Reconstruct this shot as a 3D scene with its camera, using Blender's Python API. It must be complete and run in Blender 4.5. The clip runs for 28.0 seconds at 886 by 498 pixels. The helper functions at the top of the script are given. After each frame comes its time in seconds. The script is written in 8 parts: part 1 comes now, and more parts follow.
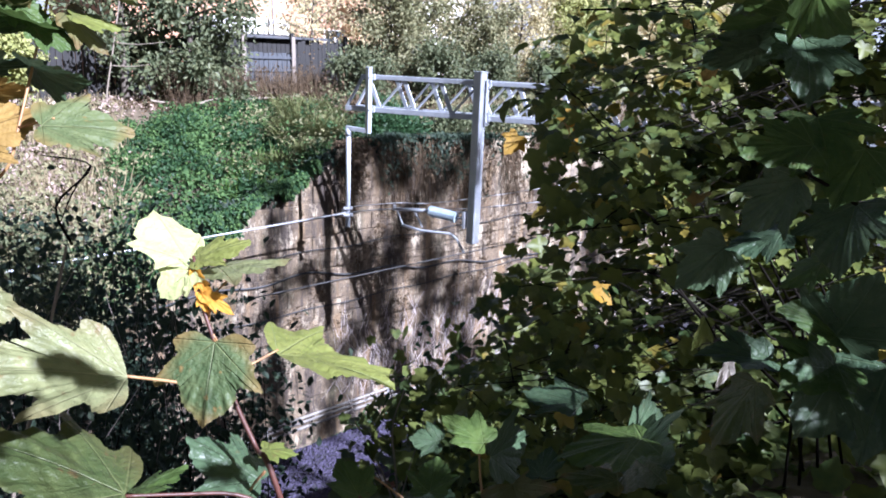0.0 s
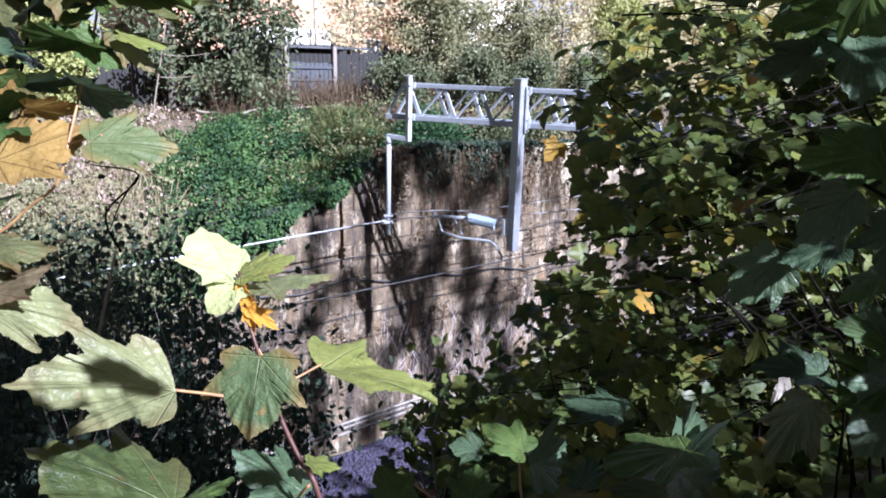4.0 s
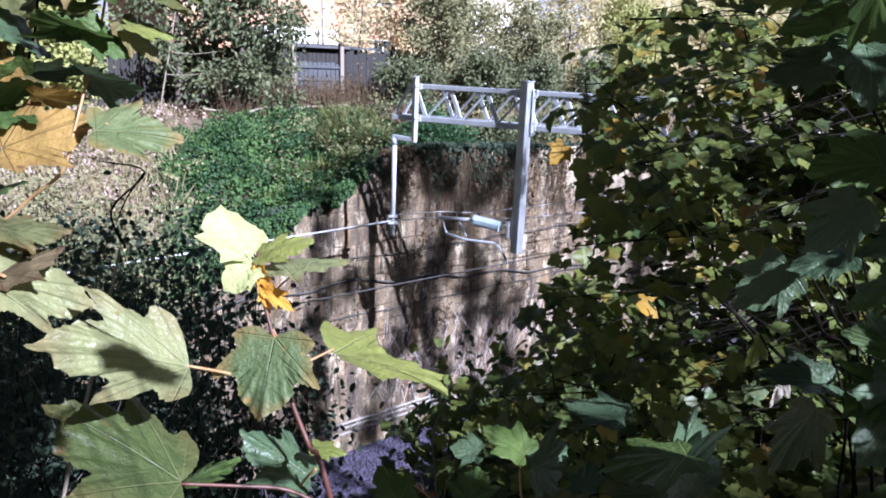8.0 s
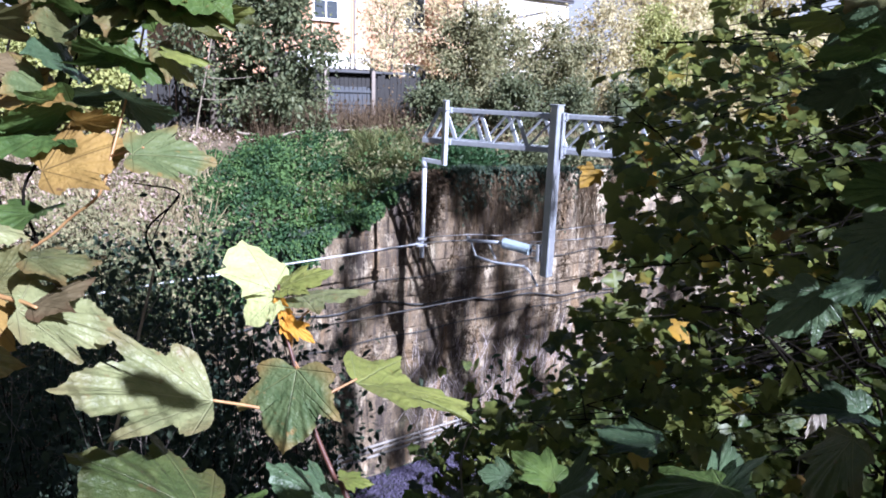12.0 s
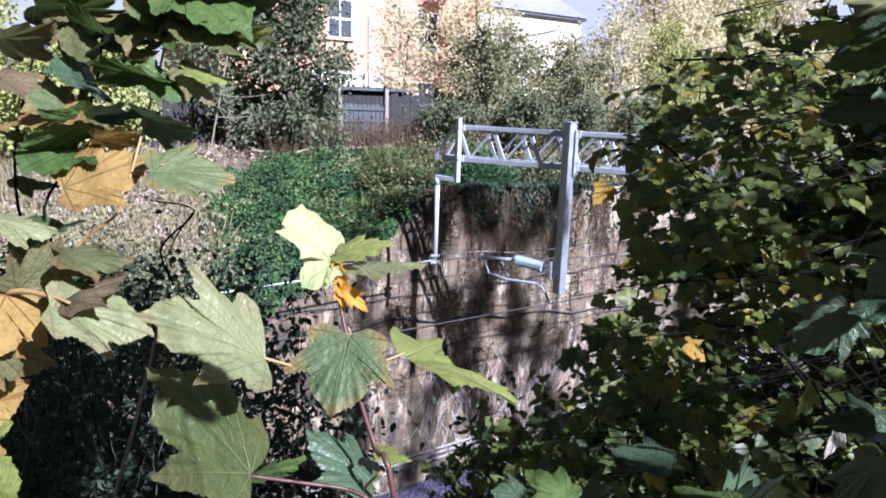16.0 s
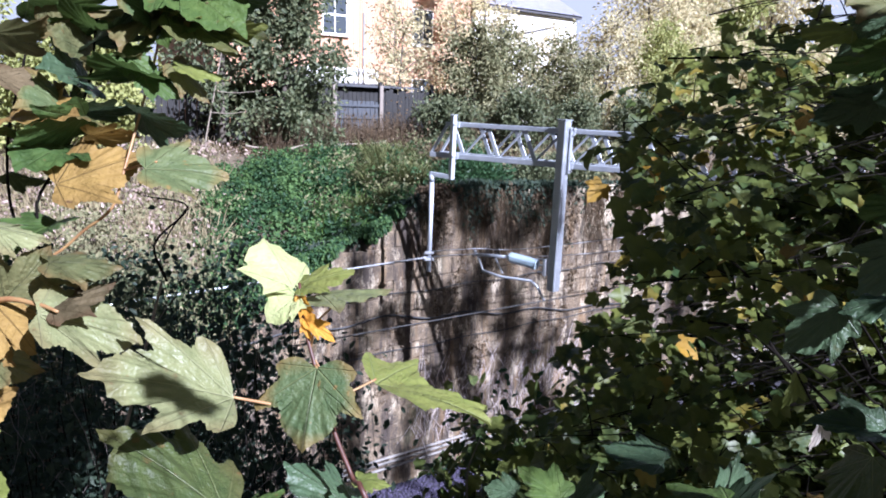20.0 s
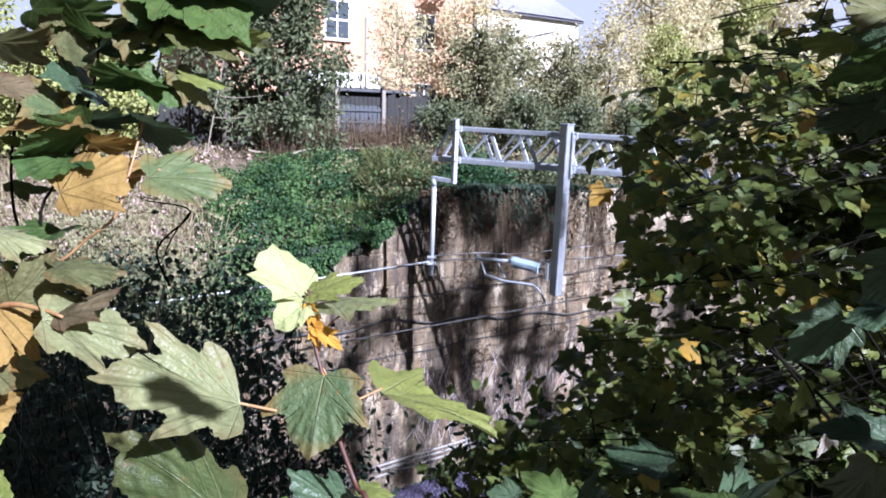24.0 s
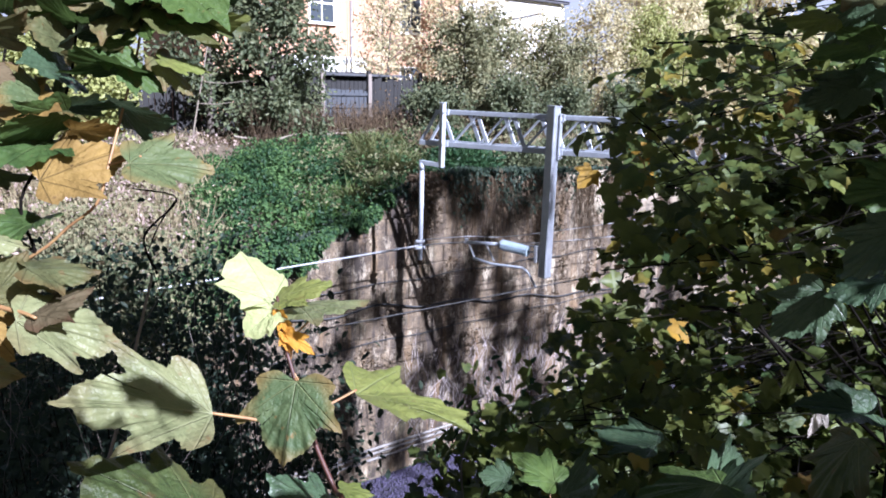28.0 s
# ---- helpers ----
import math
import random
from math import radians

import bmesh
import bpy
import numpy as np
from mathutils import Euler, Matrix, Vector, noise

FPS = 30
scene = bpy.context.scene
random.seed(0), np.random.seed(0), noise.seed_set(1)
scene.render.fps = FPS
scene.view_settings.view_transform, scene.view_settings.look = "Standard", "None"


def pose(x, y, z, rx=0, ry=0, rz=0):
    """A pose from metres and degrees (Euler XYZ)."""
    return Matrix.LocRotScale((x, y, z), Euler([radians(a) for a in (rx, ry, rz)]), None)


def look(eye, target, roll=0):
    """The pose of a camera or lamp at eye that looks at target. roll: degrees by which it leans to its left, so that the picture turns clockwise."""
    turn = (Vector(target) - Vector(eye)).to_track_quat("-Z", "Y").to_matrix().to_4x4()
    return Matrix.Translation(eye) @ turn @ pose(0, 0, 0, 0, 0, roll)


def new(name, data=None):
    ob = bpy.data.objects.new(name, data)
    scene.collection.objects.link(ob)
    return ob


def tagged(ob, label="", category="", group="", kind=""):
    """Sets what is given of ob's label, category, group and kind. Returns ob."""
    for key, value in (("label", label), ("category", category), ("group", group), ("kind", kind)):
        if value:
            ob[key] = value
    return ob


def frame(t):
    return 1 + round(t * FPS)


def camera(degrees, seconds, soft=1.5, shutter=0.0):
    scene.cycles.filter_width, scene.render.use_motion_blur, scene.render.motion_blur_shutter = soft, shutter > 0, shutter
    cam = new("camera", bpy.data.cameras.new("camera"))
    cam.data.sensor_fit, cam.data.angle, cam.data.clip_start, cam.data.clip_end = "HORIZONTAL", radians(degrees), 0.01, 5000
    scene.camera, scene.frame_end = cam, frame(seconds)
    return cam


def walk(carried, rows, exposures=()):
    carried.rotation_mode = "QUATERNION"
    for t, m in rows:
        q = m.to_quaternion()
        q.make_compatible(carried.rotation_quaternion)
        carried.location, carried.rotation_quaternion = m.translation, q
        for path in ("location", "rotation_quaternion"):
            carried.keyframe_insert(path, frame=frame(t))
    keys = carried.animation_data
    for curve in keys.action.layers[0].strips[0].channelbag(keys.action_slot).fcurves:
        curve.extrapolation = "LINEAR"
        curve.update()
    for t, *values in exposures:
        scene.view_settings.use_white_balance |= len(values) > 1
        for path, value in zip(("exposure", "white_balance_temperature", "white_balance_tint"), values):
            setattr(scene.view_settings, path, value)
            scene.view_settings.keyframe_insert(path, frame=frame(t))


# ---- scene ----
EYE = 7.7            # height of the lens over the ballast
cam = camera(62.1, 28.0, soft=1.85)
walk(cam, [
    (0, pose(0, 0, EYE, 75.88, -1.45, -3.16)),
    (0.5, pose(0, 0, EYE, 75.60, -1.19, -2.95)),
    (1, pose(0, 0, EYE, 75.53, -0.57, -1.97)),
    (1.5, pose(0, 0, EYE, 75.84, -0.26, -1.10)),
    (2, pose(0, 0, EYE, 76.25, -0.31, -0.65)),
    (2.5, pose(0, 0, EYE, 76.36, -0.44, -0.35)),
    (3, pose(0, 0, EYE, 76.46, -0.79, -0.37)),
    (3.5, pose(0, 0, EYE, 76.38, -0.79, -0.30)),
    (5.5, pose(0, 0, EYE, 76.57, -0.80, 0.55)),
    (6, pose(0, 0, EYE, 76.66, -1.01, 0.72)),
    (6.5, pose(0, 0, EYE, 76.75, -1.18, 0.95)),
    (7, pose(0, 0, EYE, 76.68, -1.52, 0.57)),
    (7.5, pose(0, 0, EYE, 76.77, -1.68, 0.64)),
    (8, pose(0, 0, EYE, 76.49, -1.56, 0.37)),
    (8.5, pose(0, 0, EYE, 76.31, -1.58, 0.25)),
    (9, pose(0, 0, EYE, 76.37, -1.59, 0.14)),
    (9.5, pose(0, 0, EYE, 76.41, -1.48, -0.11)),
    (10, pose(0, 0, EYE, 76.38, -1.56, -0.10)),
    (10.5, pose(0, 0, EYE, 76.48, -1.45, 0.38)),
    (11, pose(0, 0, EYE, 76.61, -1.43, 0.69)),
    (11.5, pose(0, 0, EYE, 77.30, -1.57, 1.62)),
    (12, pose(0, 0, EYE, 78.20, -1.40, 2.67)),
    (12.5, pose(0, 0, EYE, 78.44, -1.49, 2.56)),
    (14.5, pose(0, 0, EYE, 78.77, -1.62, 3.27)),
    (15, pose(0, 0, EYE, 79.03, -1.49, 3.39)),
    (15.5, pose(0, 0, EYE, 79.39, -1.40, 3.61)),
    (16, pose(0, 0, EYE, 79.49, -1.29, 3.66)),
    (16.5, pose(0, 0, EYE, 79.37, -1.54, 3.65)),
    (17, pose(0, 0, EYE, 79.51, -1.41, 3.53)),
    (17.5, pose(0, 0, EYE, 79.47, -1.42, 3.27)),
    (18, pose(0, 0, EYE, 79.65, -1.29, 3.42)),
    (18.5, pose(0, 0, EYE, 79.64, -1.37, 3.41)),
    (19, pose(0, 0, EYE, 79.41, -1.56, 3.18)),
    (19.5, pose(0, 0, EYE, 79.30, -1.52, 3.30)),
    (20, pose(0, 0, EYE, 79.27, -1.60, 3.26)),
    (20.5, pose(0, 0, EYE, 79.38, -1.39, 3.47)),
    (21, pose(0, 0, EYE, 79.51, -1.38, 3.50)),
    (21.5, pose(0, 0, EYE, 79.52, -1.59, 3.47)),
    (23.5, pose(0, 0, EYE, 79.46, -1.62, 3.40)),
    (24, pose(0, 0, EYE, 79.60, -1.49, 3.43)),
    (24.5, pose(0, 0, EYE, 79.62, -1.40, 3.49)),
    (25, pose(0, 0, EYE, 79.45, -1.46, 3.09)),
    (25.5, pose(0, 0, EYE, 79.16, -1.57, 2.66)),
    (26, pose(0, 0, EYE, 79.02, -1.61, 2.67)),
    (26.5, pose(0, 0, EYE, 78.89, -1.65, 2.65)),
    (27, pose(0, 0, EYE, 78.77, -1.62, 2.78)),
    (27.5, pose(0, 0, EYE, 78.56, -1.19, 2.50)),
    (28, pose(0, 0, EYE, 78.37, -0.88, 2.42)),
], exposures=[(0.0, 1.95, 5160, 22.0), (1.2, 1.80, 5160, 22.0), (10.0, 1.78, 5160, 22.0), (15.0, 1.67, 5160, 22.0), (28.0, 1.68, 5160, 22.0)])

# ---- sky, sun, exposure ----
SUN_AZ, SUN_EL = 134.0, 33.0      # compass bearing from +y towards +x, height
world = bpy.data.worlds.new("sky")
scene.world = world
world.use_nodes = True
wn = world.node_tree.nodes
sky = wn.new("ShaderNodeTexSky")
sky.sky_type, sky.sun_disc = "NISHITA", False
sky.sun_elevation, sky.sun_rotation = radians(SUN_EL), radians(SUN_AZ)
sky.air_density, sky.dust_density = 1.0, 4.0
world.node_tree.links.new(sky.outputs[0], wn["Background"].inputs[0])
wn["Background"].inputs[1].default_value = 0.011
sun_data = bpy.data.lights.new("sun", "SUN")
sun_data.energy, sun_data.angle, sun_data.color = 5.0, radians(0.5), (1.0, 0.95, 0.88)
sun = new("sun", sun_data)
TO_SUN = Vector((math.sin(radians(SUN_AZ)) * math.cos(radians(SUN_EL)), math.cos(radians(SUN_AZ)) * math.cos(radians(SUN_EL)), math.sin(radians(SUN_EL))))
sun.matrix_world = look(Vector((0, 0, 40)) + TO_SUN * 10, (0, 0, 40))

# ---- the line of the wall ----
FOOT = Vector((-1.803, 13.838, 0.0))
ALONG = Vector((0.7690, 0.6392, 0.0))
OUT = Vector((0.6392, -0.7690, 0.0))

# ---- materials ----


class Nodes:
    """A small helper to write node materials briefly."""

    def __init__(self, name):
        self.mat = bpy.data.materials.new(name)
        self.mat.use_nodes = True
        self.tree = self.mat.node_tree
        self.bsdf = self.tree.nodes["Principled BSDF"]
        self.out = self.tree.nodes["Material Output"]

    def add(self, kind, operation="", use_clamp=False, data_type="", uv_map=""):
        node = self.tree.nodes.new(kind)
        if operation:
            node.operation = operation
        if use_clamp:
            node.use_clamp = True
        if data_type:
            node.data_type = data_type
        if uv_map:
            node.uv_map = uv_map
        return node

    def link(self, a, b):
        self.tree.links.new(a, b)

    def put(self, socket, value):
        if isinstance(value, bpy.types.NodeSocket):
            self.link(value, socket)
        else:
            socket.default_value = value

    def math(self, op, a, b=0.0, c=0.0, clamp=False):
        node = self.add("ShaderNodeMath", operation=op, use_clamp=clamp)
        for socket, value in zip(node.inputs, (a, b, c)):
            self.put(socket, value)
        return node.outputs[0]

    def mix(self, fac, a, b):
        node = self.add("ShaderNodeMix", data_type="RGBA")
        self.put(node.inputs[0], fac)
        self.put(node.inputs[6], a if isinstance(a, bpy.types.NodeSocket) else (*a, 1))
        self.put(node.inputs[7], b if isinstance(b, bpy.types.NodeSocket) else (*b, 1))
        return node.outputs[2]

    def ramp(self, fac, lo, hi):
        node = self.add("ShaderNodeMapRange")
        self.put(node.inputs[0], fac)
        node.inputs[1].default_value, node.inputs[2].default_value = lo, hi
        return node.outputs[0]

    def noise(self, scale, detail=3.0, coords=None, rough=0.6):
        node = self.add("ShaderNodeTexNoise")
        node.inputs["Scale"].default_value, node.inputs["Detail"].default_value, node.inputs["Roughness"].default_value = scale, detail, rough
        if coords is not None:
            self.link(coords, node.inputs["Vector"])
        return node.outputs[0]

    def coords(self, scale=(1, 1, 1), which="Object"):
        node = self.add("ShaderNodeTexCoord")
        m = self.add("ShaderNodeMapping")
        self.link(node.outputs[which], m.inputs[0])
        m.inputs[3].default_value = scale
        return m.outputs[0]

    def world_coords(self, scale=(1, 1, 1)):
        node = self.add("ShaderNodeNewGeometry")
        m = self.add("ShaderNodeMapping")
        self.link(node.outputs["Position"], m.inputs[0])
        m.inputs[3].default_value = scale
        return m.outputs[0]

    def bump(self, height, strength=0.4, distance=0.01):
        node = self.add("ShaderNodeBump")
        node.inputs["Strength"].default_value, node.inputs["Distance"].default_value = strength, distance
        self.link(height, node.inputs["Height"])
        self.link(node.outputs[0], self.bsdf.inputs["Normal"])
        return node.outputs[0]

    def finish(self, color, rough=0.7, metal=0.0):
        self.put(self.bsdf.inputs["Base Color"], color if isinstance(color, bpy.types.NodeSocket) else (*color, 1))
        self.put(self.bsdf.inputs["Roughness"], rough)
        self.bsdf.inputs["Metallic"].default_value = metal
        return self.mat


def leaf_material(name, deep, light, vein, spots=(0.16, 0.07, 0.03), spot=0.3, edge=0.0, thin=0.35, veins=True, per="object", gloss=0.5):
    """A broad leaf: two greens, pale veins, brown spots and edges, light through the blade."""
    n = Nodes(name)
    deep, light = [(c[0] * 1.05, c[1], c[2] * 1.14) for c in (deep, light)]
    uv = n.add("ShaderNodeUVMap", uv_map="leaf")
    if per == "object":
        rnd = n.add("ShaderNodeObjectInfo").outputs["Random"]
    else:
        rnd = n.add("ShaderNodeNewGeometry").outputs["Random Per Island"]
    pos = n.world_coords()
    blotch = n.ramp(n.noise(34.0 if veins else 9.0, 6.0, pos, 0.75), 0.32, 0.68)
    color = n.mix(n.math("ADD", n.math("MULTIPLY", rnd, 0.45 if veins else 0.6), n.math("MULTIPLY", blotch, 0.55 if veins else 0.4)), deep, light)
    height = n.noise(260.0, 2.0, pos)
    if veins:
        sep = n.add("ShaderNodeSeparateXYZ")
        n.link(uv.outputs[0], sep.inputs[0])
        x, y = n.math("ABSOLUTE", sep.outputs[0]), sep.outputs[1]
        total = None
        for angle in (0, 50, 92):
            dx, dy = math.sin(radians(angle)), math.cos(radians(angle))
            along = n.math("ADD", n.math("MULTIPLY", x, dx), n.math("MULTIPLY", y, dy))
            across = n.math("ABSOLUTE", n.math("SUBTRACT", n.math("MULTIPLY", x, dy), n.math("MULTIPLY", y, dx)))
            width = n.math("SUBTRACT", 0.016, n.math("MULTIPLY", along, 0.012))
            line = n.math("MULTIPLY", n.math("SUBTRACT", 1.0, n.math("DIVIDE", across, n.math("MAXIMUM", width, 0.002)), clamp=True), n.math("GREATER_THAN", along, 0.0))
            # finer side veins that leave the main one at a slant
            step = n.math("FRACT", n.math("MULTIPLY", n.math("SUBTRACT", along, n.math("MULTIPLY", across, 0.9)), 8.0))
            fine = n.math("MULTIPLY", n.math("SUBTRACT", 1.0, n.math("MULTIPLY", n.math("ABSOLUTE", n.math("SUBTRACT", step, 0.5)), 14.0), clamp=True), n.math("LESS_THAN", across, 0.17))
            fine = n.math("MULTIPLY", n.math("MULTIPLY", fine, 0.18), n.math("GREATER_THAN", along, 0.05))
            line = n.math("MAXIMUM", line, fine)
            total = line if total is None else n.math("MAXIMUM", total, line)
        color = n.mix(n.math("MULTIPLY", total, 0.5), color, vein)
        height = n.math("ADD", n.math("MULTIPLY", total, -0.35), n.math("MULTIPLY", height, 0.25))
        if edge:
            r = n.add("ShaderNodeVectorMath", operation="LENGTH")
            m = n.add("ShaderNodeVectorMath", operation="SUBTRACT")
            n.link(uv.outputs[0], m.inputs[0])
            m.inputs[1].default_value = (0, 0.38, 0)
            n.link(m.outputs[0], r.inputs[0])
            rim = n.ramp(n.math("ADD", r.outputs["Value"], n.math("MULTIPLY", n.noise(30.0, 3.0, pos), 0.35)), 0.58, 0.78)
            color = n.mix(n.math("MULTIPLY", rim, edge), color, spots)
    if spot:
        dots = n.ramp(n.noise(70.0, 2.0, pos), 0.66, 0.72)
        color = n.mix(n.math("MULTIPLY", dots, spot), color, spots)
    crinkle = n.noise(75.0, 3.0, pos) if veins else None
    if crinkle is not None:
        height = n.math("ADD", height, n.math("MULTIPLY", crinkle, 1.1))
    n.bump(height, 0.8 if veins else 0.35, 0.005 if veins else 0.002)
    n.finish(color, gloss)
    n.bsdf.inputs["Specular IOR Level"].default_value = 0.28
    glow = n.add("ShaderNodeBsdfTranslucent")
    n.link(n.mix(0.35, color, light), glow.inputs[0])
    both = n.add("ShaderNodeMixShader")
    both.inputs[0].default_value = thin
    n.link(n.bsdf.outputs[0], both.inputs[1])
    n.link(glow.outputs[0], both.inputs[2])
    n.link(both.outputs[0], n.out.inputs[0])
    return n.mat


def two_tone(name, a, b, scale, rough=0.85, bump=0.4, distance=0.01, fine=None, stretch=(1, 1, 1), metal=0.0, third=None):
    """A rough surface of two colours at two scales, in world metres."""
    n = Nodes(name)
    pos = n.world_coords(stretch)
    big = n.noise(scale, 4.0, pos)
    small = n.noise(fine or scale * 9, 3.0, pos)
    color = n.mix(n.ramp(n.math("ADD", n.math("MULTIPLY", big, 0.65), n.math("MULTIPLY", small, 0.35)), 0.33, 0.67), a, b)
    if third:
        color = n.mix(n.ramp(n.noise(scale * 0.6, 3.0, n.world_coords((stretch[0] * 1.3, stretch[1] * 1.3, stretch[2] * 0.8))), 0.55, 0.7), color, third)
    n.bump(small, bump, distance)
    return n.finish(color, rough, metal)


def stone_material():
    """Sooty sandstone blocks: each its own tone, with dark runs of dirt and a little moss."""
    n = Nodes("sooty_stone")
    rnd = n.add("ShaderNodeObjectInfo").outputs["Random"]
    isl = n.add("ShaderNodeNewGeometry").outputs["Random Per Island"]
    pos = n.world_coords()
    grain = n.noise(26.0, 4.0, pos)
    color = n.mix(n.math("FRACT", n.math("ADD", rnd, isl)), (0.23, 0.165, 0.10), (0.40, 0.305, 0.195))
    color = n.mix(n.ramp(grain, 0.35, 0.7), color, (0.17, 0.135, 0.095))
    color = n.mix(n.math("MULTIPLY", n.ramp(n.noise(3.4, 6.0, pos, 0.75), 0.45, 0.62), 0.75), color, (0.085, 0.066, 0.052))
    runs = n.noise(2.2, 5.0, n.world_coords((1.6, 1.6, 0.22)), 0.7)
    color = n.mix(n.math("MULTIPLY", n.ramp(runs, 0.45, 0.60), 0.85), color, (0.055, 0.044, 0.040))
    ochre = n.noise(1.7, 4.0, n.world_coords((2.2, 2.2, 0.3)))
    color = n.mix(n.math("MULTIPLY", n.ramp(ochre, 0.56, 0.66), 0.5), color, (0.30, 0.19, 0.09))
    pale = n.noise(4.0, 6.0, n.world_coords((1.0, 1.0, 0.45)), 0.75)
    color = n.mix(n.math("MULTIPLY", n.ramp(pale, 0.53, 0.64), 0.75), color, (0.64, 0.55, 0.41))
    moss = n.noise(1.1, 5.0, n.world_coords((1.0, 1.0, 0.7)), 0.7)
    color = n.mix(n.math("MULTIPLY", n.ramp(moss, 0.57, 0.68), 0.6), color, (0.07, 0.075, 0.035))
    # sunlight put into the colour: cream courses high up, further along the wall
    sep = n.add("ShaderNodeSeparateXYZ")
    n.link(pos, sep.inputs[0])
    along = n.math("ADD", n.math("MULTIPLY", sep.outputs[0], ALONG.x), n.math("MULTIPLY", sep.outputs[1], ALONG.y))
    ragged = n.noise(1.6, 4.0, pos, 0.7)
    sun_cream = n.math("MULTIPLY", n.ramp(n.math("ADD", n.math("SUBTRACT", along, FOOT.dot(ALONG) + 5.6), ragged), 0.1, 0.9), n.ramp(n.math("ADD", n.math("SUBTRACT", sep.outputs[2], 5.0), ragged), 0.3, 0.8))
    color = n.mix(n.math("MULTIPLY", sun_cream, 0.8), color, (0.66, 0.56, 0.42))
    n.bump(n.math("ADD", grain, n.noise(90.0, 2.0, pos)), 0.9, 0.05)
    return n.finish(color, 0.92)


def brick_material(name, a, b, mortar):
    n = Nodes(name)
    c = n.coords((1, 1, 1), "Object")
    tex = n.add("ShaderNodeTexBrick")
    n.link(c, tex.inputs[0])
    tex.inputs["Color1"].default_value, tex.inputs["Color2"].default_value, tex.inputs["Mortar"].default_value = (*a, 1), (*b, 1), (*mortar, 1)
    tex.inputs["Scale"].default_value, tex.inputs["Brick Width"].default_value, tex.inputs["Row Height"].default_value, tex.inputs["Mortar Size"].default_value = 1.0, 0.225, 0.075, 0.008
    color = n.mix(n.math("MULTIPLY", n.noise(0.8, 4.0, n.world_coords()), 0.4), tex.outputs[0], (0.42, 0.28, 0.19))
    return n.finish(color, 0.9)


# leaf greens differ partly by sun and shade put into their colour
green_leaf = leaf_material("green_leaf", (0.035, 0.075, 0.02), (0.10, 0.155, 0.032), (0.20, 0.26, 0.10))
bright_leaf = leaf_material("bright_leaf", (0.12, 0.165, 0.03), (0.24, 0.265, 0.065), (0.34, 0.38, 0.16), thin=0.4)
pale_leaf = leaf_material("pale_leaf", (0.13, 0.16, 0.06), (0.28, 0.30, 0.13), (0.42, 0.42, 0.24), spot=0.4, edge=0.3, gloss=0.36)
# darker green, with the low leaf's shade put into its colour
mid_leaf = leaf_material("mid_leaf", (0.038, 0.064, 0.018), (0.098, 0.122, 0.035), (0.20, 0.22, 0.09), spot=0.4, edge=0.2, gloss=0.45)
# washed-pale green: full sun on the top leaves is put into the colour
sun_paled_leaf = leaf_material("sun_paled_leaf", (0.36, 0.42, 0.15), (0.48, 0.52, 0.23), (0.54, 0.56, 0.30), spot=0.1, edge=0.1, gloss=0.55)
mottled_leaf = leaf_material("mottled_leaf", (0.05, 0.09, 0.032), (0.135, 0.17, 0.062), (0.28, 0.30, 0.13), spots=(0.30, 0.16, 0.05), spot=0.5, edge=0.45)
yellow_leaf = leaf_material("yellow_leaf", (0.17, 0.11, 0.026), (0.37, 0.26, 0.065), (0.10, 0.065, 0.03), spots=(0.09, 0.05, 0.02), spot=0.9, edge=0.4, gloss=0.7)
# muted brown with rust edges; the spray's shade is put in too
rust_leaf = leaf_material("rust_leaf", (0.08, 0.068, 0.032), (0.15, 0.12, 0.055), (0.22, 0.16, 0.08), spots=(0.08, 0.04, 0.02), spot=0.7, edge=0.6, gloss=0.7)
# whitish: sunlight on the hanging leaf is put into the colour
sun_white_leaf = leaf_material("sun_white_leaf", (0.50, 0.48, 0.36), (0.66, 0.62, 0.48), (0.5, 0.45, 0.3), spot=0.2, edge=0.1, gloss=0.7)
orange_leaf = leaf_material("orange_leaf", (0.55, 0.26, 0.025), (0.70, 0.42, 0.05), (0.45, 0.14, 0.02), spots=(0.25, 0.06, 0.01), spot=0.5, thin=0.5)
# dim green for leaves under others, their shade put into the colour
shade_toned_leaf = leaf_material("shade_toned_leaf", (0.034, 0.066, 0.032), (0.072, 0.112, 0.05), (0.14, 0.19, 0.10), spot=0.15, thin=0.2, gloss=0.35)
# dull green with brown edges, toned down for the spray's shade
dull_leaf = leaf_material("dull_leaf", (0.065, 0.09, 0.032), (0.17, 0.165, 0.06), (0.20, 0.20, 0.10), spots=(0.16, 0.08, 0.03), spot=0.4, edge=0.5)
golden_leaf = leaf_material("golden_leaf", (0.26, 0.17, 0.02), (0.40, 0.25, 0.03), (0.30, 0.2, 0.05), spot=0.4, thin=0.45)
tree_leaf = leaf_material("tree_leaf", (0.022, 0.055, 0.026), (0.17, 0.19, 0.045), (0.12, 0.15, 0.06), spot=0.3, gloss=0.40)
tree_foliage = leaf_material("tree_foliage", (0.022, 0.064, 0.026), (0.20, 0.228, 0.046), (0, 0, 0), veins=False, per="island", spot=0.0, thin=0.5, gloss=0.36)
golden_foliage = leaf_material("golden_foliage", (0.14, 0.15, 0.03), (0.32, 0.25, 0.04), (0, 0, 0), veins=False, per="island", spot=0.0, thin=0.5, gloss=0.5)
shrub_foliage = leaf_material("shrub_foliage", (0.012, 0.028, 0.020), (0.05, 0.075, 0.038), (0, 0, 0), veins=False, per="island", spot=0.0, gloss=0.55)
# deep green of shrub and saplings; also paints shade into ivy and nettles
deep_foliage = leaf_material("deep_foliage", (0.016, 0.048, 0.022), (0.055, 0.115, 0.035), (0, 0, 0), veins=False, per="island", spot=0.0)
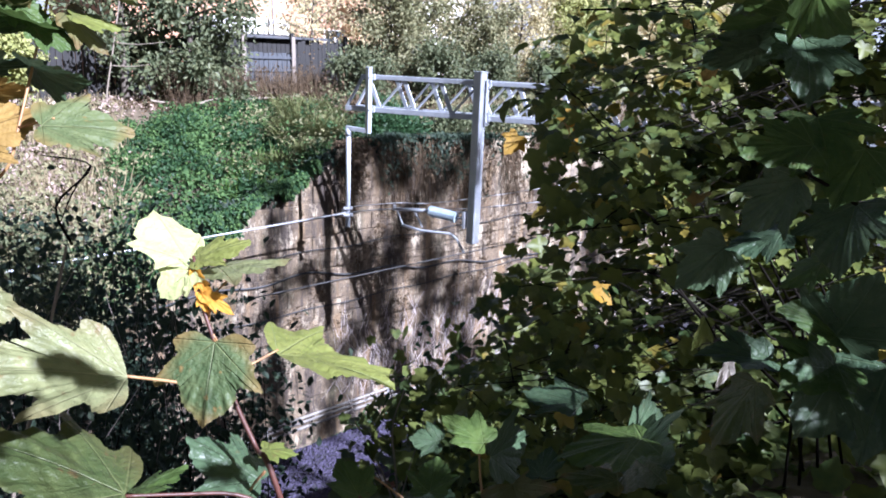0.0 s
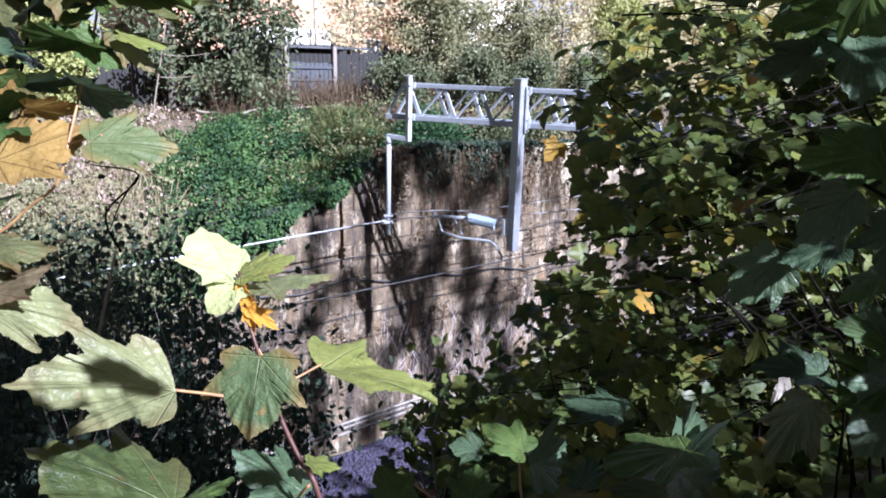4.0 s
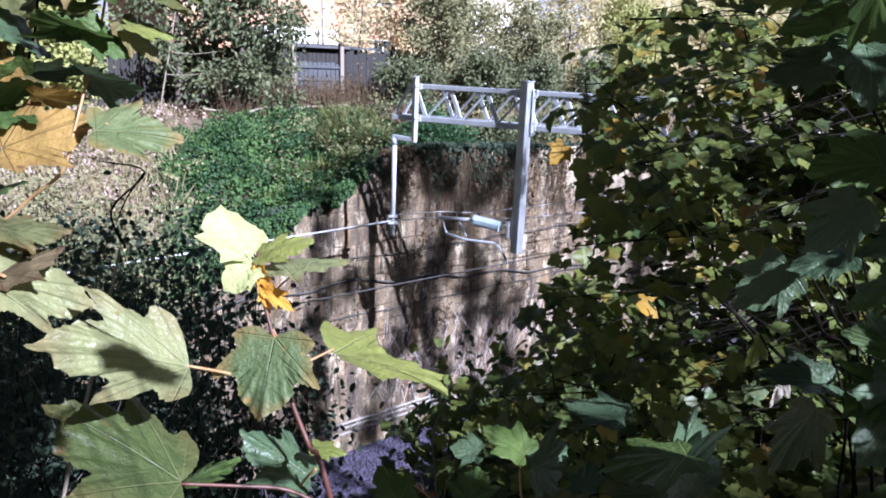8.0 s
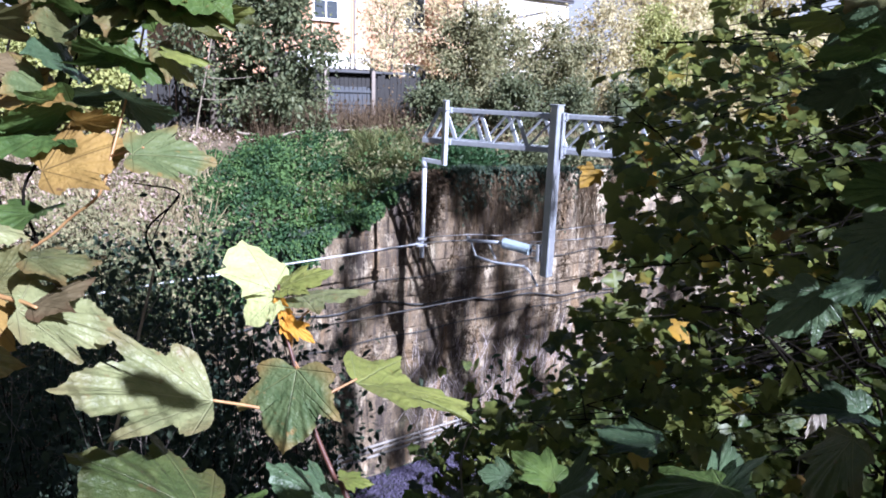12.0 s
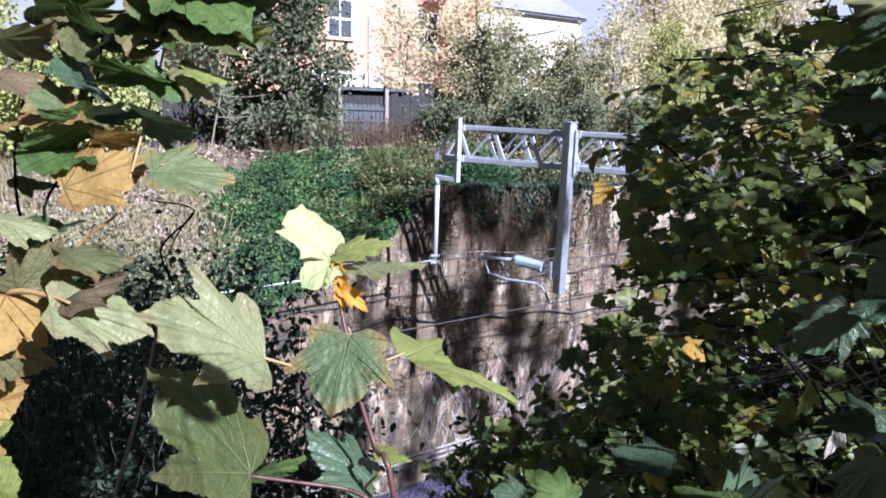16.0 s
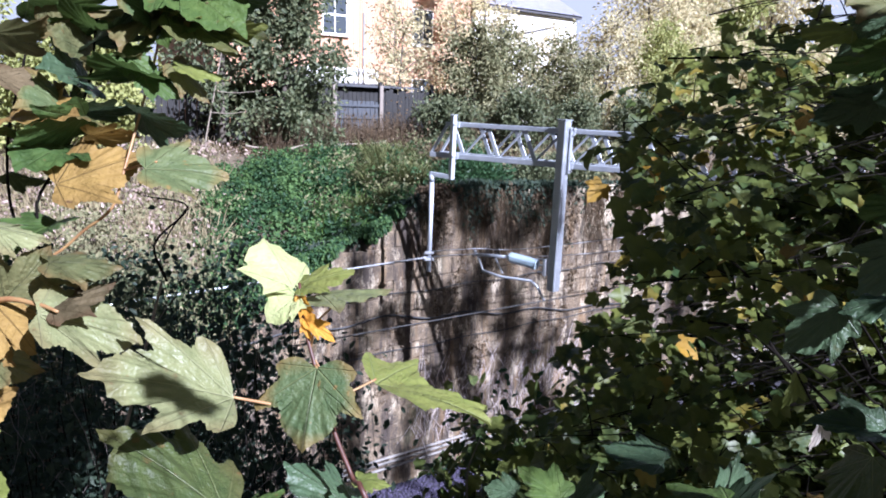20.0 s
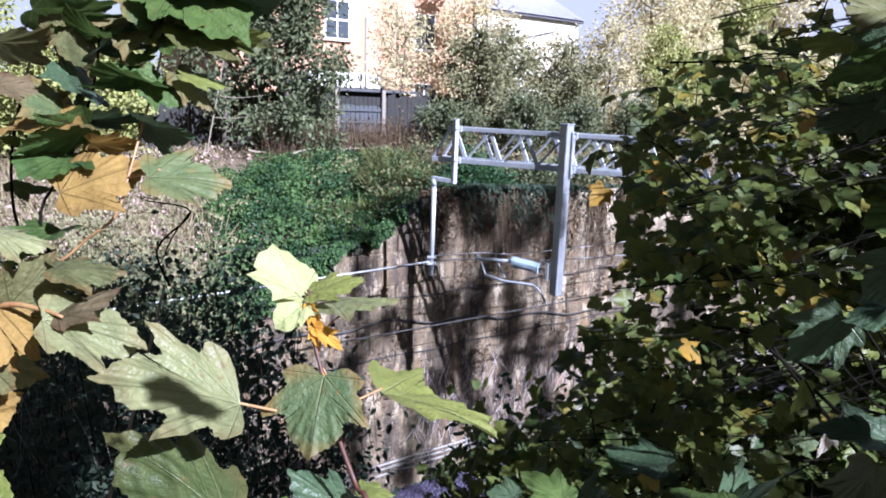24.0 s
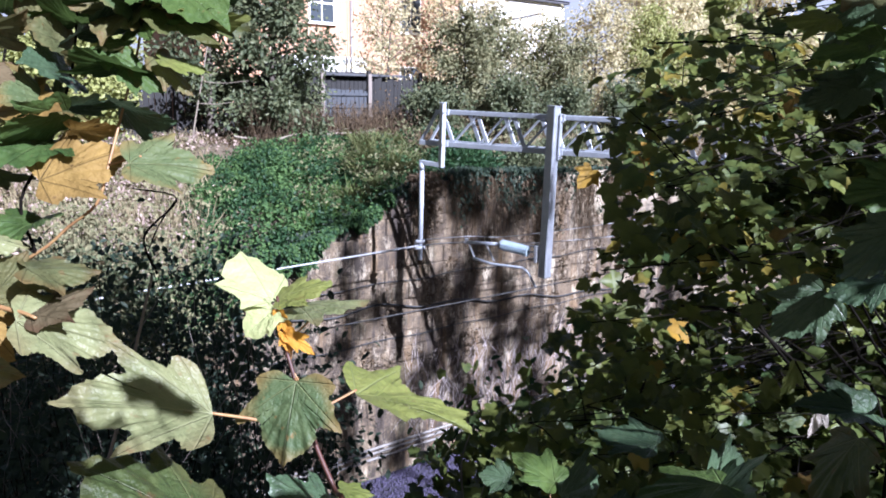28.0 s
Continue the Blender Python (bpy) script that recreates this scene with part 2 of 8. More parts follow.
ivy_foliage = leaf_material("ivy_foliage", (0.018, 0.055, 0.024), (0.115, 0.205, 0.05), (0, 0, 0), veins=False, per="island", spot=0.0, gloss=0.75)
dusty_foliage = leaf_material("dusty_foliage", (0.07, 0.09, 0.035), (0.30, 0.28, 0.14), (0, 0, 0), veins=False, per="island", spot=0.0, thin=0.25, gloss=0.8)
olive_foliage = leaf_material("olive_foliage", (0.07, 0.095, 0.04), (0.29, 0.28, 0.13), (0, 0, 0), veins=False, per="island", spot=0.0, thin=0.3)
dark_foliage = leaf_material("dark_foliage", (0.03, 0.055, 0.026), (0.17, 0.19, 0.085), (0, 0, 0), veins=False, per="island", spot=0.0)
autumn_foliage = leaf_material("autumn_foliage", (0.27, 0.27, 0.11), (0.66, 0.60, 0.34), (0, 0, 0), veins=False, per="island", spot=0.0, thin=0.4)
lime_foliage = leaf_material("lime_foliage", (0.16, 0.20, 0.05), (0.40, 0.42, 0.14), (0, 0, 0), veins=False, per="island", spot=0.0, thin=0.4)
brown_foliage = leaf_material("brown_foliage", (0.04, 0.032, 0.018), (0.14, 0.10, 0.05), (0, 0, 0), veins=False, per="island", spot=0.0, thin=0.2, gloss=0.8)
pale_litter = leaf_material("pale_litter", (0.20, 0.15, 0.10), (0.55, 0.46, 0.36), (0, 0, 0), veins=False, per="island", spot=0.0, thin=0.2, gloss=0.8)
pale_straw = leaf_material("pale_straw", (0.34, 0.31, 0.26), (0.58, 0.54, 0.47), (0, 0, 0), veins=False, per="island", spot=0.0, thin=0.1, gloss=0.8)
grey_straw = leaf_material("grey_straw", (0.10, 0.09, 0.07), (0.26, 0.24, 0.19), (0, 0, 0), veins=False, per="island", spot=0.0, thin=0.1, gloss=0.8)
dry_grass = leaf_material("dry_grass", (0.17, 0.145, 0.07), (0.36, 0.32, 0.17), (0, 0, 0), veins=False, per="island", spot=0.0, thin=0.3, gloss=0.8)
tussock_grass = leaf_material("tussock_grass", (0.05, 0.08, 0.022), (0.19, 0.20, 0.07), (0, 0, 0), veins=False, per="island", spot=0.0, thin=0.3, gloss=0.7)
green_grass = leaf_material("green_grass", (0.07, 0.17, 0.03), (0.20, 0.32, 0.06), (0, 0, 0), veins=False, per="island", spot=0.0, thin=0.35)
red_stem = two_tone("red_stem", (0.085, 0.03, 0.02), (0.045, 0.018, 0.013), 60, 0.5, 0.2, 0.001)
pale_stem = two_tone("pale_stem", (0.30, 0.20, 0.08), (0.24, 0.11, 0.05), 60, 0.5, 0.2, 0.001)
# almost black: the shade on stems and twigs is put into the colour
shaded_stem = two_tone("shaded_stem", (0.005, 0.004, 0.003), (0.012, 0.010, 0.008), 40, 0.95, 0.4, 0.002)
shaded_stem.node_tree.nodes["Principled BSDF"].inputs["Specular IOR Level"].default_value = 0.08
bark = two_tone("bark", (0.05, 0.042, 0.034), (0.12, 0.10, 0.08), 14, 0.9, 0.7, 0.01, stretch=(1, 1, 0.3))
dead_wood = two_tone("dead_wood", (0.28, 0.24, 0.19), (0.17, 0.14, 0.11), 30, 0.85, 0.4, 0.002)
stone = stone_material()
mortar = two_tone("sooty_mortar", (0.10, 0.08, 0.065), (0.20, 0.16, 0.12), 4, 0.95, 0.6, 0.01)
soil = two_tone("soil", (0.055, 0.042, 0.03), (0.14, 0.11, 0.07), 1.2, 0.95, 0.8, 0.03)
ballast_bed_mat = two_tone("ballast_bed", (0.02, 0.019, 0.028), (0.045, 0.042, 0.06), 6, 0.95, 0.8, 0.02, fine=60)
loose_stone = leaf_material("loose_stone", (0.02, 0.018, 0.03), (0.085, 0.078, 0.118), (0, 0, 0), veins=False, per="island", spot=0.0, thin=0.0, gloss=0.85)
galvanised = two_tone("galvanised_steel", (0.50, 0.53, 0.58), (0.36, 0.385, 0.43), 5, 0.5, 0.1, 0.002, metal=0.35)
weathered_steel = two_tone("weathered_steel", (0.50, 0.52, 0.55), (0.30, 0.30, 0.32), 8, 0.5, 0.1, 0.002, metal=0.5)
porcelain = two_tone("grey_porcelain", (0.46, 0.54, 0.60), (0.36, 0.44, 0.50), 8, 0.25, 0.05, 0.001)
rust = two_tone("rusty_rail", (0.14, 0.07, 0.04), (0.24, 0.13, 0.08), 10, 0.8, 0.4, 0.003)
rail_top = two_tone("worn_rail_top", (0.55, 0.55, 0.56), (0.42, 0.41, 0.40), 10, 0.3, 0.1, 0.001, metal=0.8)
concrete = two_tone("concrete", (0.36, 0.34, 0.31), (0.24, 0.22, 0.20), 4, 0.9, 0.4, 0.006)
cable_black = two_tone("cable_black", (0.02, 0.02, 0.022), (0.05, 0.05, 0.05), 10, 0.6, 0.1, 0.001)
pipe_grey = two_tone("pipe_grey", (0.24, 0.225, 0.21), (0.14, 0.13, 0.12), 5, 0.6, 0.3, 0.003)
# very dark wood: the trees' shade on the fence is put into the colour
shaded_fence_wood = two_tone("shaded_fence_wood", (0.010, 0.010, 0.011), (0.026, 0.025, 0.024), 5, 0.85, 0.5, 0.004, stretch=(4, 4, 0.4))
post_wood = two_tone("post_wood", (0.16, 0.14, 0.12), (0.26, 0.22, 0.19), 8, 0.85, 0.4, 0.004, stretch=(4, 4, 0.4))
blue_wood = two_tone("blue_grey_wood", (0.035, 0.04, 0.048), (0.07, 0.077, 0.088), 5, 0.8, 0.4, 0.004, stretch=(4, 4, 0.4))
roof_felt = two_tone("roof_felt", (0.05, 0.055, 0.06), (0.09, 0.09, 0.10), 4, 0.9, 0.4, 0.004)
white_paint = two_tone("white_paint", (0.80, 0.79, 0.77), (0.72, 0.70, 0.67), 2, 0.6, 0.1, 0.002)
white_render = two_tone("white_render", (0.78, 0.77, 0.75), (0.68, 0.66, 0.63), 0.9, 0.85, 0.2, 0.004)
slate = two_tone("slate", (0.16, 0.16, 0.20), (0.24, 0.24, 0.29), 3, 0.6, 0.3, 0.006)
house_brick = brick_material("house_brick", (0.36, 0.16, 0.08), (0.46, 0.25, 0.14), (0.42, 0.36, 0.30))
pipe_dark = two_tone("dark_pipe", (0.06, 0.06, 0.07), (0.10, 0.10, 0.11), 6, 0.5, 0.1, 0.001)


def glass_material():
    n = Nodes("window_glass")
    n.bsdf.inputs["IOR"].default_value = 1.5
    return n.finish((0.05, 0.06, 0.07), 0.06)


glass = glass_material()

# ---- shapes ----


def part(name, bm, material, parent=None, label="", smooth=False):
    """Links a bmesh, or mesh data, as one object under a thing."""
    if isinstance(bm, bmesh.types.BMesh):
        me = bpy.data.meshes.new(name)
        bmesh.ops.recalc_face_normals(bm, faces=bm.faces)
        bm.to_mesh(me)
        bm.free()
    else:
        me = bm
    if material and not me.materials:
        me.materials.append(material)
    if smooth:
        me.polygons.foreach_set("use_smooth", [True] * len(me.polygons))
    ob = new(name, me)
    if parent is not None:
        ob.parent = parent
    if label:
        ob["label"] = label
    return ob


def thing(name, at, label, category, group="", kind=""):
    ob = new(name)
    ob.location = at
    return tagged(ob, label, category, group, kind)


def add_box(bm, size, m, bevel=0.0):
    made = bmesh.ops.create_cube(bm, size=1.0, matrix=m @ Matrix.Diagonal((*size, 1)))["verts"]
    if bevel:
        edges = {e for v in made for e in v.link_edges}
        bmesh.ops.bevel(bm, geom=list(edges), offset=bevel, segments=1, affect="EDGES", profile=0.5)
    return bm


def box(size, m=Matrix(), bevel=0.0):
    return add_box(bmesh.new(), size, m, bevel)


def frame_along(a, b, up=(0, 0, 1)):
    """A pose at the middle of a-b with its x axis along it."""
    a, b = Vector(a), Vector(b)
    x = (b - a).normalized()
    z = Vector(up) - x * x.dot(Vector(up))
    if z.length < 1e-4:
        z = Vector((0, 1, 0)) - x * x.y
    z.normalize()
    y = z.cross(x)
    m = Matrix((x, y, z)).transposed().to_4x4()
    m.translation = (a + b) / 2
    return m, (b - a).length


def add_beam(bm, a, b, w, h, up=(0, 0, 1), bevel=0.0):
    m, length = frame_along(a, b, up)
    return add_box(bm, (length, w, h), m, bevel)


def tube_mesh(points, r0, r1, sides=6, bm=None):
    """A tapered tube along points, with closed ends."""
    bm = bm or bmesh.new()
    pts = [Vector(p) for p in points]
    rings = []
    side = Vector((0.31, 0.67, 0.21))
    for i, p in enumerate(pts):
        d = (pts[min(i + 1, len(pts) - 1)] - pts[max(i - 1, 0)]).normalized()
        u = (side - d * side.dot(d)).normalized()
        v = d.cross(u)
        r = r0 + (r1 - r0) * i / max(1, len(pts) - 1)
        rings.append([bm.verts.new(p + (u * math.cos(k * math.tau / sides) + v * math.sin(k * math.tau / sides)) * r) for k in range(sides)])
    for a, b in zip(rings, rings[1:]):
        for k in range(sides):
            bm.faces.new((a[k], a[(k + 1) % sides], b[(k + 1) % sides], b[k]))
    bm.faces.new(rings[0][::-1])
    bm.faces.new(rings[-1])
    return bm


def smooth_points(points, steps=4):
    """Catmull-Rom through the points."""
    p = [Vector(q) for q in points]
    p = [p[0] * 2 - p[1], *p, p[-1] * 2 - p[-2]]
    made = []
    for a, b, c, d in zip(p, p[1:], p[2:], p[3:]):
        for k in range(steps):
            t = k / steps
            made.append(0.5 * ((2 * b) + (c - a) * t + (2 * a - 5 * b + 4 * c - d) * t * t + (3 * b - a - 3 * c + d) * t ** 3))
    return [*made, p[-2]]


# half outline of a sycamore leaf of length 1, base at the origin, tip along y
HALF = ((0.0, 0.0), (0.10, -0.06), (0.22, -0.11), (0.36, -0.09), (0.48, 0.0), (0.44, 0.10), (0.42, 0.17), (0.49, 0.26), (0.56, 0.37),
        (0.66, 0.55), (0.55, 0.54), (0.46, 0.53), (0.37, 0.52), (0.34, 0.56), (0.345, 0.65), (0.31, 0.74), (0.23, 0.83), (0.11, 0.92), (0.0, 1.05))


def rounded(outline, share):
    """The same leaf with shallower bays and blunter lobes."""
    out = []
    for x, y in outline:
        r = math.hypot(x, y - 0.42)
        f = 1.0 if y == 0 else 1 - share + share * 0.5 / r
        out.append((x * f, 0.42 + (y - 0.42) * f))
    return tuple(out)


ROUND = rounded(HALF, 0.6)


def leaf_outline(rng, teeth, outline=HALF):
    """The closed outline: a smooth half with saw teeth that point to the tip, and its uneven mirror."""
    half = []
    stretch = rng.uniform(0.94, 1.06)
    for i, (x, y) in enumerate(outline):
        j = 0.014 if 0 < i < len(outline) - 1 else 0.0
        half.append(Vector((x * stretch + rng.uniform(-j, j), y + rng.uniform(-j, j), 0)))

    def side(points, sign):
        if not teeth:
            return [Vector((p.x * sign, p.y, 0)) for p in points]
        pts = smooth_points(points, 4)
        made, run, step = [], rng.uniform(0, 0.05), rng.uniform(0.07, 0.09)
        for i, p in enumerate(pts):
            a, b = pts[max(0, i - 1)], pts[min(len(pts) - 1, i + 1)]
            d = (b - a).normalized()
            run += (p - a).length
            depth = 0.026 * (1.0 - run / step % 1.0) * (0 < i < len(pts) - 1) * (0.3 if p.y < 0.0 else 1.0) * rng.uniform(0.5, 1.2)
            q = p + Vector((d.y, -d.x, 0)) * depth
            made.append(Vector((q.x * sign, q.y, 0)))
        return made

    right = side(half, 1)
    left = side([Vector((p.x * rng.uniform(0.95, 1.05), p.y + rng.uniform(-0.012, 0.012) * (0 < i < len(half) - 1), 0)) for i, p in enumerate(half)], -1)
    return right + left[-2:0:-1]


def leaf_data(name, seed, rings=4, teeth=True, cup=0.12, fold=(14, 14), curl=0.15, sweep=0.0, shape=HALF):
    """Mesh data of one leaf. fold: degrees by which its halves are raised along the midrib; sweep: its lobes turn towards the tip."""
    rng = random.Random(seed)
    outline = leaf_outline(rng, teeth, shape)
    hub = Vector((0, 0.16, 0))
    phase = rng.uniform(0, 6)
    rise = [(math.cos(radians(f)), math.sin(radians(f))) for f in fold]

    def lift(p):
        r, a = math.hypot(p.x, p.y), math.atan2(abs(p.x), p.y) * (1 - sweep)
        sign = 1 if p.x >= 0 else -1
        x, y = r * math.sin(a), r * math.cos(a)
        c, up = rise[1] if sign > 0 else rise[0]
        round_a = math.atan2(p.x, p.y + 0.02)
        z = x * up - curl * max(0, y - 0.3) ** 2 - cup * x * x
        z += 0.030 * r * math.cos(round_a * 7.2) + 0.035 * r * math.sin(round_a * 3 + phase) + 0.028 * r * r * math.sin(round_a * 19 + phase * 3) + 0.02 * r * r * math.sin(round_a * 41 + phase)
        return Vector((sign * x * c, y, z))

    verts, faces = [hub], []
    n = len(outline)
    for ring in range(1, rings + 1):
        verts += [hub.lerp(p, ring / rings) for p in outline]
    for k in range(n):
        faces.append((0, 1 + k, 1 + (k + 1) % n))
    for ring in range(1, rings):
        o, i = 1 + ring * n, 1 + (ring - 1) * n
        for k in range(n):
            faces.append((i + k, o + k, o + (k + 1) % n, i + (k + 1) % n))
    me = bpy.data.meshes.new(name)
    me.from_pydata([lift(v) for v in verts], [], faces)
    uv = me.uv_layers.new(name="leaf")
    for loop in me.loops:
        uv.data[loop.index].uv = verts[loop.vertex_index][:2]
    me.polygons.foreach_set("use_smooth", [True] * len(me.polygons))
    return me


LEAF_SHAPES = [leaf_data("sycamore_leaf", 11 + k, fold=(6 + 5 * k, 24 - 3 * k), curl=0.1 + 0.06 * k, sweep=0.03 * k) for k in range(6)]
SMALL_SHAPES = [leaf_data("small_leaf", 31 + k, rings=2, teeth=False, fold=(10 + 6 * k, 30 - 4 * k), curl=0.25) for k in range(5)]
tinted = {}


def shape_in(shapes, k, material):
    """The shape k in a material: one mesh for all its uses."""
    key = (shapes[k].name, material.name)
    if key not in tinted:
        me = shapes[k].copy()
        me.materials.append(material)
        tinted[key] = me
    return tinted[key]


def leaf_pose(base, tip, normal, wide=1.0):
    y = Vector(tip) - Vector(base)
    size = y.length
    y.normalize()
    z = Vector(normal)
    z = (z - y * z.dot(y)).normalized()
    x = y.cross(z)
    m = Matrix((x, y, z)).transposed().to_4x4()
    m.translation = base
    return m, (size * wide, size, size)


def leaf(parent, base, tip, normal, wide, material, k, shapes=None, fold=None, sweep=0.0, shape=HALF):
    m, size = leaf_pose(base, tip, normal, wide)
    if fold:
        me = leaf_data("sycamore_leaf", k, 5, teeth=shape is HALF, cup=0.2, fold=fold, sweep=sweep, shape=shape)
        me.materials.append(material)
    else:
        me = shape_in(shapes or LEAF_SHAPES, k, material)
    ob = new("leaf", me)
    ob.parent = parent
    ob.location = m.translation - parent.location
    ob.rotation_mode = "QUATERNION"
    ob.rotation_quaternion = m.to_quaternion()
    ob.scale = size
    return ob


def stem(parent, name, points, r0, r1, material):
    pts = smooth_points([Vector(p) - parent.location for p in points], 4)
    return part(name, tube_mesh(pts, r0, r1, 7), material, parent, smooth=True)


# simple blades for what is joined: lists of vertices and faces
BLADES = {
    "oval": ([(0, 0, 0), (0.28, 0.35, 0.05), (0, 0.5, -0.04), (-0.28, 0.35, 0.05), (0.2, 0.75, 0.0), (-0.2, 0.75, 0.0), (0, 1, -0.1)],
             [(0, 1, 2), (0, 2, 3), (1, 4, 2), (2, 5, 3), (2, 4, 6), (2, 6, 5)]),
    "lobed": ([(0, 0, 0), (0.22, -0.08, 0.06), (0.43, 0.02, 0.05), (0.40, 0.17, 0.06), (0.50, 0.30, 0.05), (0.58, 0.50, -0.02), (0.44, 0.54, 0.03), (0.34, 0.55, 0.05), (0.28, 0.74, 0.0), (0, 1.03, -0.20), (-0.28, 0.74, 0.04), (-0.34, 0.55, 0.09), (-0.44, 0.54, 0.07), (-0.58, 0.50, 0.03), (-0.50, 0.30, 0.09), (-0.40, 0.17, 0.10), (-0.43, 0.02, 0.08), (-0.22, -0.08, 0.08), (0, 0.36, -0.06)],
              [(18, k, k + 1) for k in range(17)] + [(18, 17, 0)]),
    "grass": ([(-0.02, 0, 0), (0.02, 0, 0), (-0.016, 0.5, 0.06), (0.016, 0.5, 0.06), (0, 1, 0.28)], [(0, 1, 3, 2), (2, 3, 4)]),
    "stalk": ([(-0.011, 0, 0), (0.011, 0, 0), (0, 0, 0.016), (0.0, 1, 0.02)], [(0, 1, 3), (1, 2, 3), (2, 0, 3)]),
}


def scatter(name, blade, places, material, parent=None, label=""):
    """Many small blades in one mesh. places: rows of (point, direction of the blade, direction of its face, size)."""
    verts, faces = BLADES[blade]
    v = np.array(verts)
    p = np.array([q[0] for q in places], float)
    y = np.array([q[1] for q in places], float)
    z = np.array([q[2] for q in places], float)
    s = np.array([q[3] for q in places], float)
    y /= np.linalg.norm(y, axis=1)[:, None]
    z -= y * np.sum(z * y, axis=1)[:, None]
    z /= np.linalg.norm(z, axis=1)[:, None] + 1e-9
    x = np.cross(y, z)
    all_v = p[:, None, :] + s[:, None, None] * (v[None, :, 0, None] * x[:, None, :] + v[None, :, 1, None] * y[:, None, :] + v[None, :, 2, None] * z[:, None, :])
    if parent is not None:
        all_v = all_v - np.array(parent.location)
    n = len(v)
    all_f = [tuple(i + k * n for i in f) for k in range(len(p)) for f in faces]
    me = bpy.data.meshes.new(name)
    me.from_pydata(all_v.reshape(-1, 3).tolist(), [], all_f)
    me.uv_layers.new(name="leaf")
    ob = part(name, me, material, parent, label, smooth=blade == "lobed")
    return tagged(ob, kind="stuff")


rs = np.random.RandomState(7)


def unit(v):
    v = np.array(v, float)
    return v / (np.linalg.norm(v) + 1e-9)


# ---- the cutting: s runs along the wall, n out of it towards the tracks ----
RAKE = ((-60, 4.2), (-8, 4.3), (-2.4, 4.75), (-1.3, 5.08), (-0.3, 5.42), (1.0, 5.98), (2.2, 6.1), (5.5, 5.95), (60, 5.9))     # top of the wall along s


def wall_top(s):
    return float(np.interp(s, [a for a, b in RAKE], [b for a, b in RAKE]))


def site(s, n, z):
    return FOOT + ALONG * s + OUT * n + Vector((0, 0, z))


def site_pose(s, n, z):
    m = Matrix((ALONG, OUT * -1, Vector((0, 0, 1)))).transposed().to_4x4()
    m.translation = site(s, n, z)
    return m


PROFILE = ((-700, 6.5), (-60, 6.5), (-24, 6.5), (-12, 6.55), (-7.5, 6.58), (-5.8, 6.35), (-4.2, 5.95), (-2.6, 5.55), (-1.3, 5.2), (-0.55, 5.0), (-0.5, -0.2), (0.0, -0.2), (0.3, 0.0), (1.0, 0.0), (2.0, 0.0),
           (3.4, 0.0), (4.8, 0.0), (6.0, -0.1), (7.0, 0.9), (8.0, 2.6), (9.0, 4.2), (10.0, 5.5), (10.8, 6.1), (11.8, 6.25), (14, 6.3), (40, 6.3), (700, 6.3))


def bank_lift(s, n):
    """The bank follows the raked top of the wall and fades to level ground at the fence."""
    return (wall_top(s) - 5.25) * float(np.interp(n, (-6.0, -1.3, -0.51, -0.5), (0.0, 0.85, 1.0, 0.0)))


def ground_height(n, s=None):
    for (a, za), (b, zb) in zip(PROFILE, PROFILE[1:]):
        if a <= n <= b:
            return za + (zb - za) * (n - a) / (b - a) + (0.0 if s is None else bank_lift(s, n))
    return 6.3


def build_ground():
    bm = bmesh.new()
    ss = [-700, -120, -50, -30, -22] + [-18 + k * 0.75 for k in range(61)] + [32, 45, 70, 140, 700]
    rows = []
    for n, z in PROFILE:
        row = []
        for s in ss:
            p = site(s, n, z + bank_lift(s, n))
            if not (-0.7 < n < 5.5) and abs(n) < 30 and abs(s) < 40:
                p.z += 0.22 * noise.noise((p.x * 0.7, p.y * 0.7, 1.0)) * (1.0 if n < 0 else 0.8)
            row.append(bm.verts.new(p))
        rows.append(row)
    for a, b in zip(rows, rows[1:]):
        for k in range(len(ss) - 1):
            bm.faces.new((a[k], a[k + 1], b[k + 1], b[k]))
    ob = part("ground", bm, soil, smooth=False)
    tagged(ob, "bare brown soil of a railway cutting and its banks", "ground", kind="structure")


def build_backdrop():
    """A glowing sheet, added for the washed-out white sky low over the far gardens."""
    n = Nodes("sky_glow")
    glow = n.add("ShaderNodeEmission")
    glow.inputs[0].default_value, glow.inputs[1].default_value = (0.96, 0.97, 1.0, 1), 0.25
    n.link(glow.outputs[0], n.out.inputs[0])
    bm = bmesh.new()
    rows = [[bm.verts.new((620 * math.sin(radians(a)), 620 * math.cos(radians(a)), z)) for a in range(-75, 80, 5)] for z in (0, 120, 260)]
    for a, b in zip(rows, rows[1:]):
        for k in range(len(a) - 1):
            bm.faces.new((a[k], a[k + 1], b[k + 1], b[k]))
    tagged(part("backdrop", bm, n.mat), "glowing sheet added for the washed-out sky low over the houses", "sky", kind="structure")


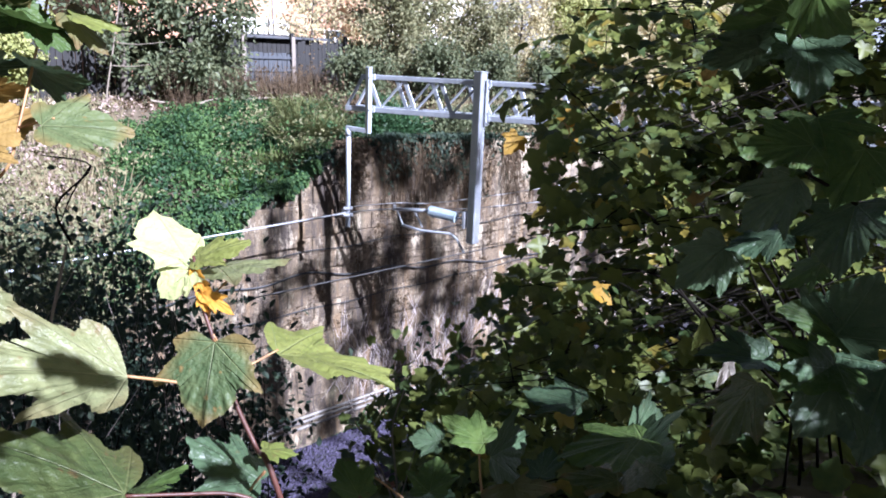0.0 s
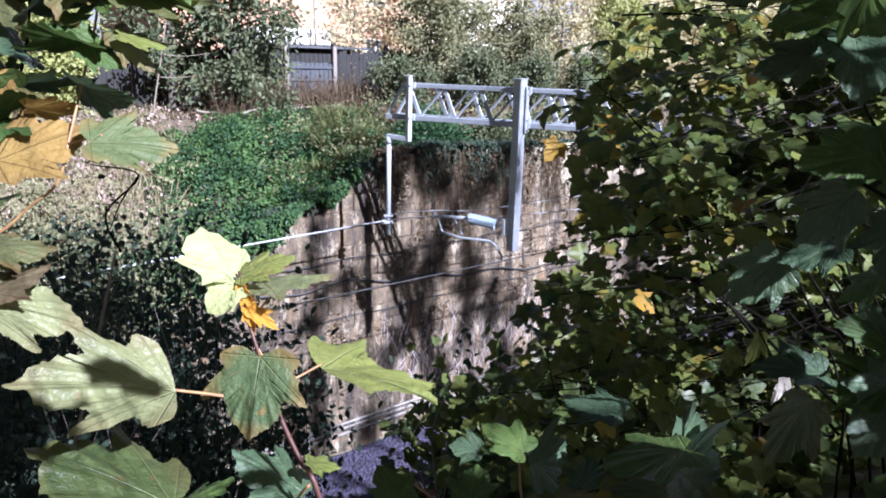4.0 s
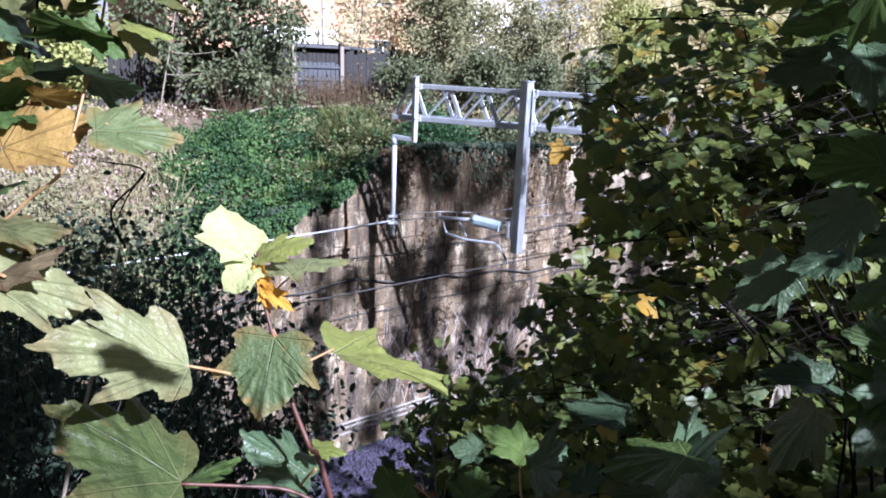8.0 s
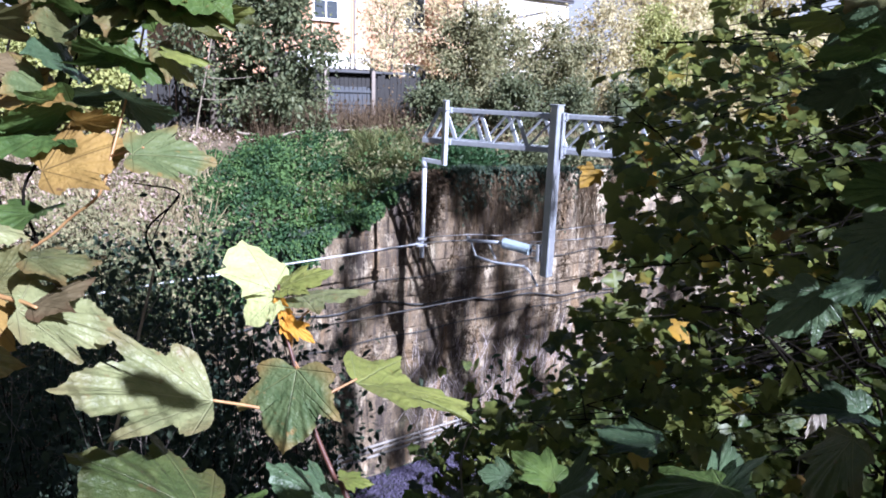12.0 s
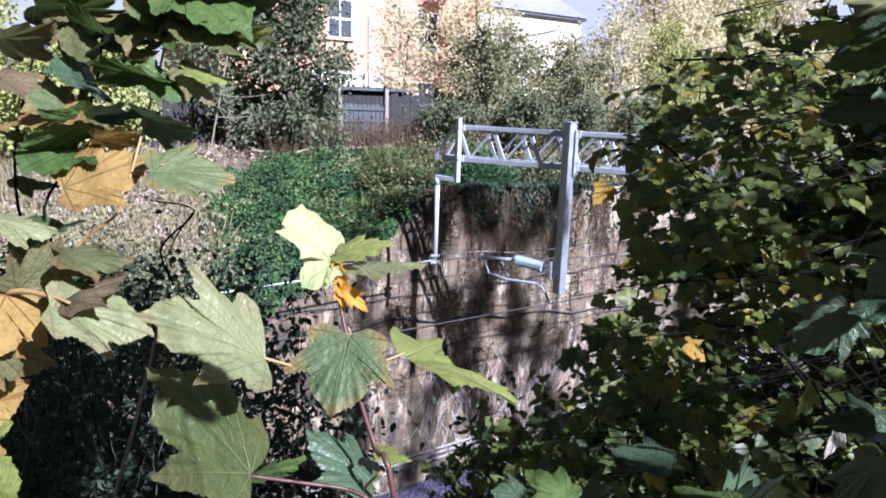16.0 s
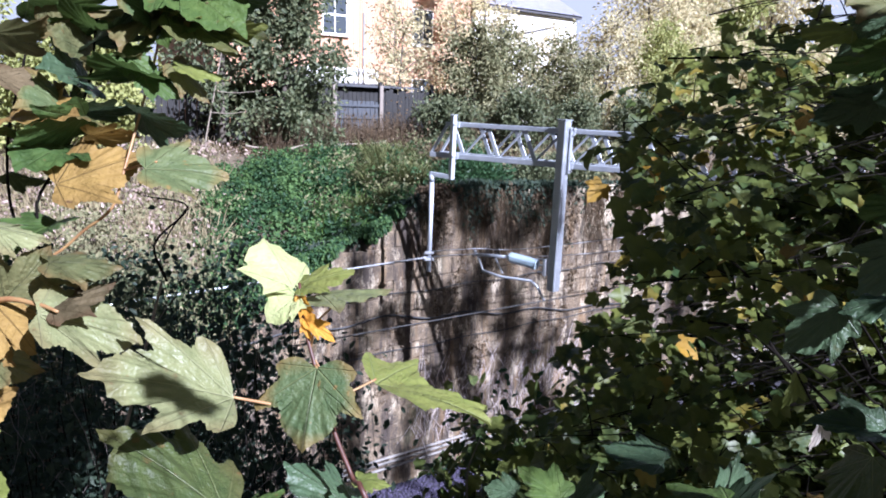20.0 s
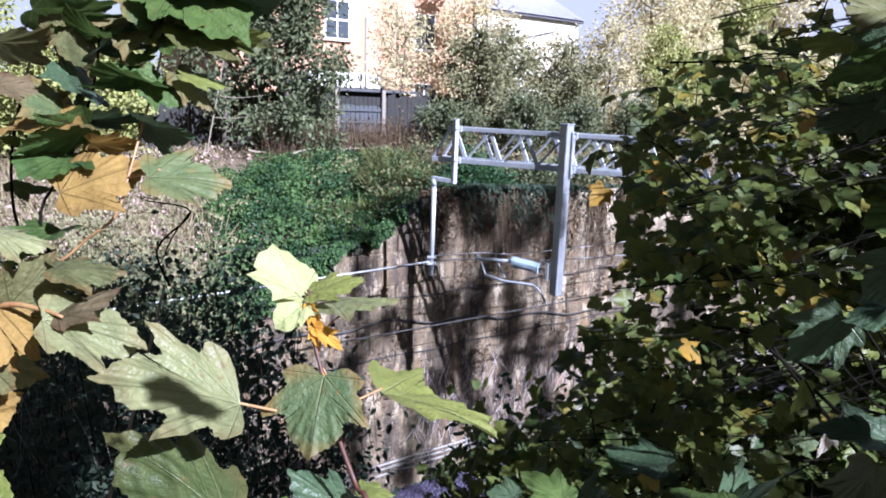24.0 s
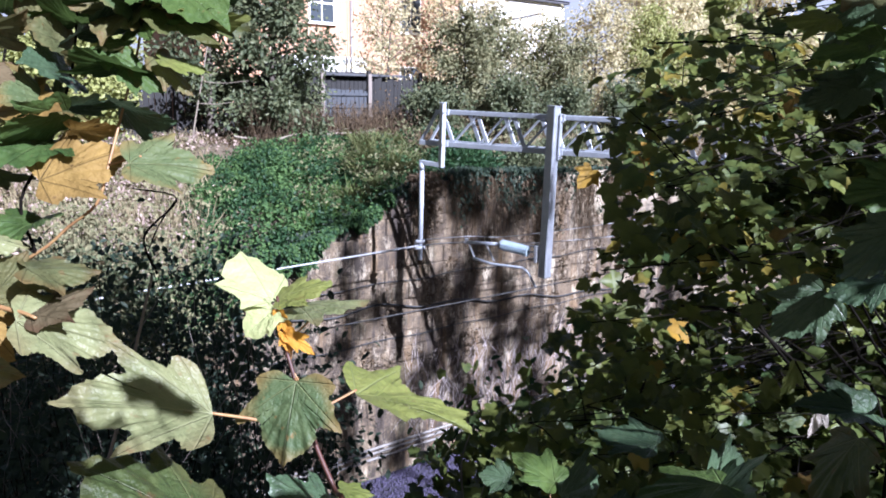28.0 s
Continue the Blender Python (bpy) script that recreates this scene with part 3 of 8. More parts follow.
def build_ballast():
    bm = bmesh.new()
    w = [(-0.0, 0.02), (0.3, 0.06), (1.5, 0.16), (4.9, 0.16), (5.9, -0.06)]
    rows = [[bm.verts.new(site(s, n, z)) for s in (-60, -20, -8, 0, 8, 20, 60)] for n, z in w]
    for a, b in zip(rows, rows[1:]):
        for k in range(6):
            bm.faces.new((a[k], a[k + 1], b[k + 1], b[k]))
    bed = tagged(part("ballast_bed", bm, ballast_bed_mat), "grey track bed of crushed stone", "track bed", kind="structure")
    verts = [(1, 0, 0), (-1, 0, 0), (0, 0.8, 0), (0, -0.8, 0), (0, 0, 0.7), (0, 0, -0.7)]
    BLADES["stone"] = (verts, [(0, 2, 4), (2, 1, 4), (1, 3, 4), (3, 0, 4), (2, 0, 5), (1, 2, 5), (3, 1, 5), (0, 3, 5)])
    places = []
    for k in range(16000):
        s, n = rs.uniform(-5, 8), rs.uniform(0.03, 2.6)
        z = np.interp(n, [q[0] for q in w], [q[1] for q in w]) + 0.005
        places.append((tuple(site(s, n, z)), rs.normal(0, 1, 3), rs.normal(0, 1, 3), rs.uniform(0.018, 0.042)))
    tagged(scatter("ballast_stones", "stone", places, loose_stone), "loose purple-grey crushed stones on the track bed", "ballast")


def build_track():
    line = thing("railway_track", site(0, 3.4, 0.16), "railway track of rusty rails on concrete sleepers", "track", kind="structure")
    for off in (-0.75, 0.75):
        bm = bmesh.new()
        for w, h, z in ((0.14, 0.02, 0.17), (0.02, 0.11, 0.235), (0.07, 0.04, 0.305)):
            add_beam(bm, site(-60, 3.4 + off, z + 0.16) - line.location, site(60, 3.4 + off, z + 0.16) - line.location, w, h)
        rail = part("rail", bm, rust, line)
        bm = bmesh.new()
        add_beam(bm, site(-60, 3.4 + off, 0.492) - line.location, site(60, 3.4 + off, 0.492) - line.location, 0.05, 0.008)
        part("rail_head", bm, rail_top, rail, "shiny worn running edge")
    me = None
    for k in range(-14, 30):
        m = site_pose(k * 0.65, 3.4, 0.235)
        if me is None:
            ob = part("sleeper", box((0.26, 2.5, 0.17), Matrix(), 0.02), concrete, line)
            me = ob.data
        else:
            ob = part("sleeper", me, None, line)
        m.translation -= line.location
        ob.matrix_basis = m


def build_wall():
    wall = thing("wall_retaining", site(0, 0, 0), "tall sooty stone retaining wall beside the track", "wall", kind="structure")
    core = bmesh.new()
    cuts = [-40, -8, -2.4, -1.3, -0.3, 1.0, 2.2, 5.5, 50]
    front = [(core.verts.new(site(s, -0.06, -0.2) - wall.location), core.verts.new(site(s, -0.06, wall_top(s) - 0.06) - wall.location)) for s in cuts]
    back = [(core.verts.new(site(s, -0.48, -0.2) - wall.location), core.verts.new(site(s, -0.48, wall_top(s) - 0.06) - wall.location)) for s in cuts]
    for k in range(len(cuts) - 1):
        core.faces.new((front[k][0], front[k + 1][0], front[k + 1][1], front[k][1]))
        core.faces.new((back[k][0], back[k][1], back[k + 1][1], back[k + 1][0]))
        core.faces.new((front[k][1], front[k + 1][1], back[k + 1][1], back[k][1]))
    part("core", core, mortar, wall)
    # courses of blocks
    shapes = [box((w, 0.12, 0.326), Matrix(), 0.016) for w in (0.40, 0.52, 0.64)]
    meshes = []
    for b, w in zip(shapes, (0.40, 0.52, 0.64)):
        for v in b.verts:
            v.co += Vector((rs.uniform(-0.008, 0.008), rs.uniform(-0.012, 0.006), rs.uniform(-0.006, 0.006)))
        me = bpy.data.meshes.new("block")
        bmesh.ops.recalc_face_normals(b, faces=b.faces)
        b.to_mesh(me)
        b.free()
        me.materials.append(stone)
        meshes.append((w, me))
    rest = bmesh.new()
    count = 0
    for row in range(19):
        z = 0.06 + row * 0.333
        s = -14.0 + rs.uniform(0, 0.4)
        while s < 22:
            w, me = meshes[rs.randint(3)]
            if z + 0.22 > wall_top(s + w / 2):
                s += w + 0.006
                continue
            m = site_pose(s + w / 2, -0.055 + rs.uniform(-0.02, 0.014), z + 0.16) @ pose(0, 0, 0, rs.uniform(-1.2, 1.2), 0, rs.uniform(-1.2, 1.2))
            m.translation -= wall.location
            if -2.2 < s < 6.6 and count < 300 and row > 2:
                part("block", me, None, wall).matrix_basis = m
                count += 1
            else:
                add_box(rest, (w, 0.12, 0.326), m)
            s += w + 0.006
    tagged(part("far_blocks", rest, stone, wall), kind="stuff")


def build_wall_services():
    def run(name, points, r, material, label, category):
        ob = part(name, tube_mesh(smooth_points(points, 6), r, r, 6), material, smooth=True)
        return tagged(ob, label, category)

    for z, n in ((0.62, 0.07), (0.72, 0.07), (0.50, 0.07)):
        ob = thing("wall_pipe", site(0, n, z), "pale grey pipe run fixed along the foot of the wall", "pipe", "pipes on the wall")
        part("pipe", tube_mesh([site(-12, n, z) - ob.location, site(22, n, z) - ob.location], 0.03, 0.03, 8), pipe_grey, ob, smooth=True)
        for k in range(-10, 20, 3):
            part("bracket", box((0.04, 0.12, 0.10), Matrix.Translation(site(k, 0.03, z) - ob.location) @ site_pose(0, 0, 0).to_3x3().to_4x4()), weathered_steel, ob)
    pts = []
    for k in range(-10, 22):
        sag = 0.10 if k % 2 else 0.0
        pts.append(site(k, 0.06, 3.72 - 0.10 * k - sag if 0 <= k < 6 else (3.72 - sag if k < 0 else 3.12 - sag)))
    run("wall_cable", pts, 0.02, cable_black, "black sagging cable clipped along the stone wall", "cable")
    pts = [site(k, 0.05, 2.98 - (0.04 if k % 2 else 0)) for k in range(-10, 22)]
    run("wall_cable", pts, 0.012, cable_black, "thin dark cable along the stone wall", "cable")
    pts = [site(k, 0.05, 4.15 - (0.05 if k % 2 else 0)) for k in range(-10, 22)]
    run("wall_cable", pts, 0.011, cable_black, "thin dark cable high on the stone wall", "cable")


# ---- overhead line gantry ----
BOOM_A = Vector((-0.855, 13.1, 6.93))      # far end of the lower chord
BOOM_DIR = Vector((0.872, -0.490, -0.0165))
BOOM_UP = Vector((0.0144, -0.0081, 1.0))       # the frame hangs a little out of true


def boom(d, z):
    return BOOM_A + BOOM_DIR * d + BOOM_UP * z


def build_gantry():
    g = thing("overhead_line_gantry", BOOM_A, "pale grey galvanised steel lattice gantry over the railway", "gantry")
    o = g.location
    side = Vector((-BOOM_DIR.y, BOOM_DIR.x, 0)) * 0.16
    length, h = 9.0, 0.535

    def bar(name, a, b, w, t, material=galvanised, up=(0, 0, 1), parent=g, bevel=0.006):
        return part(name, add_beam(bmesh.new(), a - o, b - o, w, t, up, bevel), material, parent)

    for k in (-1, 1):
        bar("lower_chord", boom(0, 0) + side * k, boom(length, 0) + side * k, 0.07, 0.085)
        bar("upper_chord", boom(0.30, h) + side * k, boom(length, h) + side * k, 0.06, 0.07)
        bar("end_brace", boom(0.02, 0.03) + side * k, boom(0.33, h) + side * k, 0.045, 0.045)
        d = 0.46 if k < 0 else 0.80
        while d < length - 0.5:
            bar("lattice_brace", boom(d, h - 0.03) + side * k, boom(d + 0.21, 0.03) + side * k, 0.014, 0.075)
            bar("lattice_brace", boom(d + 0.22, 0.03) + side * k, boom(d + 0.66, h - 0.03) + side * k, 0.030, 0.034)
            d += 0.67
    d = 0.4
    while d < length:
        for z in (0.0, h):
            bar("cross_tie", boom(d, z) - side, boom(d, z) + side, 0.035, 0.03)
        d += 0.8
    # far drop post with its cranked tube
    pl, pt = 0.50, 0.107
    near = side * -1.55
    bar("drop_post", boom(pl, -0.40) + near, boom(pl, 0.68) + near, 0.085, 0.085, up=(0.70, -0.71, 0))
    for z in (0.0, h):
        bar("post_clamp", boom(pl - 0.09, z) + near * 0.75, boom(pl + 0.09, z) + near * 0.75, 0.05, 0.10)
        bar("clamp_bolt", boom(pl + 0.05, z) + near * 0.6, boom(pl + 0.05, z) + near * 1.3, 0.02, 0.02, weathered_steel)
    bar("post_cap", boom(pl, 0.68) + near, boom(pl, 0.70) + near, 0.095, 0.095, up=BOOM_DIR)
    bar("crank_arm", boom(pl + 0.03, -0.36) + near, boom(pt - 0.04, -0.335) + near, 0.075, 0.075)
    part("drop_tube", tube_mesh([boom(pt, -0.33) + near - o, boom(pt, -2.08) + near - o], 0.043, 0.043, 10), galvanised, g, smooth=True)
    part("tube_collar", tube_mesh([boom(pt, -0.36) + near - o, boom(pt, -0.47) + near - o], 0.056, 0.056, 10), galvanised, g, smooth=True)
    for z in (-1.74, -1.86):
        part("clamp", box((0.16, 0.13, 0.045), Matrix.Translation(boom(pt, z) + near - o), 0.01), weathered_steel, g)
    part("clamp_block", box((0.07, 0.10, 0.15), Matrix.Translation(boom(pt - 0.09, -1.83) + near - o), 0.012), weathered_steel, g)
    # near drop post
    pr = 2.527
    post = part("drop_post", add_beam(bmesh.new(), boom(pr, -2.02) - side * 1.6 - o, boom(pr, 0.70) - side * 1.6 - o, 0.155, 0.155, (0.70, -0.71, 0), 0.012), galvanised, g)
    for z in (0.0, h):
        bar("post_clamp", boom(pr - 0.16, z) - side * 1.1, boom(pr + 0.16, z) - side * 1.1, 0.05, 0.10)
    bar("post_cap", boom(pr, 0.695) - side * 1.6, boom(pr, 0.715) - side * 1.6, 0.175, 0.175, up=(0.70, -0.71, 0))
    bar("mounting_plate", boom(pr + 0.11, -0.12) - side * 1.4, boom(pr + 0.11, h + 0.06) - side * 1.4, 0.10, 0.02, up=BOOM_DIR)
    for z in (-0.08, 0.08, h - 0.06, h + 0.04):
        bar("plate_bolt", boom(pr + 0.10, z) - side * 1.4, boom(pr + 0.16, z) - side * 1.4, 0.03, 0.03, weathered_steel)
    # bracket, ribbed insulator and cantilever tube
    hinge = boom(pr - 0.15, -1.63) - side * 1.6
    bar("hinge_plate", hinge + Vector((0, 0, -0.16)), hinge + Vector((0, 0, 0.12)), 0.14, 0.05, weathered_steel, up=BOOM_DIR)
    for z in (-0.12, 0.0, 0.10):
        bar("hinge_bolt", hinge + Vector((0, 0, z)) - BOOM_DIR * 0.02, hinge + Vector((0, 0, z)) - BOOM_DIR * 0.16, 0.025, 0.025, weathered_steel)
    a, b = hinge - BOOM_DIR * 0.16, hinge - BOOM_DIR * 0.66 + Vector((0, 0, 0.05))
    core = part("insulator", tube_mesh([a - o, b - o], 0.078, 0.078, 10), porcelain, g, "pale blue-grey ribbed insulator")
    for k in range(13):
        part("rib", tube_mesh([a.lerp(b, k / 13) - o, a.lerp(b, (k + 0.55) / 13) - o], 0.094, 0.086, 10), porcelain, core)
    end = b - BOOM_DIR * 0.66 + Vector((0, 0, -0.05))
    part("cantilever_tube", tube_mesh([b - o, end - o], 0.03, 0.028, 8), galvanised, g, smooth=True)
    part("stay_tube", tube_mesh([b - BOOM_DIR * 0.30 - o, b - BOOM_DIR * 0.12 + Vector((0, 0, -0.30)) - o], 0.016, 0.016, 6), weathered_steel, g)
    part("stay_tube", tube_mesh([end + BOOM_DIR * 0.04 - o, end + BOOM_DIR * 0.17 + Vector((0, 0, -0.27)) - o], 0.016, 0.016, 6), weathered_steel, g)
    arm = [end + Vector((0, 0, -0.26)) + BOOM_DIR * 0.15, end + Vector((0, 0, -0.31)) + BOOM_DIR * 0.50, hinge - BOOM_DIR * 0.24 + Vector((0, 0, -0.29)), hinge - BOOM_DIR * 0.14 + Vector((0, 0, -0.36)), hinge + Vector((0, 0, -0.58))]
    part("registration_arm", tube_mesh([p - o for p in arm], 0.024, 0.02, 8), galvanised, g, smooth=True)
    part("clip", box((0.06, 0.05, 0.10), Matrix.Translation(end + Vector((0, 0, 0.02)) - o), 0.01), weathered_steel, g)
    # far leg, hidden behind the trees
    bar("mast", boom(length - 0.1, -6.9), boom(length - 0.1, h + 0.2), 0.24, 0.24, up=BOOM_DIR)
    # wires along the track
    drop = boom(pt, -1.82) + near

    def wire(points, r, label, material=weathered_steel):
        tagged(part("overhead_wire", tube_mesh(smooth_points(points, 5), r, r, 5), material, smooth=True), label, "wire", "overhead wires")

    wire([drop - ALONG * 25 + Vector((0, 0, -0.75)), drop - ALONG * 10 + Vector((0, 0, -0.28)), drop], 0.017, "pale metal feeder tube held by the drop post")
    wire([drop, end + Vector((0, 0, 0.0)), end + ALONG * 3 + Vector((0, 0, -0.26)), end + ALONG * 14 + Vector((0, 0, -0.5)), end + ALONG * 30 + Vector((0, 0, -0.3))], 0.010, "thin metal wire clipped to the cantilever")
    wire([drop + Vector((0, 0, 0.10)), end + Vector((0, 0, 0.10)), end + ALONG * 2.4 + Vector((0, 0, -0.02)), end + ALONG * 14 + Vector((0, 0, 0.1)), end + ALONG * 30 + Vector((0, 0, 0.4))], 0.008, "thin overhead wire stretched along the railway")
    tip = arm[-1]
    wire([tip - ALONG * 25, tip, tip + ALONG * 30], 0.010, "thin contact wire stretched along the railway", cable_black)


# ---- far bank: fence, sheds, houses ----


def build_fence():
    f = thing("fence", site(0, -7.5, 6.5), "old timber garden fence, weathered and uneven, darkened for tree shade", "fence")
    s = -7.0
    board = part("fence_board", box((0.135, 0.02, 1.72), Matrix(), 0.004), shaded_fence_wood, f)
    me, first = board.data, True
    k = 0
    while s < 9.5:
        if not (2.85 < s < 4.45):
            ob = board if first else part("fence_board", me, None, f)
            first = False
            m = site_pose(s, -7.5, 6.5 + 0.86 + rs.uniform(-0.08, 0.04)) @ pose(0, rs.uniform(-0.012, 0.012), 0, rs.uniform(-1.5, 1.5), rs.uniform(-1.6, 1.6), rs.uniform(-2, 2))
            m.translation -= f.location
            ob.matrix_basis = m
        if k % 13 == 0:
            post = part("fence_post", box((0.10, 0.10, 1.95), Matrix(), 0.01), shaded_fence_wood, f)
            m = site_pose(s, -7.42, 6.5 + 0.97)
            m.translation -= f.location
            post.matrix_basis = m
        s += 0.146
        k += 1
    for z in (0.4, 1.35):
        part("fence_rail", add_beam(bmesh.new(), site(-7, -7.56, 6.5 + z) - f.location, site(9.5, -7.56, 6.5 + z) - f.location, 0.05, 0.08), shaded_fence_wood, f)
    gate = thing("garden_gate", site(3.65, -7.45, 6.55), "weathered blue-grey timber gate with a raised rail", "gate")
    for k in range(10):
        m = site_pose(2.95 + k * 0.15, -7.45, 6.55 + 0.68 + rs.uniform(-0.03, 0.03)) @ pose(0, 0, 0, 0, rs.uniform(-1.5, 1.5), 0)
        m.translation -= gate.location
        part("gate_board", box((0.135, 0.022, 1.3), Matrix(), 0.004), blue_wood, gate).matrix_basis = m
    for z in (0.35, 0.85, 1.2):
        part("gate_rail", add_beam(bmesh.new(), site(2.88, -7.40, 6.55 + z) - gate.location, site(4.40, -7.40, 6.55 + z) - gate.location, 0.03, 0.07), blue_wood, gate)
    for s2 in (2.84, 4.42):
        part("gate_post", add_beam(bmesh.new(), site(s2, -7.42, 6.4) - gate.location, site(s2, -7.42, 8.35) - gate.location, 0.12, 0.12, OUT, 0.01), post_wood, gate)


def build_shed():
    shed = thing("garden_shed", site(4.4, -9.6, 6.5), "low dark garden shed with a flat felt roof", "shed")
    o = shed.location
    bm = box((3.4, 2.0, 1.85), site_pose(4.4, -9.6, 6.5 + 0.92))
    for v in bm.verts:
        v.co -= o
    part("wall", bm, shaded_fence_wood, shed)
    for k in range(22):
        m = site_pose(2.78 + k * 0.155, -8.585, 6.5 + 0.9)
        m.translation -= o
        part("plank", box((0.145, 0.02, 1.8), Matrix(), 0.004), shaded_fence_wood, shed).matrix_basis = m
    bm = box((3.8, 2.4, 0.07), site_pose(4.4, -9.55, 6.5 + 1.90) @ pose(0, 0, 0, 3, 0, 0), 0.01)
    for v in bm.verts:
        v.co -= o
    part("roof", bm, roof_felt, shed)
    ext = thing("garden_room", site(6.5, -14.0, 6.5), "white painted flat-roofed garden room", "outbuilding")
    o = ext.location
    bm = box((2.6, 2.6, 2.2), site_pose(6.2, -14.4, 6.5 + 1.1), 0.01)
    for v in bm.verts:
        v.co -= o
    part("wall", bm, house_brick, ext)
    bm = box((3.0, 3.0, 0.55), site_pose(6.2, -14.4, 6.5 + 2.35), 0.02)
    for v in bm.verts:
        v.co -= o
    part("fascia", bm, white_paint, ext, "broad white fascia board")
    pole = thing("pole", site(6.85, -12.6, 6.5), "slim grey pole in the garden", "pole")
    part("shaft", tube_mesh([Vector((0, 0, 0)), Vector((0, 0, 4.6))], 0.05, 0.045, 8), pipe_grey, pole, smooth=True)


def build_window(house, o, s, n, z, w, h, sash=True):
    win = part("window", box((w, 0.10, h), rel(site_pose(s, n + 0.02, z), o)), white_paint, house, "white painted sash window")
    parts = ((s - w / 4 + 0.01, z + h / 4), (s + w / 4 - 0.01, z + h / 4), (s - w / 4 + 0.01, z - h / 4), (s + w / 4 - 0.01, z - h / 4)) if sash else ((s, z),)
    for ps, pz in parts:
        pw, ph = (w / 2 - 0.09, h / 2 - 0.09) if sash else (w - 0.14, h - 0.14)
        part("pane", box((pw, 0.02, ph), rel(site_pose(ps, n + 0.075, pz), o)), glass, win)
    part("sill", box((w + 0.2, 0.2, 0.09), rel(site_pose(s, n + 0.08, z - h / 2 - 0.05), o), 0.01), white_paint, win)


def rel(m, o):
    m = m.copy()
    m.translation -= o
    return m


def build_houses():
    n0 = -20.0
    # brick terrace
    house = thing("brick_house", site(10.8, n0 - 4, 6.5), "sunlit orange brick terraced house with white sash windows", "house")
    o = house.location
    part("wall", box((14.0, 8.0, 8.4), rel(site_pose(10.8, n0 - 4, 6.5 + 4.2), o)), house_brick, house)
    roof = bmesh.new()
    m = rel(site_pose(10.8, n0 - 4, 6.5 + 8.4), o)
    v = [roof.verts.new(m @ Vector(p)) for p in ((-7.2, -4.4, 0), (7.2, -4.4, 0), (7.2, 4.4, 0), (-7.2, 4.4, 0), (-7.2, 0, 3.0), (7.2, 0, 3.0))]
    for f in ((0, 1, 5, 4), (2, 3, 4, 5), (1, 2, 5), (3, 0, 4), (3, 2, 1, 0)):
        roof.faces.new([v[k] for k in f])
    part("roof", roof, slate, house)
    for s, z, w, h in ((14.6, 11.75, 1.25, 1.75), (9.6, 11.9, 1.3, 1.75), (5.6, 11.8, 1.25, 1.7), (14.6, 8.3, 1.25, 1.8), (9.6, 8.3, 1.25, 1.8)):
        build_window(house, o, s, n0, z, w, h)
    part("gutter", tube_mesh([site(3.8, n0 + 0.12, 14.8) - o, site(17.7, n0 + 0.12, 14.8) - o], 0.07, 0.07, 6), pipe_dark, house)
    part("chimney", box((1.3, 0.7, 2.6), rel(site_pose(8, n0 - 4, 6.5 + 11.6), o), 0.02), house_brick, house)
    # white rendered house with a lower back wing
    house = thing("white_house", site(22, n0 - 4.5, 6.5), "white rendered house with dark gutter and downpipes", "house")
    o = house.location
    part("wall", box((8.4, 8.0, 6.75), rel(site_pose(22.1, n0 - 4.6, 6.5 + 3.37), o)), white_render, house)
    part("upper_wall", box((8.4, 6.0, 3.0), rel(site_pose(22.1, n0 - 5.8, 6.5 + 8.2), o)), white_render, house)
    part("eaves_board", box((8.7, 0.4, 0.14), rel(site_pose(22.1, n0 - 0.5, 13.32), o), 0.02), pipe_dark, house)
    lean = bmesh.new()
    m = rel(site_pose(22.1, n0 - 0.5, 13.4), o)
    v = [lean.verts.new(m @ Vector(p)) for p in ((-4.35, -0.3, 0), (4.35, -0.3, 0), (4.35, 2.4, 1.5), (-4.35, 2.4, 1.5), (-4.35, 2.4, 0), (4.35, 2.4, 0))]
    for f in ((0, 1, 2, 3), (0, 3, 4), (1, 5, 2), (0, 4, 5, 1)):
        lean.faces.new([v[k] for k in f])
    part("roof", lean, slate, house)
    top = bmesh.new()
    m = rel(site_pose(22.1, n0 - 5.8, 16.2), o)
    v = [top.verts.new(m @ Vector(p)) for p in ((-4.4, -3.3, 0), (4.4, -3.3, 0), (4.4, 3.3, 0), (-4.4, 3.3, 0), (-4.4, 0, 2.4), (4.4, 0, 2.4))]
    for f in ((0, 1, 5, 4), (2, 3, 4, 5), (1, 2, 5), (3, 0, 4), (3, 2, 1, 0)):
        top.faces.new([v[k] for k in f])
    part("roof", top, slate, house)
    build_window(house, o, 20.2, n0 - 0.6, 12.1, 1.0, 0.85, False)
    build_window(house, o, 22.6, n0 - 0.6, 9.2, 1.2, 1.5)
    for s in (18.35, 19.1):
        part("downpipe", tube_mesh([site(s, n0 - 0.5, 6.6) - o, site(s, n0 - 0.5, 13.2) - o], 0.05, 0.05, 6), pipe_dark, house)
    part("downpipe", tube_mesh([site(19.1, n0 - 0.5, 13.0) - o, site(19.7, n0 - 0.45, 13.5) - o, site(19.9, n0 - 0.45, 14.2) - o], 0.05, 0.05, 6), pipe_dark, house)
    part("waste_pipe", tube_mesh([site(21.0, n0 - 0.5, 11.9) - o, site(24.6, n0 - 0.5, 12.7) - o], 0.04, 0.04, 6), pipe_dark, house)
    # a gabled house far off, down the line
    far = thing("gabled_house", site(86, -45, 6.5), "far brick house with a blue-grey slate gable", "house")
    o = far.location
    part("wall", box((6.0, 8, 10.0), rel(site_pose(86, -46, 6.5 + 5.0), o)), house_brick, far)
    roof = bmesh.new()
    m = rel(site_pose(86, -46, 16.5), o)
    v = [roof.verts.new(m @ Vector(p)) for p in ((-3.3, -4.3, 0), (3.3, -4.3, 0), (3.3, 4.3, 0), (-3.3, 4.3, 0), (0, -4.3, 3.2), (0, 4.3, 3.2))]
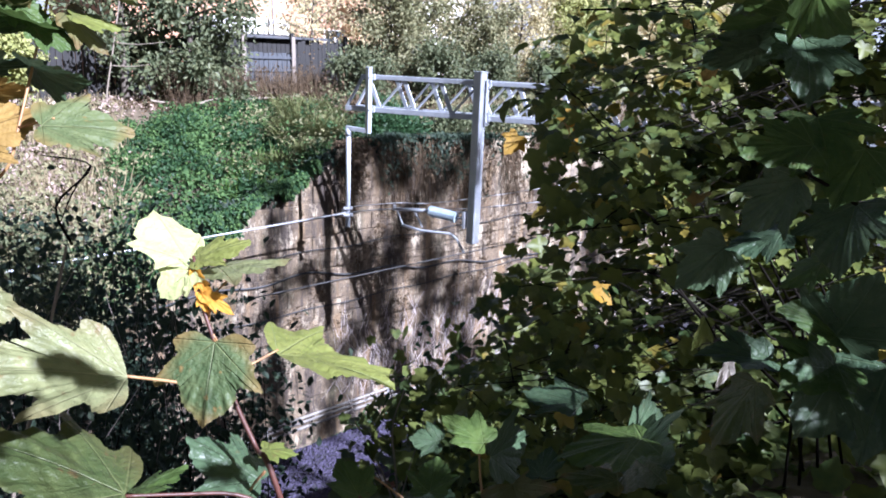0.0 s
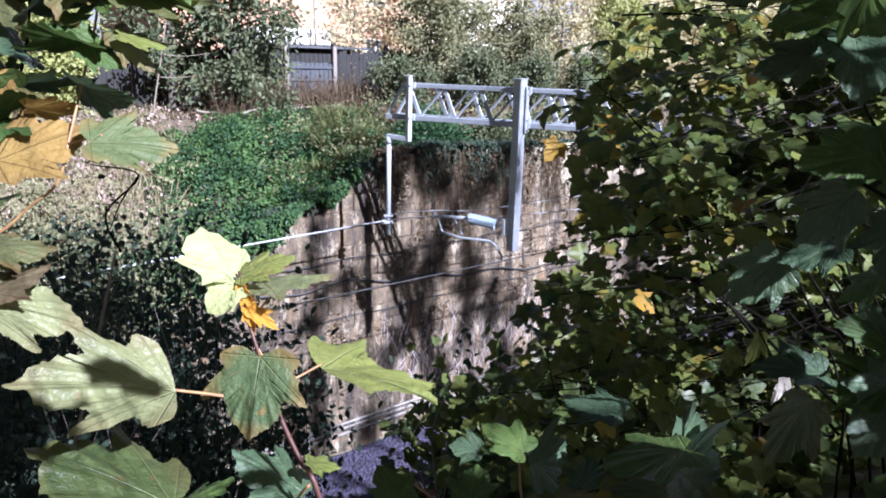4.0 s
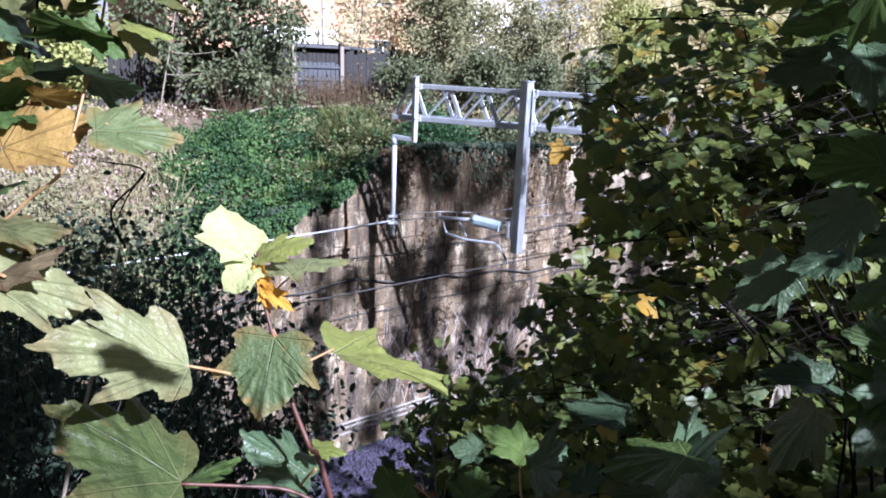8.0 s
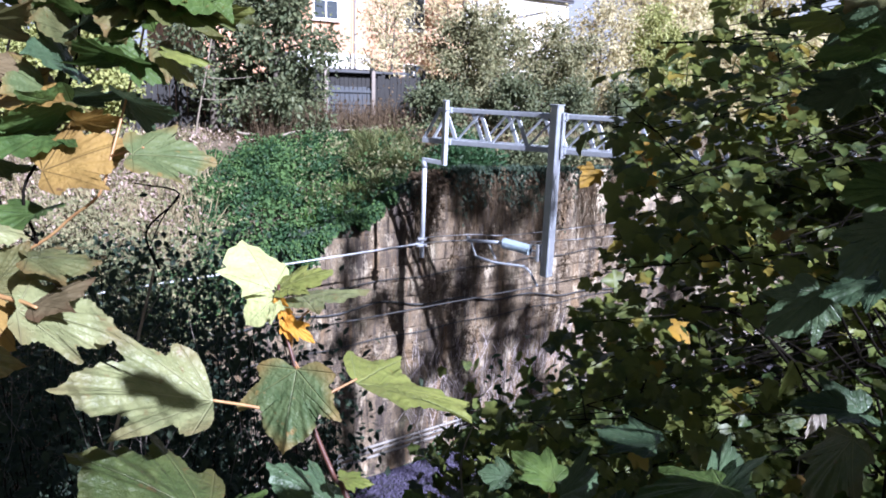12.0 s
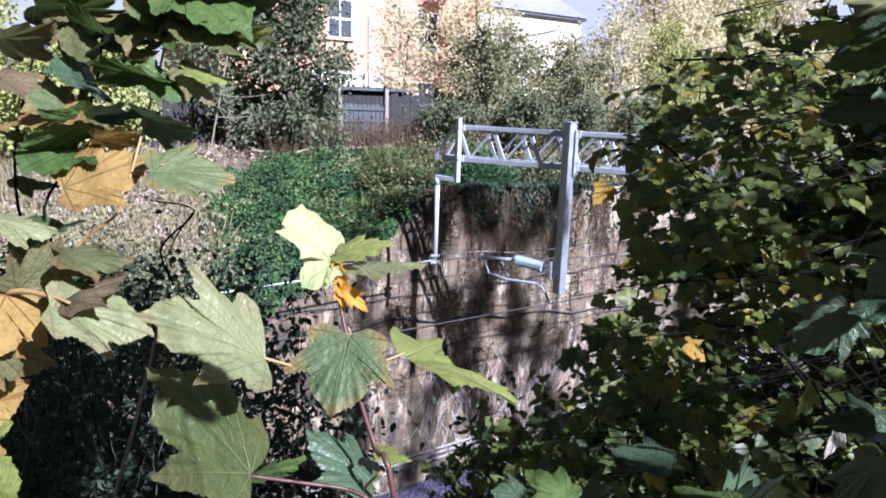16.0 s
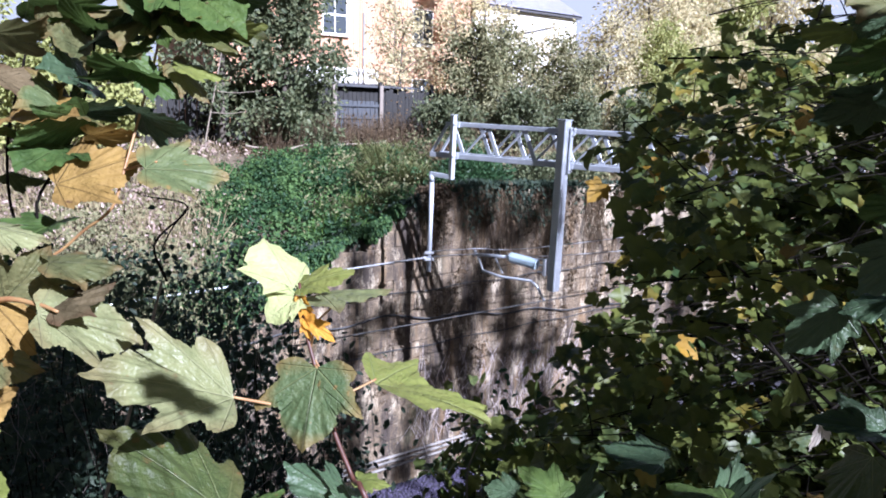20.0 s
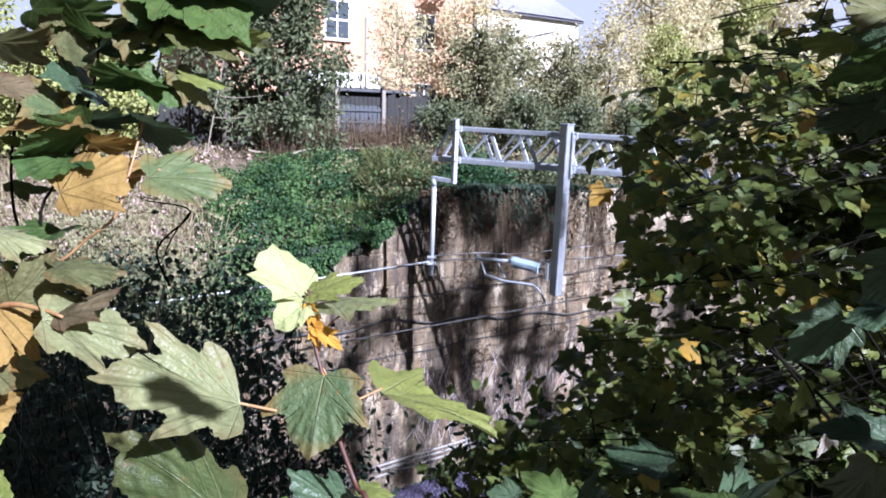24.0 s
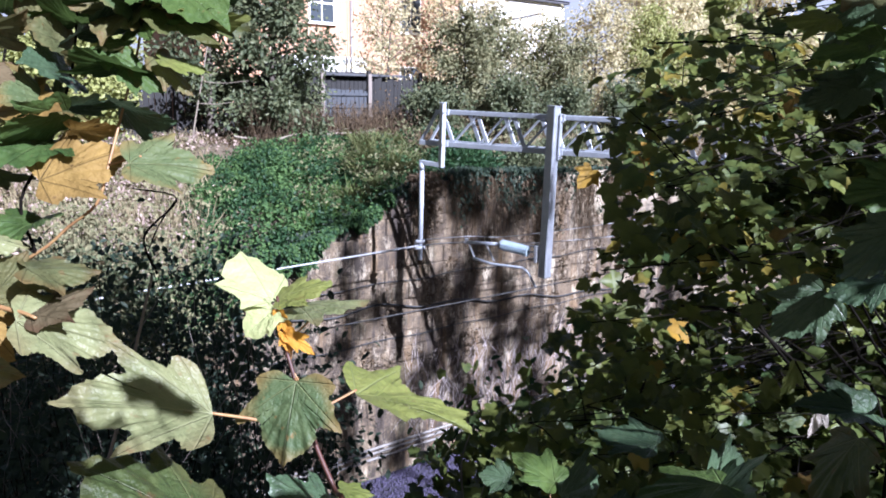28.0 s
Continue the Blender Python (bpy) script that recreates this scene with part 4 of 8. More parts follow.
    for f in ((0, 4, 5, 3), (1, 2, 5, 4), (0, 1, 4), (2, 3, 5), (3, 2, 1, 0)):
        roof.faces.new([v[k] for k in f])
    part("roof", roof, slate, far)
    for ds in (-1.4, 1.4):
        build_window(far, o, 86 + ds, -42.0, 14.8, 1.2, 1.6)


# ---- vegetation of the far side ----


def tree(name, base, height, radius, leaves, size, material, label, trunk_r=0.09, low=0.25, seed=1, group=""):
    """Trunk with limbs; the crown is made of many small leaves in clumps along the twigs."""
    rng = np.random.RandomState(seed)
    t = thing(name, base, label, "tree", group)
    o = np.array(base)
    top = o + np.array([rng.normal(0, 0.15), rng.normal(0, 0.15), height])
    spine = [o + (top - o) * k / 5 + np.array([rng.normal(0, 0.06), rng.normal(0, 0.06), 0]) * (k > 0) for k in range(6)]
    spine[0] = spine[0] - np.array([0, 0, 0.3])
    part("trunk", tube_mesh(smooth_points([Vector(p - o) for p in spine], 3), trunk_r, trunk_r * 0.25, 7), bark, t, smooth=True)
    clumps = []
    count = 16
    for k in range(count):
        h = low + (1 - low) * (k + 0.5) / count
        p0 = o + (top - o) * h * 0.9
        a = k * 2.4 + rng.uniform(-0.4, 0.4)
        reach = radius * rng.uniform(0.65, 1.1) * (1.0 - 0.55 * max(0.0, h - 0.45))
        d = np.array([math.cos(a) * reach, math.sin(a) * reach, reach * rng.uniform(0.15, 0.7)])
        mid, end = p0 + d * 0.5 + np.array([0, 0, 0.08]), p0 + d
        part("limb", tube_mesh([Vector(p0 - o), Vector(mid - o), Vector(end - o)], trunk_r * 0.35, 0.008, 5), bark, t)
        for u in (0.35, 0.55, 0.75, 0.9, 1.02):
            clumps.append((p0 + d * u, radius * rng.uniform(0.24, 0.46)))
    places = []
    for k in range(int(leaves * (1.1 if material is autumn_foliage else 1.7))):
        c, r = clumps[rng.randint(len(clumps))]
        p = c + rng.normal(0, 0.42, 3) * r
        out = p - c + rng.normal(0, 0.2, 3)
        z = rng.normal(0, 0.6, 3) + np.array([0.25, -0.4, 0.55])
        places.append((tuple(p), out + np.array([0, 0, -0.1]), z, size * rng.uniform(0.8, 1.8)))
    scatter("crown", "oval", places, material, t)
    return t


def bank_point(s, n):
    p = site(s, n, ground_height(n, s))
    return np.array(p)


def build_far_trees():
    dark = "dense dark olive tree at the timber fence"
    tree("garden_tree", site(0.9, -6.7, 6.4), 4.8, 1.5, 7200, 0.09, dark_foliage, dark, 0.10, 0.0, 3)
    tree("garden_tree", site(-0.6, -6.9, 6.4), 5.2, 1.3, 4200, 0.09, dark_foliage, dark, 0.10, 0.1, 4)
    tree("garden_bush", site(-3.0, -8.4, 6.5), 3.3, 1.2, 4000, 0.08, lime_foliage, "sunlit lime-green bush behind the fence", 0.05, 0.2, 5)
    tree("garden_bush", site(-5.4, -6.2, 6.3), 2.6, 1.3, 4000, 0.08, lime_foliage, "sunlit lime-green bush at the fence", 0.05, 0.05, 25)
    tree("garden_bush", site(-3.7, -6.7, 6.4), 3.0, 1.15, 4200, 0.085, lime_foliage, "sunlit lime-green bush before the fence", 0.05, 0.05, 26)
    pale = "thin young tree with pale autumn leaves"
    olive = "bushy olive-green tree on the bank"
    tree("garden_tree", site(6.0, -8.9, 6.5), 4.6, 1.2, 1900, 0.08, autumn_foliage, pale, 0.05, 0.3, 6)
    tree("garden_tree", site(7.4, -6.9, 6.4), 3.9, 1.15, 4600, 0.08, olive_foliage, olive, 0.06, 0.12, 7)
    tree("garden_tree", site(9.2, -7.2, 6.4), 3.9, 1.25, 5200, 0.08, olive_foliage, olive, 0.06, 0.0, 8)
    tree("garden_tree", site(10.6, -9.0, 6.5), 4.9, 1.2, 2300, 0.08, autumn_foliage, pale, 0.05, 0.15, 9)
    tree("garden_tree", site(11.2, -6.4, 6.3), 3.6, 1.3, 5200, 0.085, olive_foliage, olive, 0.06, 0.0, 10)
    tree("garden_tree", site(13.2, -6.6, 6.3), 4.6, 1.4, 5200, 0.085, autumn_foliage, "tall thin tree with yellowing leaves", 0.06, 0.0, 11)
    tree("garden_tree", site(15.6, -6.0, 6.3), 4.6, 1.6, 5400, 0.09, lime_foliage, "tall tree with yellow-green leaves", 0.08, 0.0, 12)
    tree("garden_tree", site(18.6, -6.6, 6.3), 4.4, 1.7, 5200, 0.10, autumn_foliage, "broad tree with yellowing leaves", 0.08, 0.0, 13)
    tree("garden_tree", site(22.5, -7.6, 6.4), 4.4, 2.0, 5200, 0.12, autumn_foliage, "broad tree with yellowing leaves", 0.08, 0.0, 14)
    tree("garden_tree", site(28.0, -9.0, 6.4), 4.6, 2.4, 5200, 0.14, lime_foliage, "broad tree with yellow-green leaves", 0.1, 0.0, 15)
    tree("garden_tree", site(36.0, -11.0, 6.4), 5.0, 3.0, 5200, 0.18, autumn_foliage, "broad tree with yellowing leaves", 0.1, 0.0, 19)
    tree("garden_tree", site(48.0, -14.0, 6.4), 6.0, 3.6, 5200, 0.22, lime_foliage, "broad far tree with yellow-green leaves", 0.12, 0.0, 20)
    tree("garden_tree", site(20.5, -10.5, 6.5), 7.4, 2.2, 6500, 0.12, autumn_foliage, "tall airy tree with pale autumn leaves", 0.10, 0.1, 61)
    tree("garden_tree", site(25.5, -12.0, 6.5), 8.6, 2.6, 6500, 0.14, autumn_foliage, "tall airy tree with pale autumn leaves", 0.11, 0.1, 62)
    tree("garden_tree", site(32.0, -14.0, 6.5), 9.6, 3.2, 6500, 0.17, lime_foliage, "tall broad tree with yellow-green leaves", 0.14, 0.05, 63)
    tree("garden_tree", site(43.0, -18.0, 6.5), 11.5, 4.2, 6500, 0.22, autumn_foliage, "tall broad tree with pale autumn leaves", 0.16, 0.05, 64)
    tree("garden_tree", site(15.5, -17.0, 6.5), 9.5, 1.9, 5000, 0.12, autumn_foliage, "tall airy tree with pale autumn leaves", 0.10, 0.1, 68)
    for s, n, h, seed in ((5.6, -5.6, 1.7, 71), (8.0, -5.3, 1.9, 72), (10.2, -5.0, 1.8, 73), (13.0, -4.8, 1.9, 74)):
        tree("garden_bush", site(s, n, 6.25), h, 0.95, 3000, 0.075, dark_foliage, "low dark bush below the garden trees", 0.04, 0.0, seed)
    hedge = "tall sunlit lime-green bush behind the fence"
    tree("garden_bush", site(-6.2, -9.6, 6.5), 5.8, 1.7, 5000, 0.09, lime_foliage, hedge, 0.06, 0.1, 65)
    tree("garden_bush", site(-9.4, -10.5, 6.5), 6.4, 2.0, 5000, 0.10, lime_foliage, hedge, 0.06, 0.1, 66)
    tree("garden_bush", site(-12.6, -10.5, 6.5), 6.6, 2.1, 4500, 0.10, lime_foliage, hedge, 0.06, 0.1, 67)
    far_pale = "tall thin tree with pale autumn leaves before the houses"
    tree("garden_tree", site(8.2, -12.5, 6.5), 5.4, 1.3, 1100, 0.09, autumn_foliage, far_pale, 0.06, 0.25, 16)
    tree("garden_tree", site(12.0, -14.0, 6.5), 5.6, 1.3, 1000, 0.09, autumn_foliage, far_pale, 0.06, 0.3, 17)
    tree("garden_tree", site(17.5, -13.5, 6.5), 5.0, 1.6, 3000, 0.10, autumn_foliage, far_pale, 0.06, 0.2, 18)


def build_bank_plants():
    ivy, weeds, deep = [], [], []
    mounds = []
    for k in range(620):
        s, n = rs.uniform(-4.4, 6.0), -5.0 * rs.rand() - 0.1
        if s < -3.4 - 0.36 * n + rs.uniform(-0.5, 0.3) or s > 2.6 - 0.75 * n:
            continue
        mounds.append((bank_point(s, n) + np.array([0, 0, 0.10 + 0.22 * noise.noise((s * 0.8, n * 0.8, 4.0))]), rs.uniform(0.16, 0.42), s, n))
    for k in range(90000):
        c, r, s, n = mounds[rs.randint(len(mounds))]
        d = unit(rs.normal(0, 1, 3) + np.array([0.1, -0.25, 0.3]))
        p = c + d * r * np.array([1.0, 1.0, 1.2]) * rs.uniform(0.7, 1.06)
        if d[2] < -0.35:
            continue
        row = (tuple(p), d * 0.4 + rs.normal(0, 0.7, 3) + np.array([0.1, -0.2, -0.35]), d * 0.8 + rs.normal(0, 0.55, 3) + np.array([0.1, -0.2, 0.35]), rs.uniform(0.05, 0.105))
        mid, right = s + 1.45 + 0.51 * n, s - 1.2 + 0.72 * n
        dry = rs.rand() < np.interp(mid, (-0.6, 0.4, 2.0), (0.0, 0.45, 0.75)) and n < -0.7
        # clumps and the right side take the darker green, as painted shade
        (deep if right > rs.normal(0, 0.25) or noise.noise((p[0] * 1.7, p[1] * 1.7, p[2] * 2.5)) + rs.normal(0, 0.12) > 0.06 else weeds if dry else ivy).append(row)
    tagged(scatter("bank_ivy", "oval", ivy, ivy_foliage), "dense bright green ivy and nettles over the bank", "ground cover")
    tagged(scatter("bank_weeds", "oval", weeds, olive_foliage), "drying olive-green weeds among the ivy", "ground cover")
    tagged(scatter("shaded_nettles", "oval", deep, deep_foliage), "nettles among the ivy, with shade put into their dark green", "ground cover")
    tufts = []
    for k in range(42):
        n = rs.uniform(-4.8, -0.1)
        s = rs.uniform(-0.7, 1.1) - 0.62 * n
        c = bank_point(s, n) + np.array([0, 0, 0.3])
        for q in range(70):
            a = rs.uniform(0, math.tau)
            d = np.array([math.cos(a) * 0.7, math.sin(a) * 0.7, 0.55]) + rs.normal(0, 0.15, 3)
            tufts.append((tuple(c + rs.normal(0, 0.05, 3)), d, np.array([d[0], d[1], -0.9]), rs.uniform(0.35, 0.75)))
    tagged(scatter("grass_tussocks", "grass", tufts, tussock_grass), "olive-green drooping grass tussocks above the wall", "grass")
    over, lip = [], []
    for k in range(22000):
        s = rs.uniform(-7.0, 10.0)
        reach = 0.28 + 0.9 * noise.noise((s * 0.55, 0.0, 3.0)) + 0.7 * noise.noise((s * 2.3, 1.0, 3.0)) + (0.35 if 2.0 < s < 6.5 else 0.0)
        if reach < 0.18 or (s < 0.9 and rs.rand() < 0.8) or (s > 4.8 and rs.rand() < 0.5):
            continue
        if s < 1.1:
            reach *= 0.35
        z = wall_top(s) + 0.2 - rs.rand() ** 1.5 * (reach * 1.3 + 0.15)
        n = rs.uniform(-0.5, 0.05) + 0.16 * rs.rand()
        row = (tuple(site(s, n, z)), rs.normal(0, 0.5, 3) + np.array([0.3, -0.4, -0.8]), rs.normal(0, 0.5, 3) + np.array([0.6, -0.7, 0.4]), rs.uniform(0.06, 0.12))
        (lip if 0.8 < s < 1.7 or (s > 3.0 and noise.noise((s * 1.1, z, 8.0)) < -0.08) else over).append(row)
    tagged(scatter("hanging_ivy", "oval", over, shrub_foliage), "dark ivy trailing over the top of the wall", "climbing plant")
    tagged(scatter("withered_creeper", "oval", lip, brown_foliage), "withered brown creeper hanging over the wall", "climbing plant")
    drape = []
    for k in range(15000):
        s = rs.uniform(-4.6, 0.3)
        reach = 0.12 + 0.30 * max(0.0, -1.0 - s) + (0.9 if s < -1.2 else 0.25) * noise.noise((s * 1.5, 0.0, 31.0)) + 0.4 * noise.noise((s * 5.0, 0.0, 33.0))
        z = wall_top(s) + 0.22 - rs.rand() ** 1.2 * min(1.7, max(0.1, reach))
        p = np.array(site(s, rs.uniform(0.02, 0.3) + 0.25 * noise.noise((s * 2.0, z * 2.0, 5.0)), z))
        drape.append((tuple(p), rs.normal(0, 0.6, 3) + np.array([0.1, -0.2, -0.8]), np.array(OUT) * 0.7 + np.array([0, 0, 0.4]) + rs.normal(0, 0.45, 3), rs.uniform(0.05, 0.10)))
    # every other leaf is coloured darker, for shade within the ivy
    tagged(scatter("shaded_ivy", "oval", drape[::2], deep_foliage), "ivy leaves on the stone wall, darkened for shade", "climbing plant")
    tagged(scatter("draped_ivy", "oval", drape[1::2], ivy_foliage), "deep green ivy draped over the stone wall", "climbing plant")
    hang = []
    for k in range(2600):
        s = rs.uniform(0.4, 9.0)
        if noise.noise((s * 0.9, 0.0, 21.0)) < -0.05:
            continue
        p = site(s, rs.uniform(0.02, 0.10), wall_top(s) + 0.1 - rs.rand() ** 1.4 * 1.3)
        hang.append((tuple(p), np.array([rs.normal(0, 0.18), rs.normal(0, 0.18), -1.0]), np.array(OUT) + rs.normal(0, 0.3, 3), rs.uniform(0.3, 0.9)))
    tagged(scatter("hanging_stalks", "stalk", hang, brown_foliage), "dead brown stalks hanging down the stone wall", "dead plants")
    cling = []
    for k in range(46):
        c = np.array([rs.uniform(-0.4, 7.0), rs.uniform(2.2, 5.6)])
        for q in range(rs.randint(25, 90)):
            d = rs.normal(0, 1, 2) * np.array([0.10, 0.22])
            cling.append((tuple(site(c[0] + d[0], rs.uniform(0.02, 0.07), c[1] + d[1])), rs.normal(0, 0.6, 3) + np.array([0, 0, -0.6]), np.array(OUT) + rs.normal(0, 0.5, 3), rs.uniform(0.03, 0.075)))
    tagged(scatter("dead_creeper", "oval", cling, brown_foliage), "withered brown creeper clinging to the stone wall", "climbing plant")
    vines = []
    for k in range(520):
        s = rs.uniform(0.6, 6.0)
        p = site(s, rs.uniform(0.02, 0.12), rs.uniform(0.9, 2.4))
        vines.append((tuple(p), np.array(ALONG) * rs.normal(0, 0.5) + np.array([0, 0, rs.choice([1.0, -1.0])]) + np.array(OUT) * rs.uniform(0, 0.3), np.array(OUT) + rs.normal(0, 0.3, 3), rs.uniform(0.3, 0.75)))
    tagged(scatter("dry_vine", "stalk", vines, pale_straw), "pale dry vine stems against the stone wall", "dead plants")
    bramble, dull = [], []
    for k in range(22000):
        s, n = rs.uniform(2.6, 14.0), rs.uniform(-6.6, -0.2)
        p = bank_point(s, n)
        p[2] += max(0.05, 0.40 + 0.7 * noise.noise((p[0] * 0.9, p[1] * 0.9, 14.0))) * rs.uniform(0.2, 1.0)
        row = (tuple(p), rs.normal(0, 1, 3), rs.normal(0, 0.5, 3) + np.array([0.3, -0.5, 0.6]), rs.uniform(0.06, 0.12))
        if noise.noise((s * 0.5, n * 0.5, 2.0)) > -0.02:
            bramble.append(row)
        elif rs.rand() < 0.45:
            dull.append(row)
    tagged(scatter("bramble_thicket", "oval", bramble, olive_foliage), "dull olive bramble thicket along the bank", "brambles")
    tagged(scatter("withered_bracken", "oval", dull, brown_foliage), "withered brown bracken along the bank", "dead plants")
    grass = []
    for k in range(2600):
        n = rs.uniform(-3.2, -0.1)
        s = rs.uniform(-1.7, 0.4) - 0.56 * n
        if noise.noise((s * 0.6, n * 0.6, 9.0)) < -0.1:
            continue
        p = bank_point(s, n)
        grass.append((tuple(p), np.array([0.25, -0.35, 1.0]) + rs.normal(0, 0.3, 3), (0.6, -0.7, 0.3), rs.uniform(0.25, 0.6)))
    tagged(scatter("tall_grass", "grass", grass, green_grass), "tall bright green grass hanging over the bank", "grass")
    dry = []
    for k in range(24000):
        s, n = rs.uniform(-14, 10), rs.uniform(-7.2, -0.2)
        edge = (s < -3.2 - 0.36 * n) or (n < -5.6 and rs.rand() < 0.4) or (s > 7.5)
        if not edge:
            continue
        p = bank_point(s, n)
        dry.append((tuple(p), np.array([0, -0.1, 1.0]) + rs.normal(0, 0.35, 3), rs.normal(0, 1, 3), rs.uniform(0.2, 0.5) if n < -4.5 else rs.uniform(0.3, 0.8)))
    tagged(scatter("dry_grass", "grass", dry, dry_grass), "pale dry grass on the bank", "grass")
    scrub = []
    for k in range(170):
        n = rs.uniform(-6.0, -0.2)
        s = -3.5 - 0.36 * n - abs(rs.normal(0, 2.4))
        c, r = bank_point(s, n) + np.array([0, 0, 0.12]), rs.uniform(0.15, 0.42)
        for q in range(110):
            d = unit(rs.normal(0, 1, 3) + np.array([0.1, -0.2, 0.4]))
            scrub.append((tuple(c + d * r * rs.uniform(0.6, 1.1)), d + rs.normal(0, 0.6, 3), d + rs.normal(0, 0.5, 3), rs.uniform(0.04, 0.11)))
    tagged(scatter("pale_scrub", "oval", scrub[::2], dusty_foliage), "dusty grey-green scrub on the dry slope", "scrub")
    tagged(scatter("withered_scrub", "oval", scrub[1::2], pale_litter), "pale withered leaves on the dry slope", "dead plants")
    stalks = []
    for k in range(4200):
        s, n = rs.uniform(0.0, 11.0), rs.uniform(-7.2, -5.4)
        p = bank_point(s, n)
        stalks.append((tuple(p), np.array([0, 0, 1.0]) + rs.normal(0, 0.16, 3), rs.normal(0, 1, 3), rs.uniform(0.5, 1.3)))
    litter = []
    for k in range(9000):
        s, n = rs.uniform(-2.5, 9.5), -6.4 + rs.normal(0, 0.45)
        p = bank_point(s, n) + np.array([0, 0, abs(rs.normal(0, 0.14))])
        litter.append((tuple(p), rs.normal(0, 1, 3), rs.normal(0, 0.7, 3) + np.array([0.2, -0.3, 0.5]), rs.uniform(0.04, 0.10)))
    tagged(scatter("leaf_litter", "oval", litter[::3], pale_litter), "pale fallen leaves below the timber fence", "dead leaves")
    tagged(scatter("brown_litter", "oval", litter[1::3] + litter[2::3], brown_foliage), "brown fallen leaves below the timber fence", "dead leaves")
    tagged(scatter("dry_stalks", "stalk", stalks, brown_foliage), "tangle of dead brown stalks before the fence", "dead plants")
    dead = []
    for k in range(3600):
        s, n = rs.uniform(2.0, 11.0), rs.uniform(-7.2, -4.6)
        p = bank_point(s, n)
        p[2] += abs(rs.normal(0, 0.55))
        dead.append((tuple(p), rs.normal(0, 1, 3) + np.array([0, 0, -0.5]), rs.normal(0, 1, 3), rs.uniform(0.05, 0.12)))
    tagged(scatter("dead_leaves", "oval", dead, brown_foliage), "withered brown leaves on dead stalks", "dead plants")
    for s, n, r, mat, label, seed in ((2.9, -1.1, 1.0, deep_foliage, "rounded deep green shrub on the wall top", 1), (4.9, -1.2, 0.85, dark_foliage, "scruffy olive shrub on the wall top", 2), (6.4, -1.5, 0.95, dark_foliage, "scruffy olive shrub on the wall top", 3),
                                      (8.6, -2.0, 1.0, olive_foliage, "scruffy olive shrub on the wall top", 4), (11.5, -2.4, 1.1, autumn_foliage, "scruffy yellowing shrub on the wall top", 5), (3.6, -3.0, 0.8, brown_foliage, "withered brown shrub on the bank", 6)):
        base = Vector(bank_point(s, n))
        sh = thing("shrub", base, label, "shrub", "shrubs on the bank")
        rng = np.random.RandomState(seed)
        for k in range(6):
            a = rng.uniform(0, math.tau)
            part("branch", tube_mesh([Vector((0, 0, -0.1)), Vector((math.cos(a) * r * 0.4, math.sin(a) * r * 0.4, r * 0.5)), Vector((math.cos(a) * r * 0.8, math.sin(a) * r * 0.8, r * rng.uniform(0.5, 1.2)))], 0.02, 0.005, 5), bark, sh)
        places = []
        for k in range(3600):
            d = unit(rng.normal(0, 1, 3)) * r * (rng.uniform(0.3, 1.0) ** 0.5) * (1 + 0.35 * noise.noise((k * 0.01, seed, 0)))
            d[2] = abs(d[2]) * 0.95
            p = np.array(base) + d
            places.append((tuple(p), d + rng.normal(0, 0.4, 3), rng.normal(0, 0.5, 3) + np.array([0.3, -0.5, 0.6]), rng.uniform(0.06, 0.12)))
        scatter("foliage", "oval", places, mat, sh)


# ---- near side: the sycamore beside the camera, undergrowth, shade trees ----


# places in the foreground that the sun reaches through gaps in the canopies, with the gaps' half widths
SUNLIT = [((-0.205, 0.71, 7.54), 0.075), ((-0.165, 0.69, 7.49), 0.04), ((-0.13, 0.71, 7.52), 0.05), ((-0.06, 0.73, 7.405), 0.06), ((-0.262, 0.622, 7.462), -0.02), ((-0.285, 0.618, 7.478), -0.02), ((-0.238, 0.615, 7.44), -0.03), ((-0.27, 0.58, 7.372), 0.0), ((-0.30, 0.577, 7.393), -0.01),
          ((-0.38, 0.70, 7.63), 0.05), ((-0.29, 0.70, 7.64), 0.05), ((-0.36, 0.64, 7.49), 0.04), ((0.47, 1.0, 7.83), 0.08), ((-0.34, 0.75, 7.76), 0.06), ((-0.45, 0.72, 7.72), 0.05), ((0.10, 1.33, 7.0), 0.08), ((0.62, 1.25, 7.15), 0.05), ((-0.16, 0.645, 7.42), 0.05)]
SUNLIT += [((x, 3.4, z), 0.34) for x, z in ((0.75, 6.75), (0.85, 7.2), (0.80, 7.6), (1.15, 7.0), (1.2, 7.75), (1.3, 7.4), (0.7, 6.35), (1.0, 6.0), (1.5, 8.0), (0.5, 5.9))]
dapple = np.random.RandomState(64)     # small gaps in the foliage
SUNLIT += [((dapple.uniform(0.6, 1.5), dapple.uniform(2.6, 3.8), dapple.uniform(6.0, 8.1)), dapple.uniform(0.07, 0.15)) for k in range(26)]
SUNLIT += [((0.35, 4.2, 5.75), 0.15), ((0.65, 4.4, 5.7), 0.15)]


CROWN_Z = (4.6, 5.5, 5.97, 6.17, 6.4, 6.63, 6.82, 6.95, 7.12, 7.24, 7.43, 7.6, 7.72, 7.86, 8.0, 8.11, 8.27, 8.6, 9.2, 10.2)
CROWN_X = (0.60, 0.34, 0.32, 0.42, 0.56, 0.64, 0.60, 0.64, 0.76, 0.72, 0.54, 0.68, 0.70, 0.70, 0.88, 1.02, 1.08, 1.5, 2.0, 2.4)     # the crown's edge towards the cutting, at 3.8 m


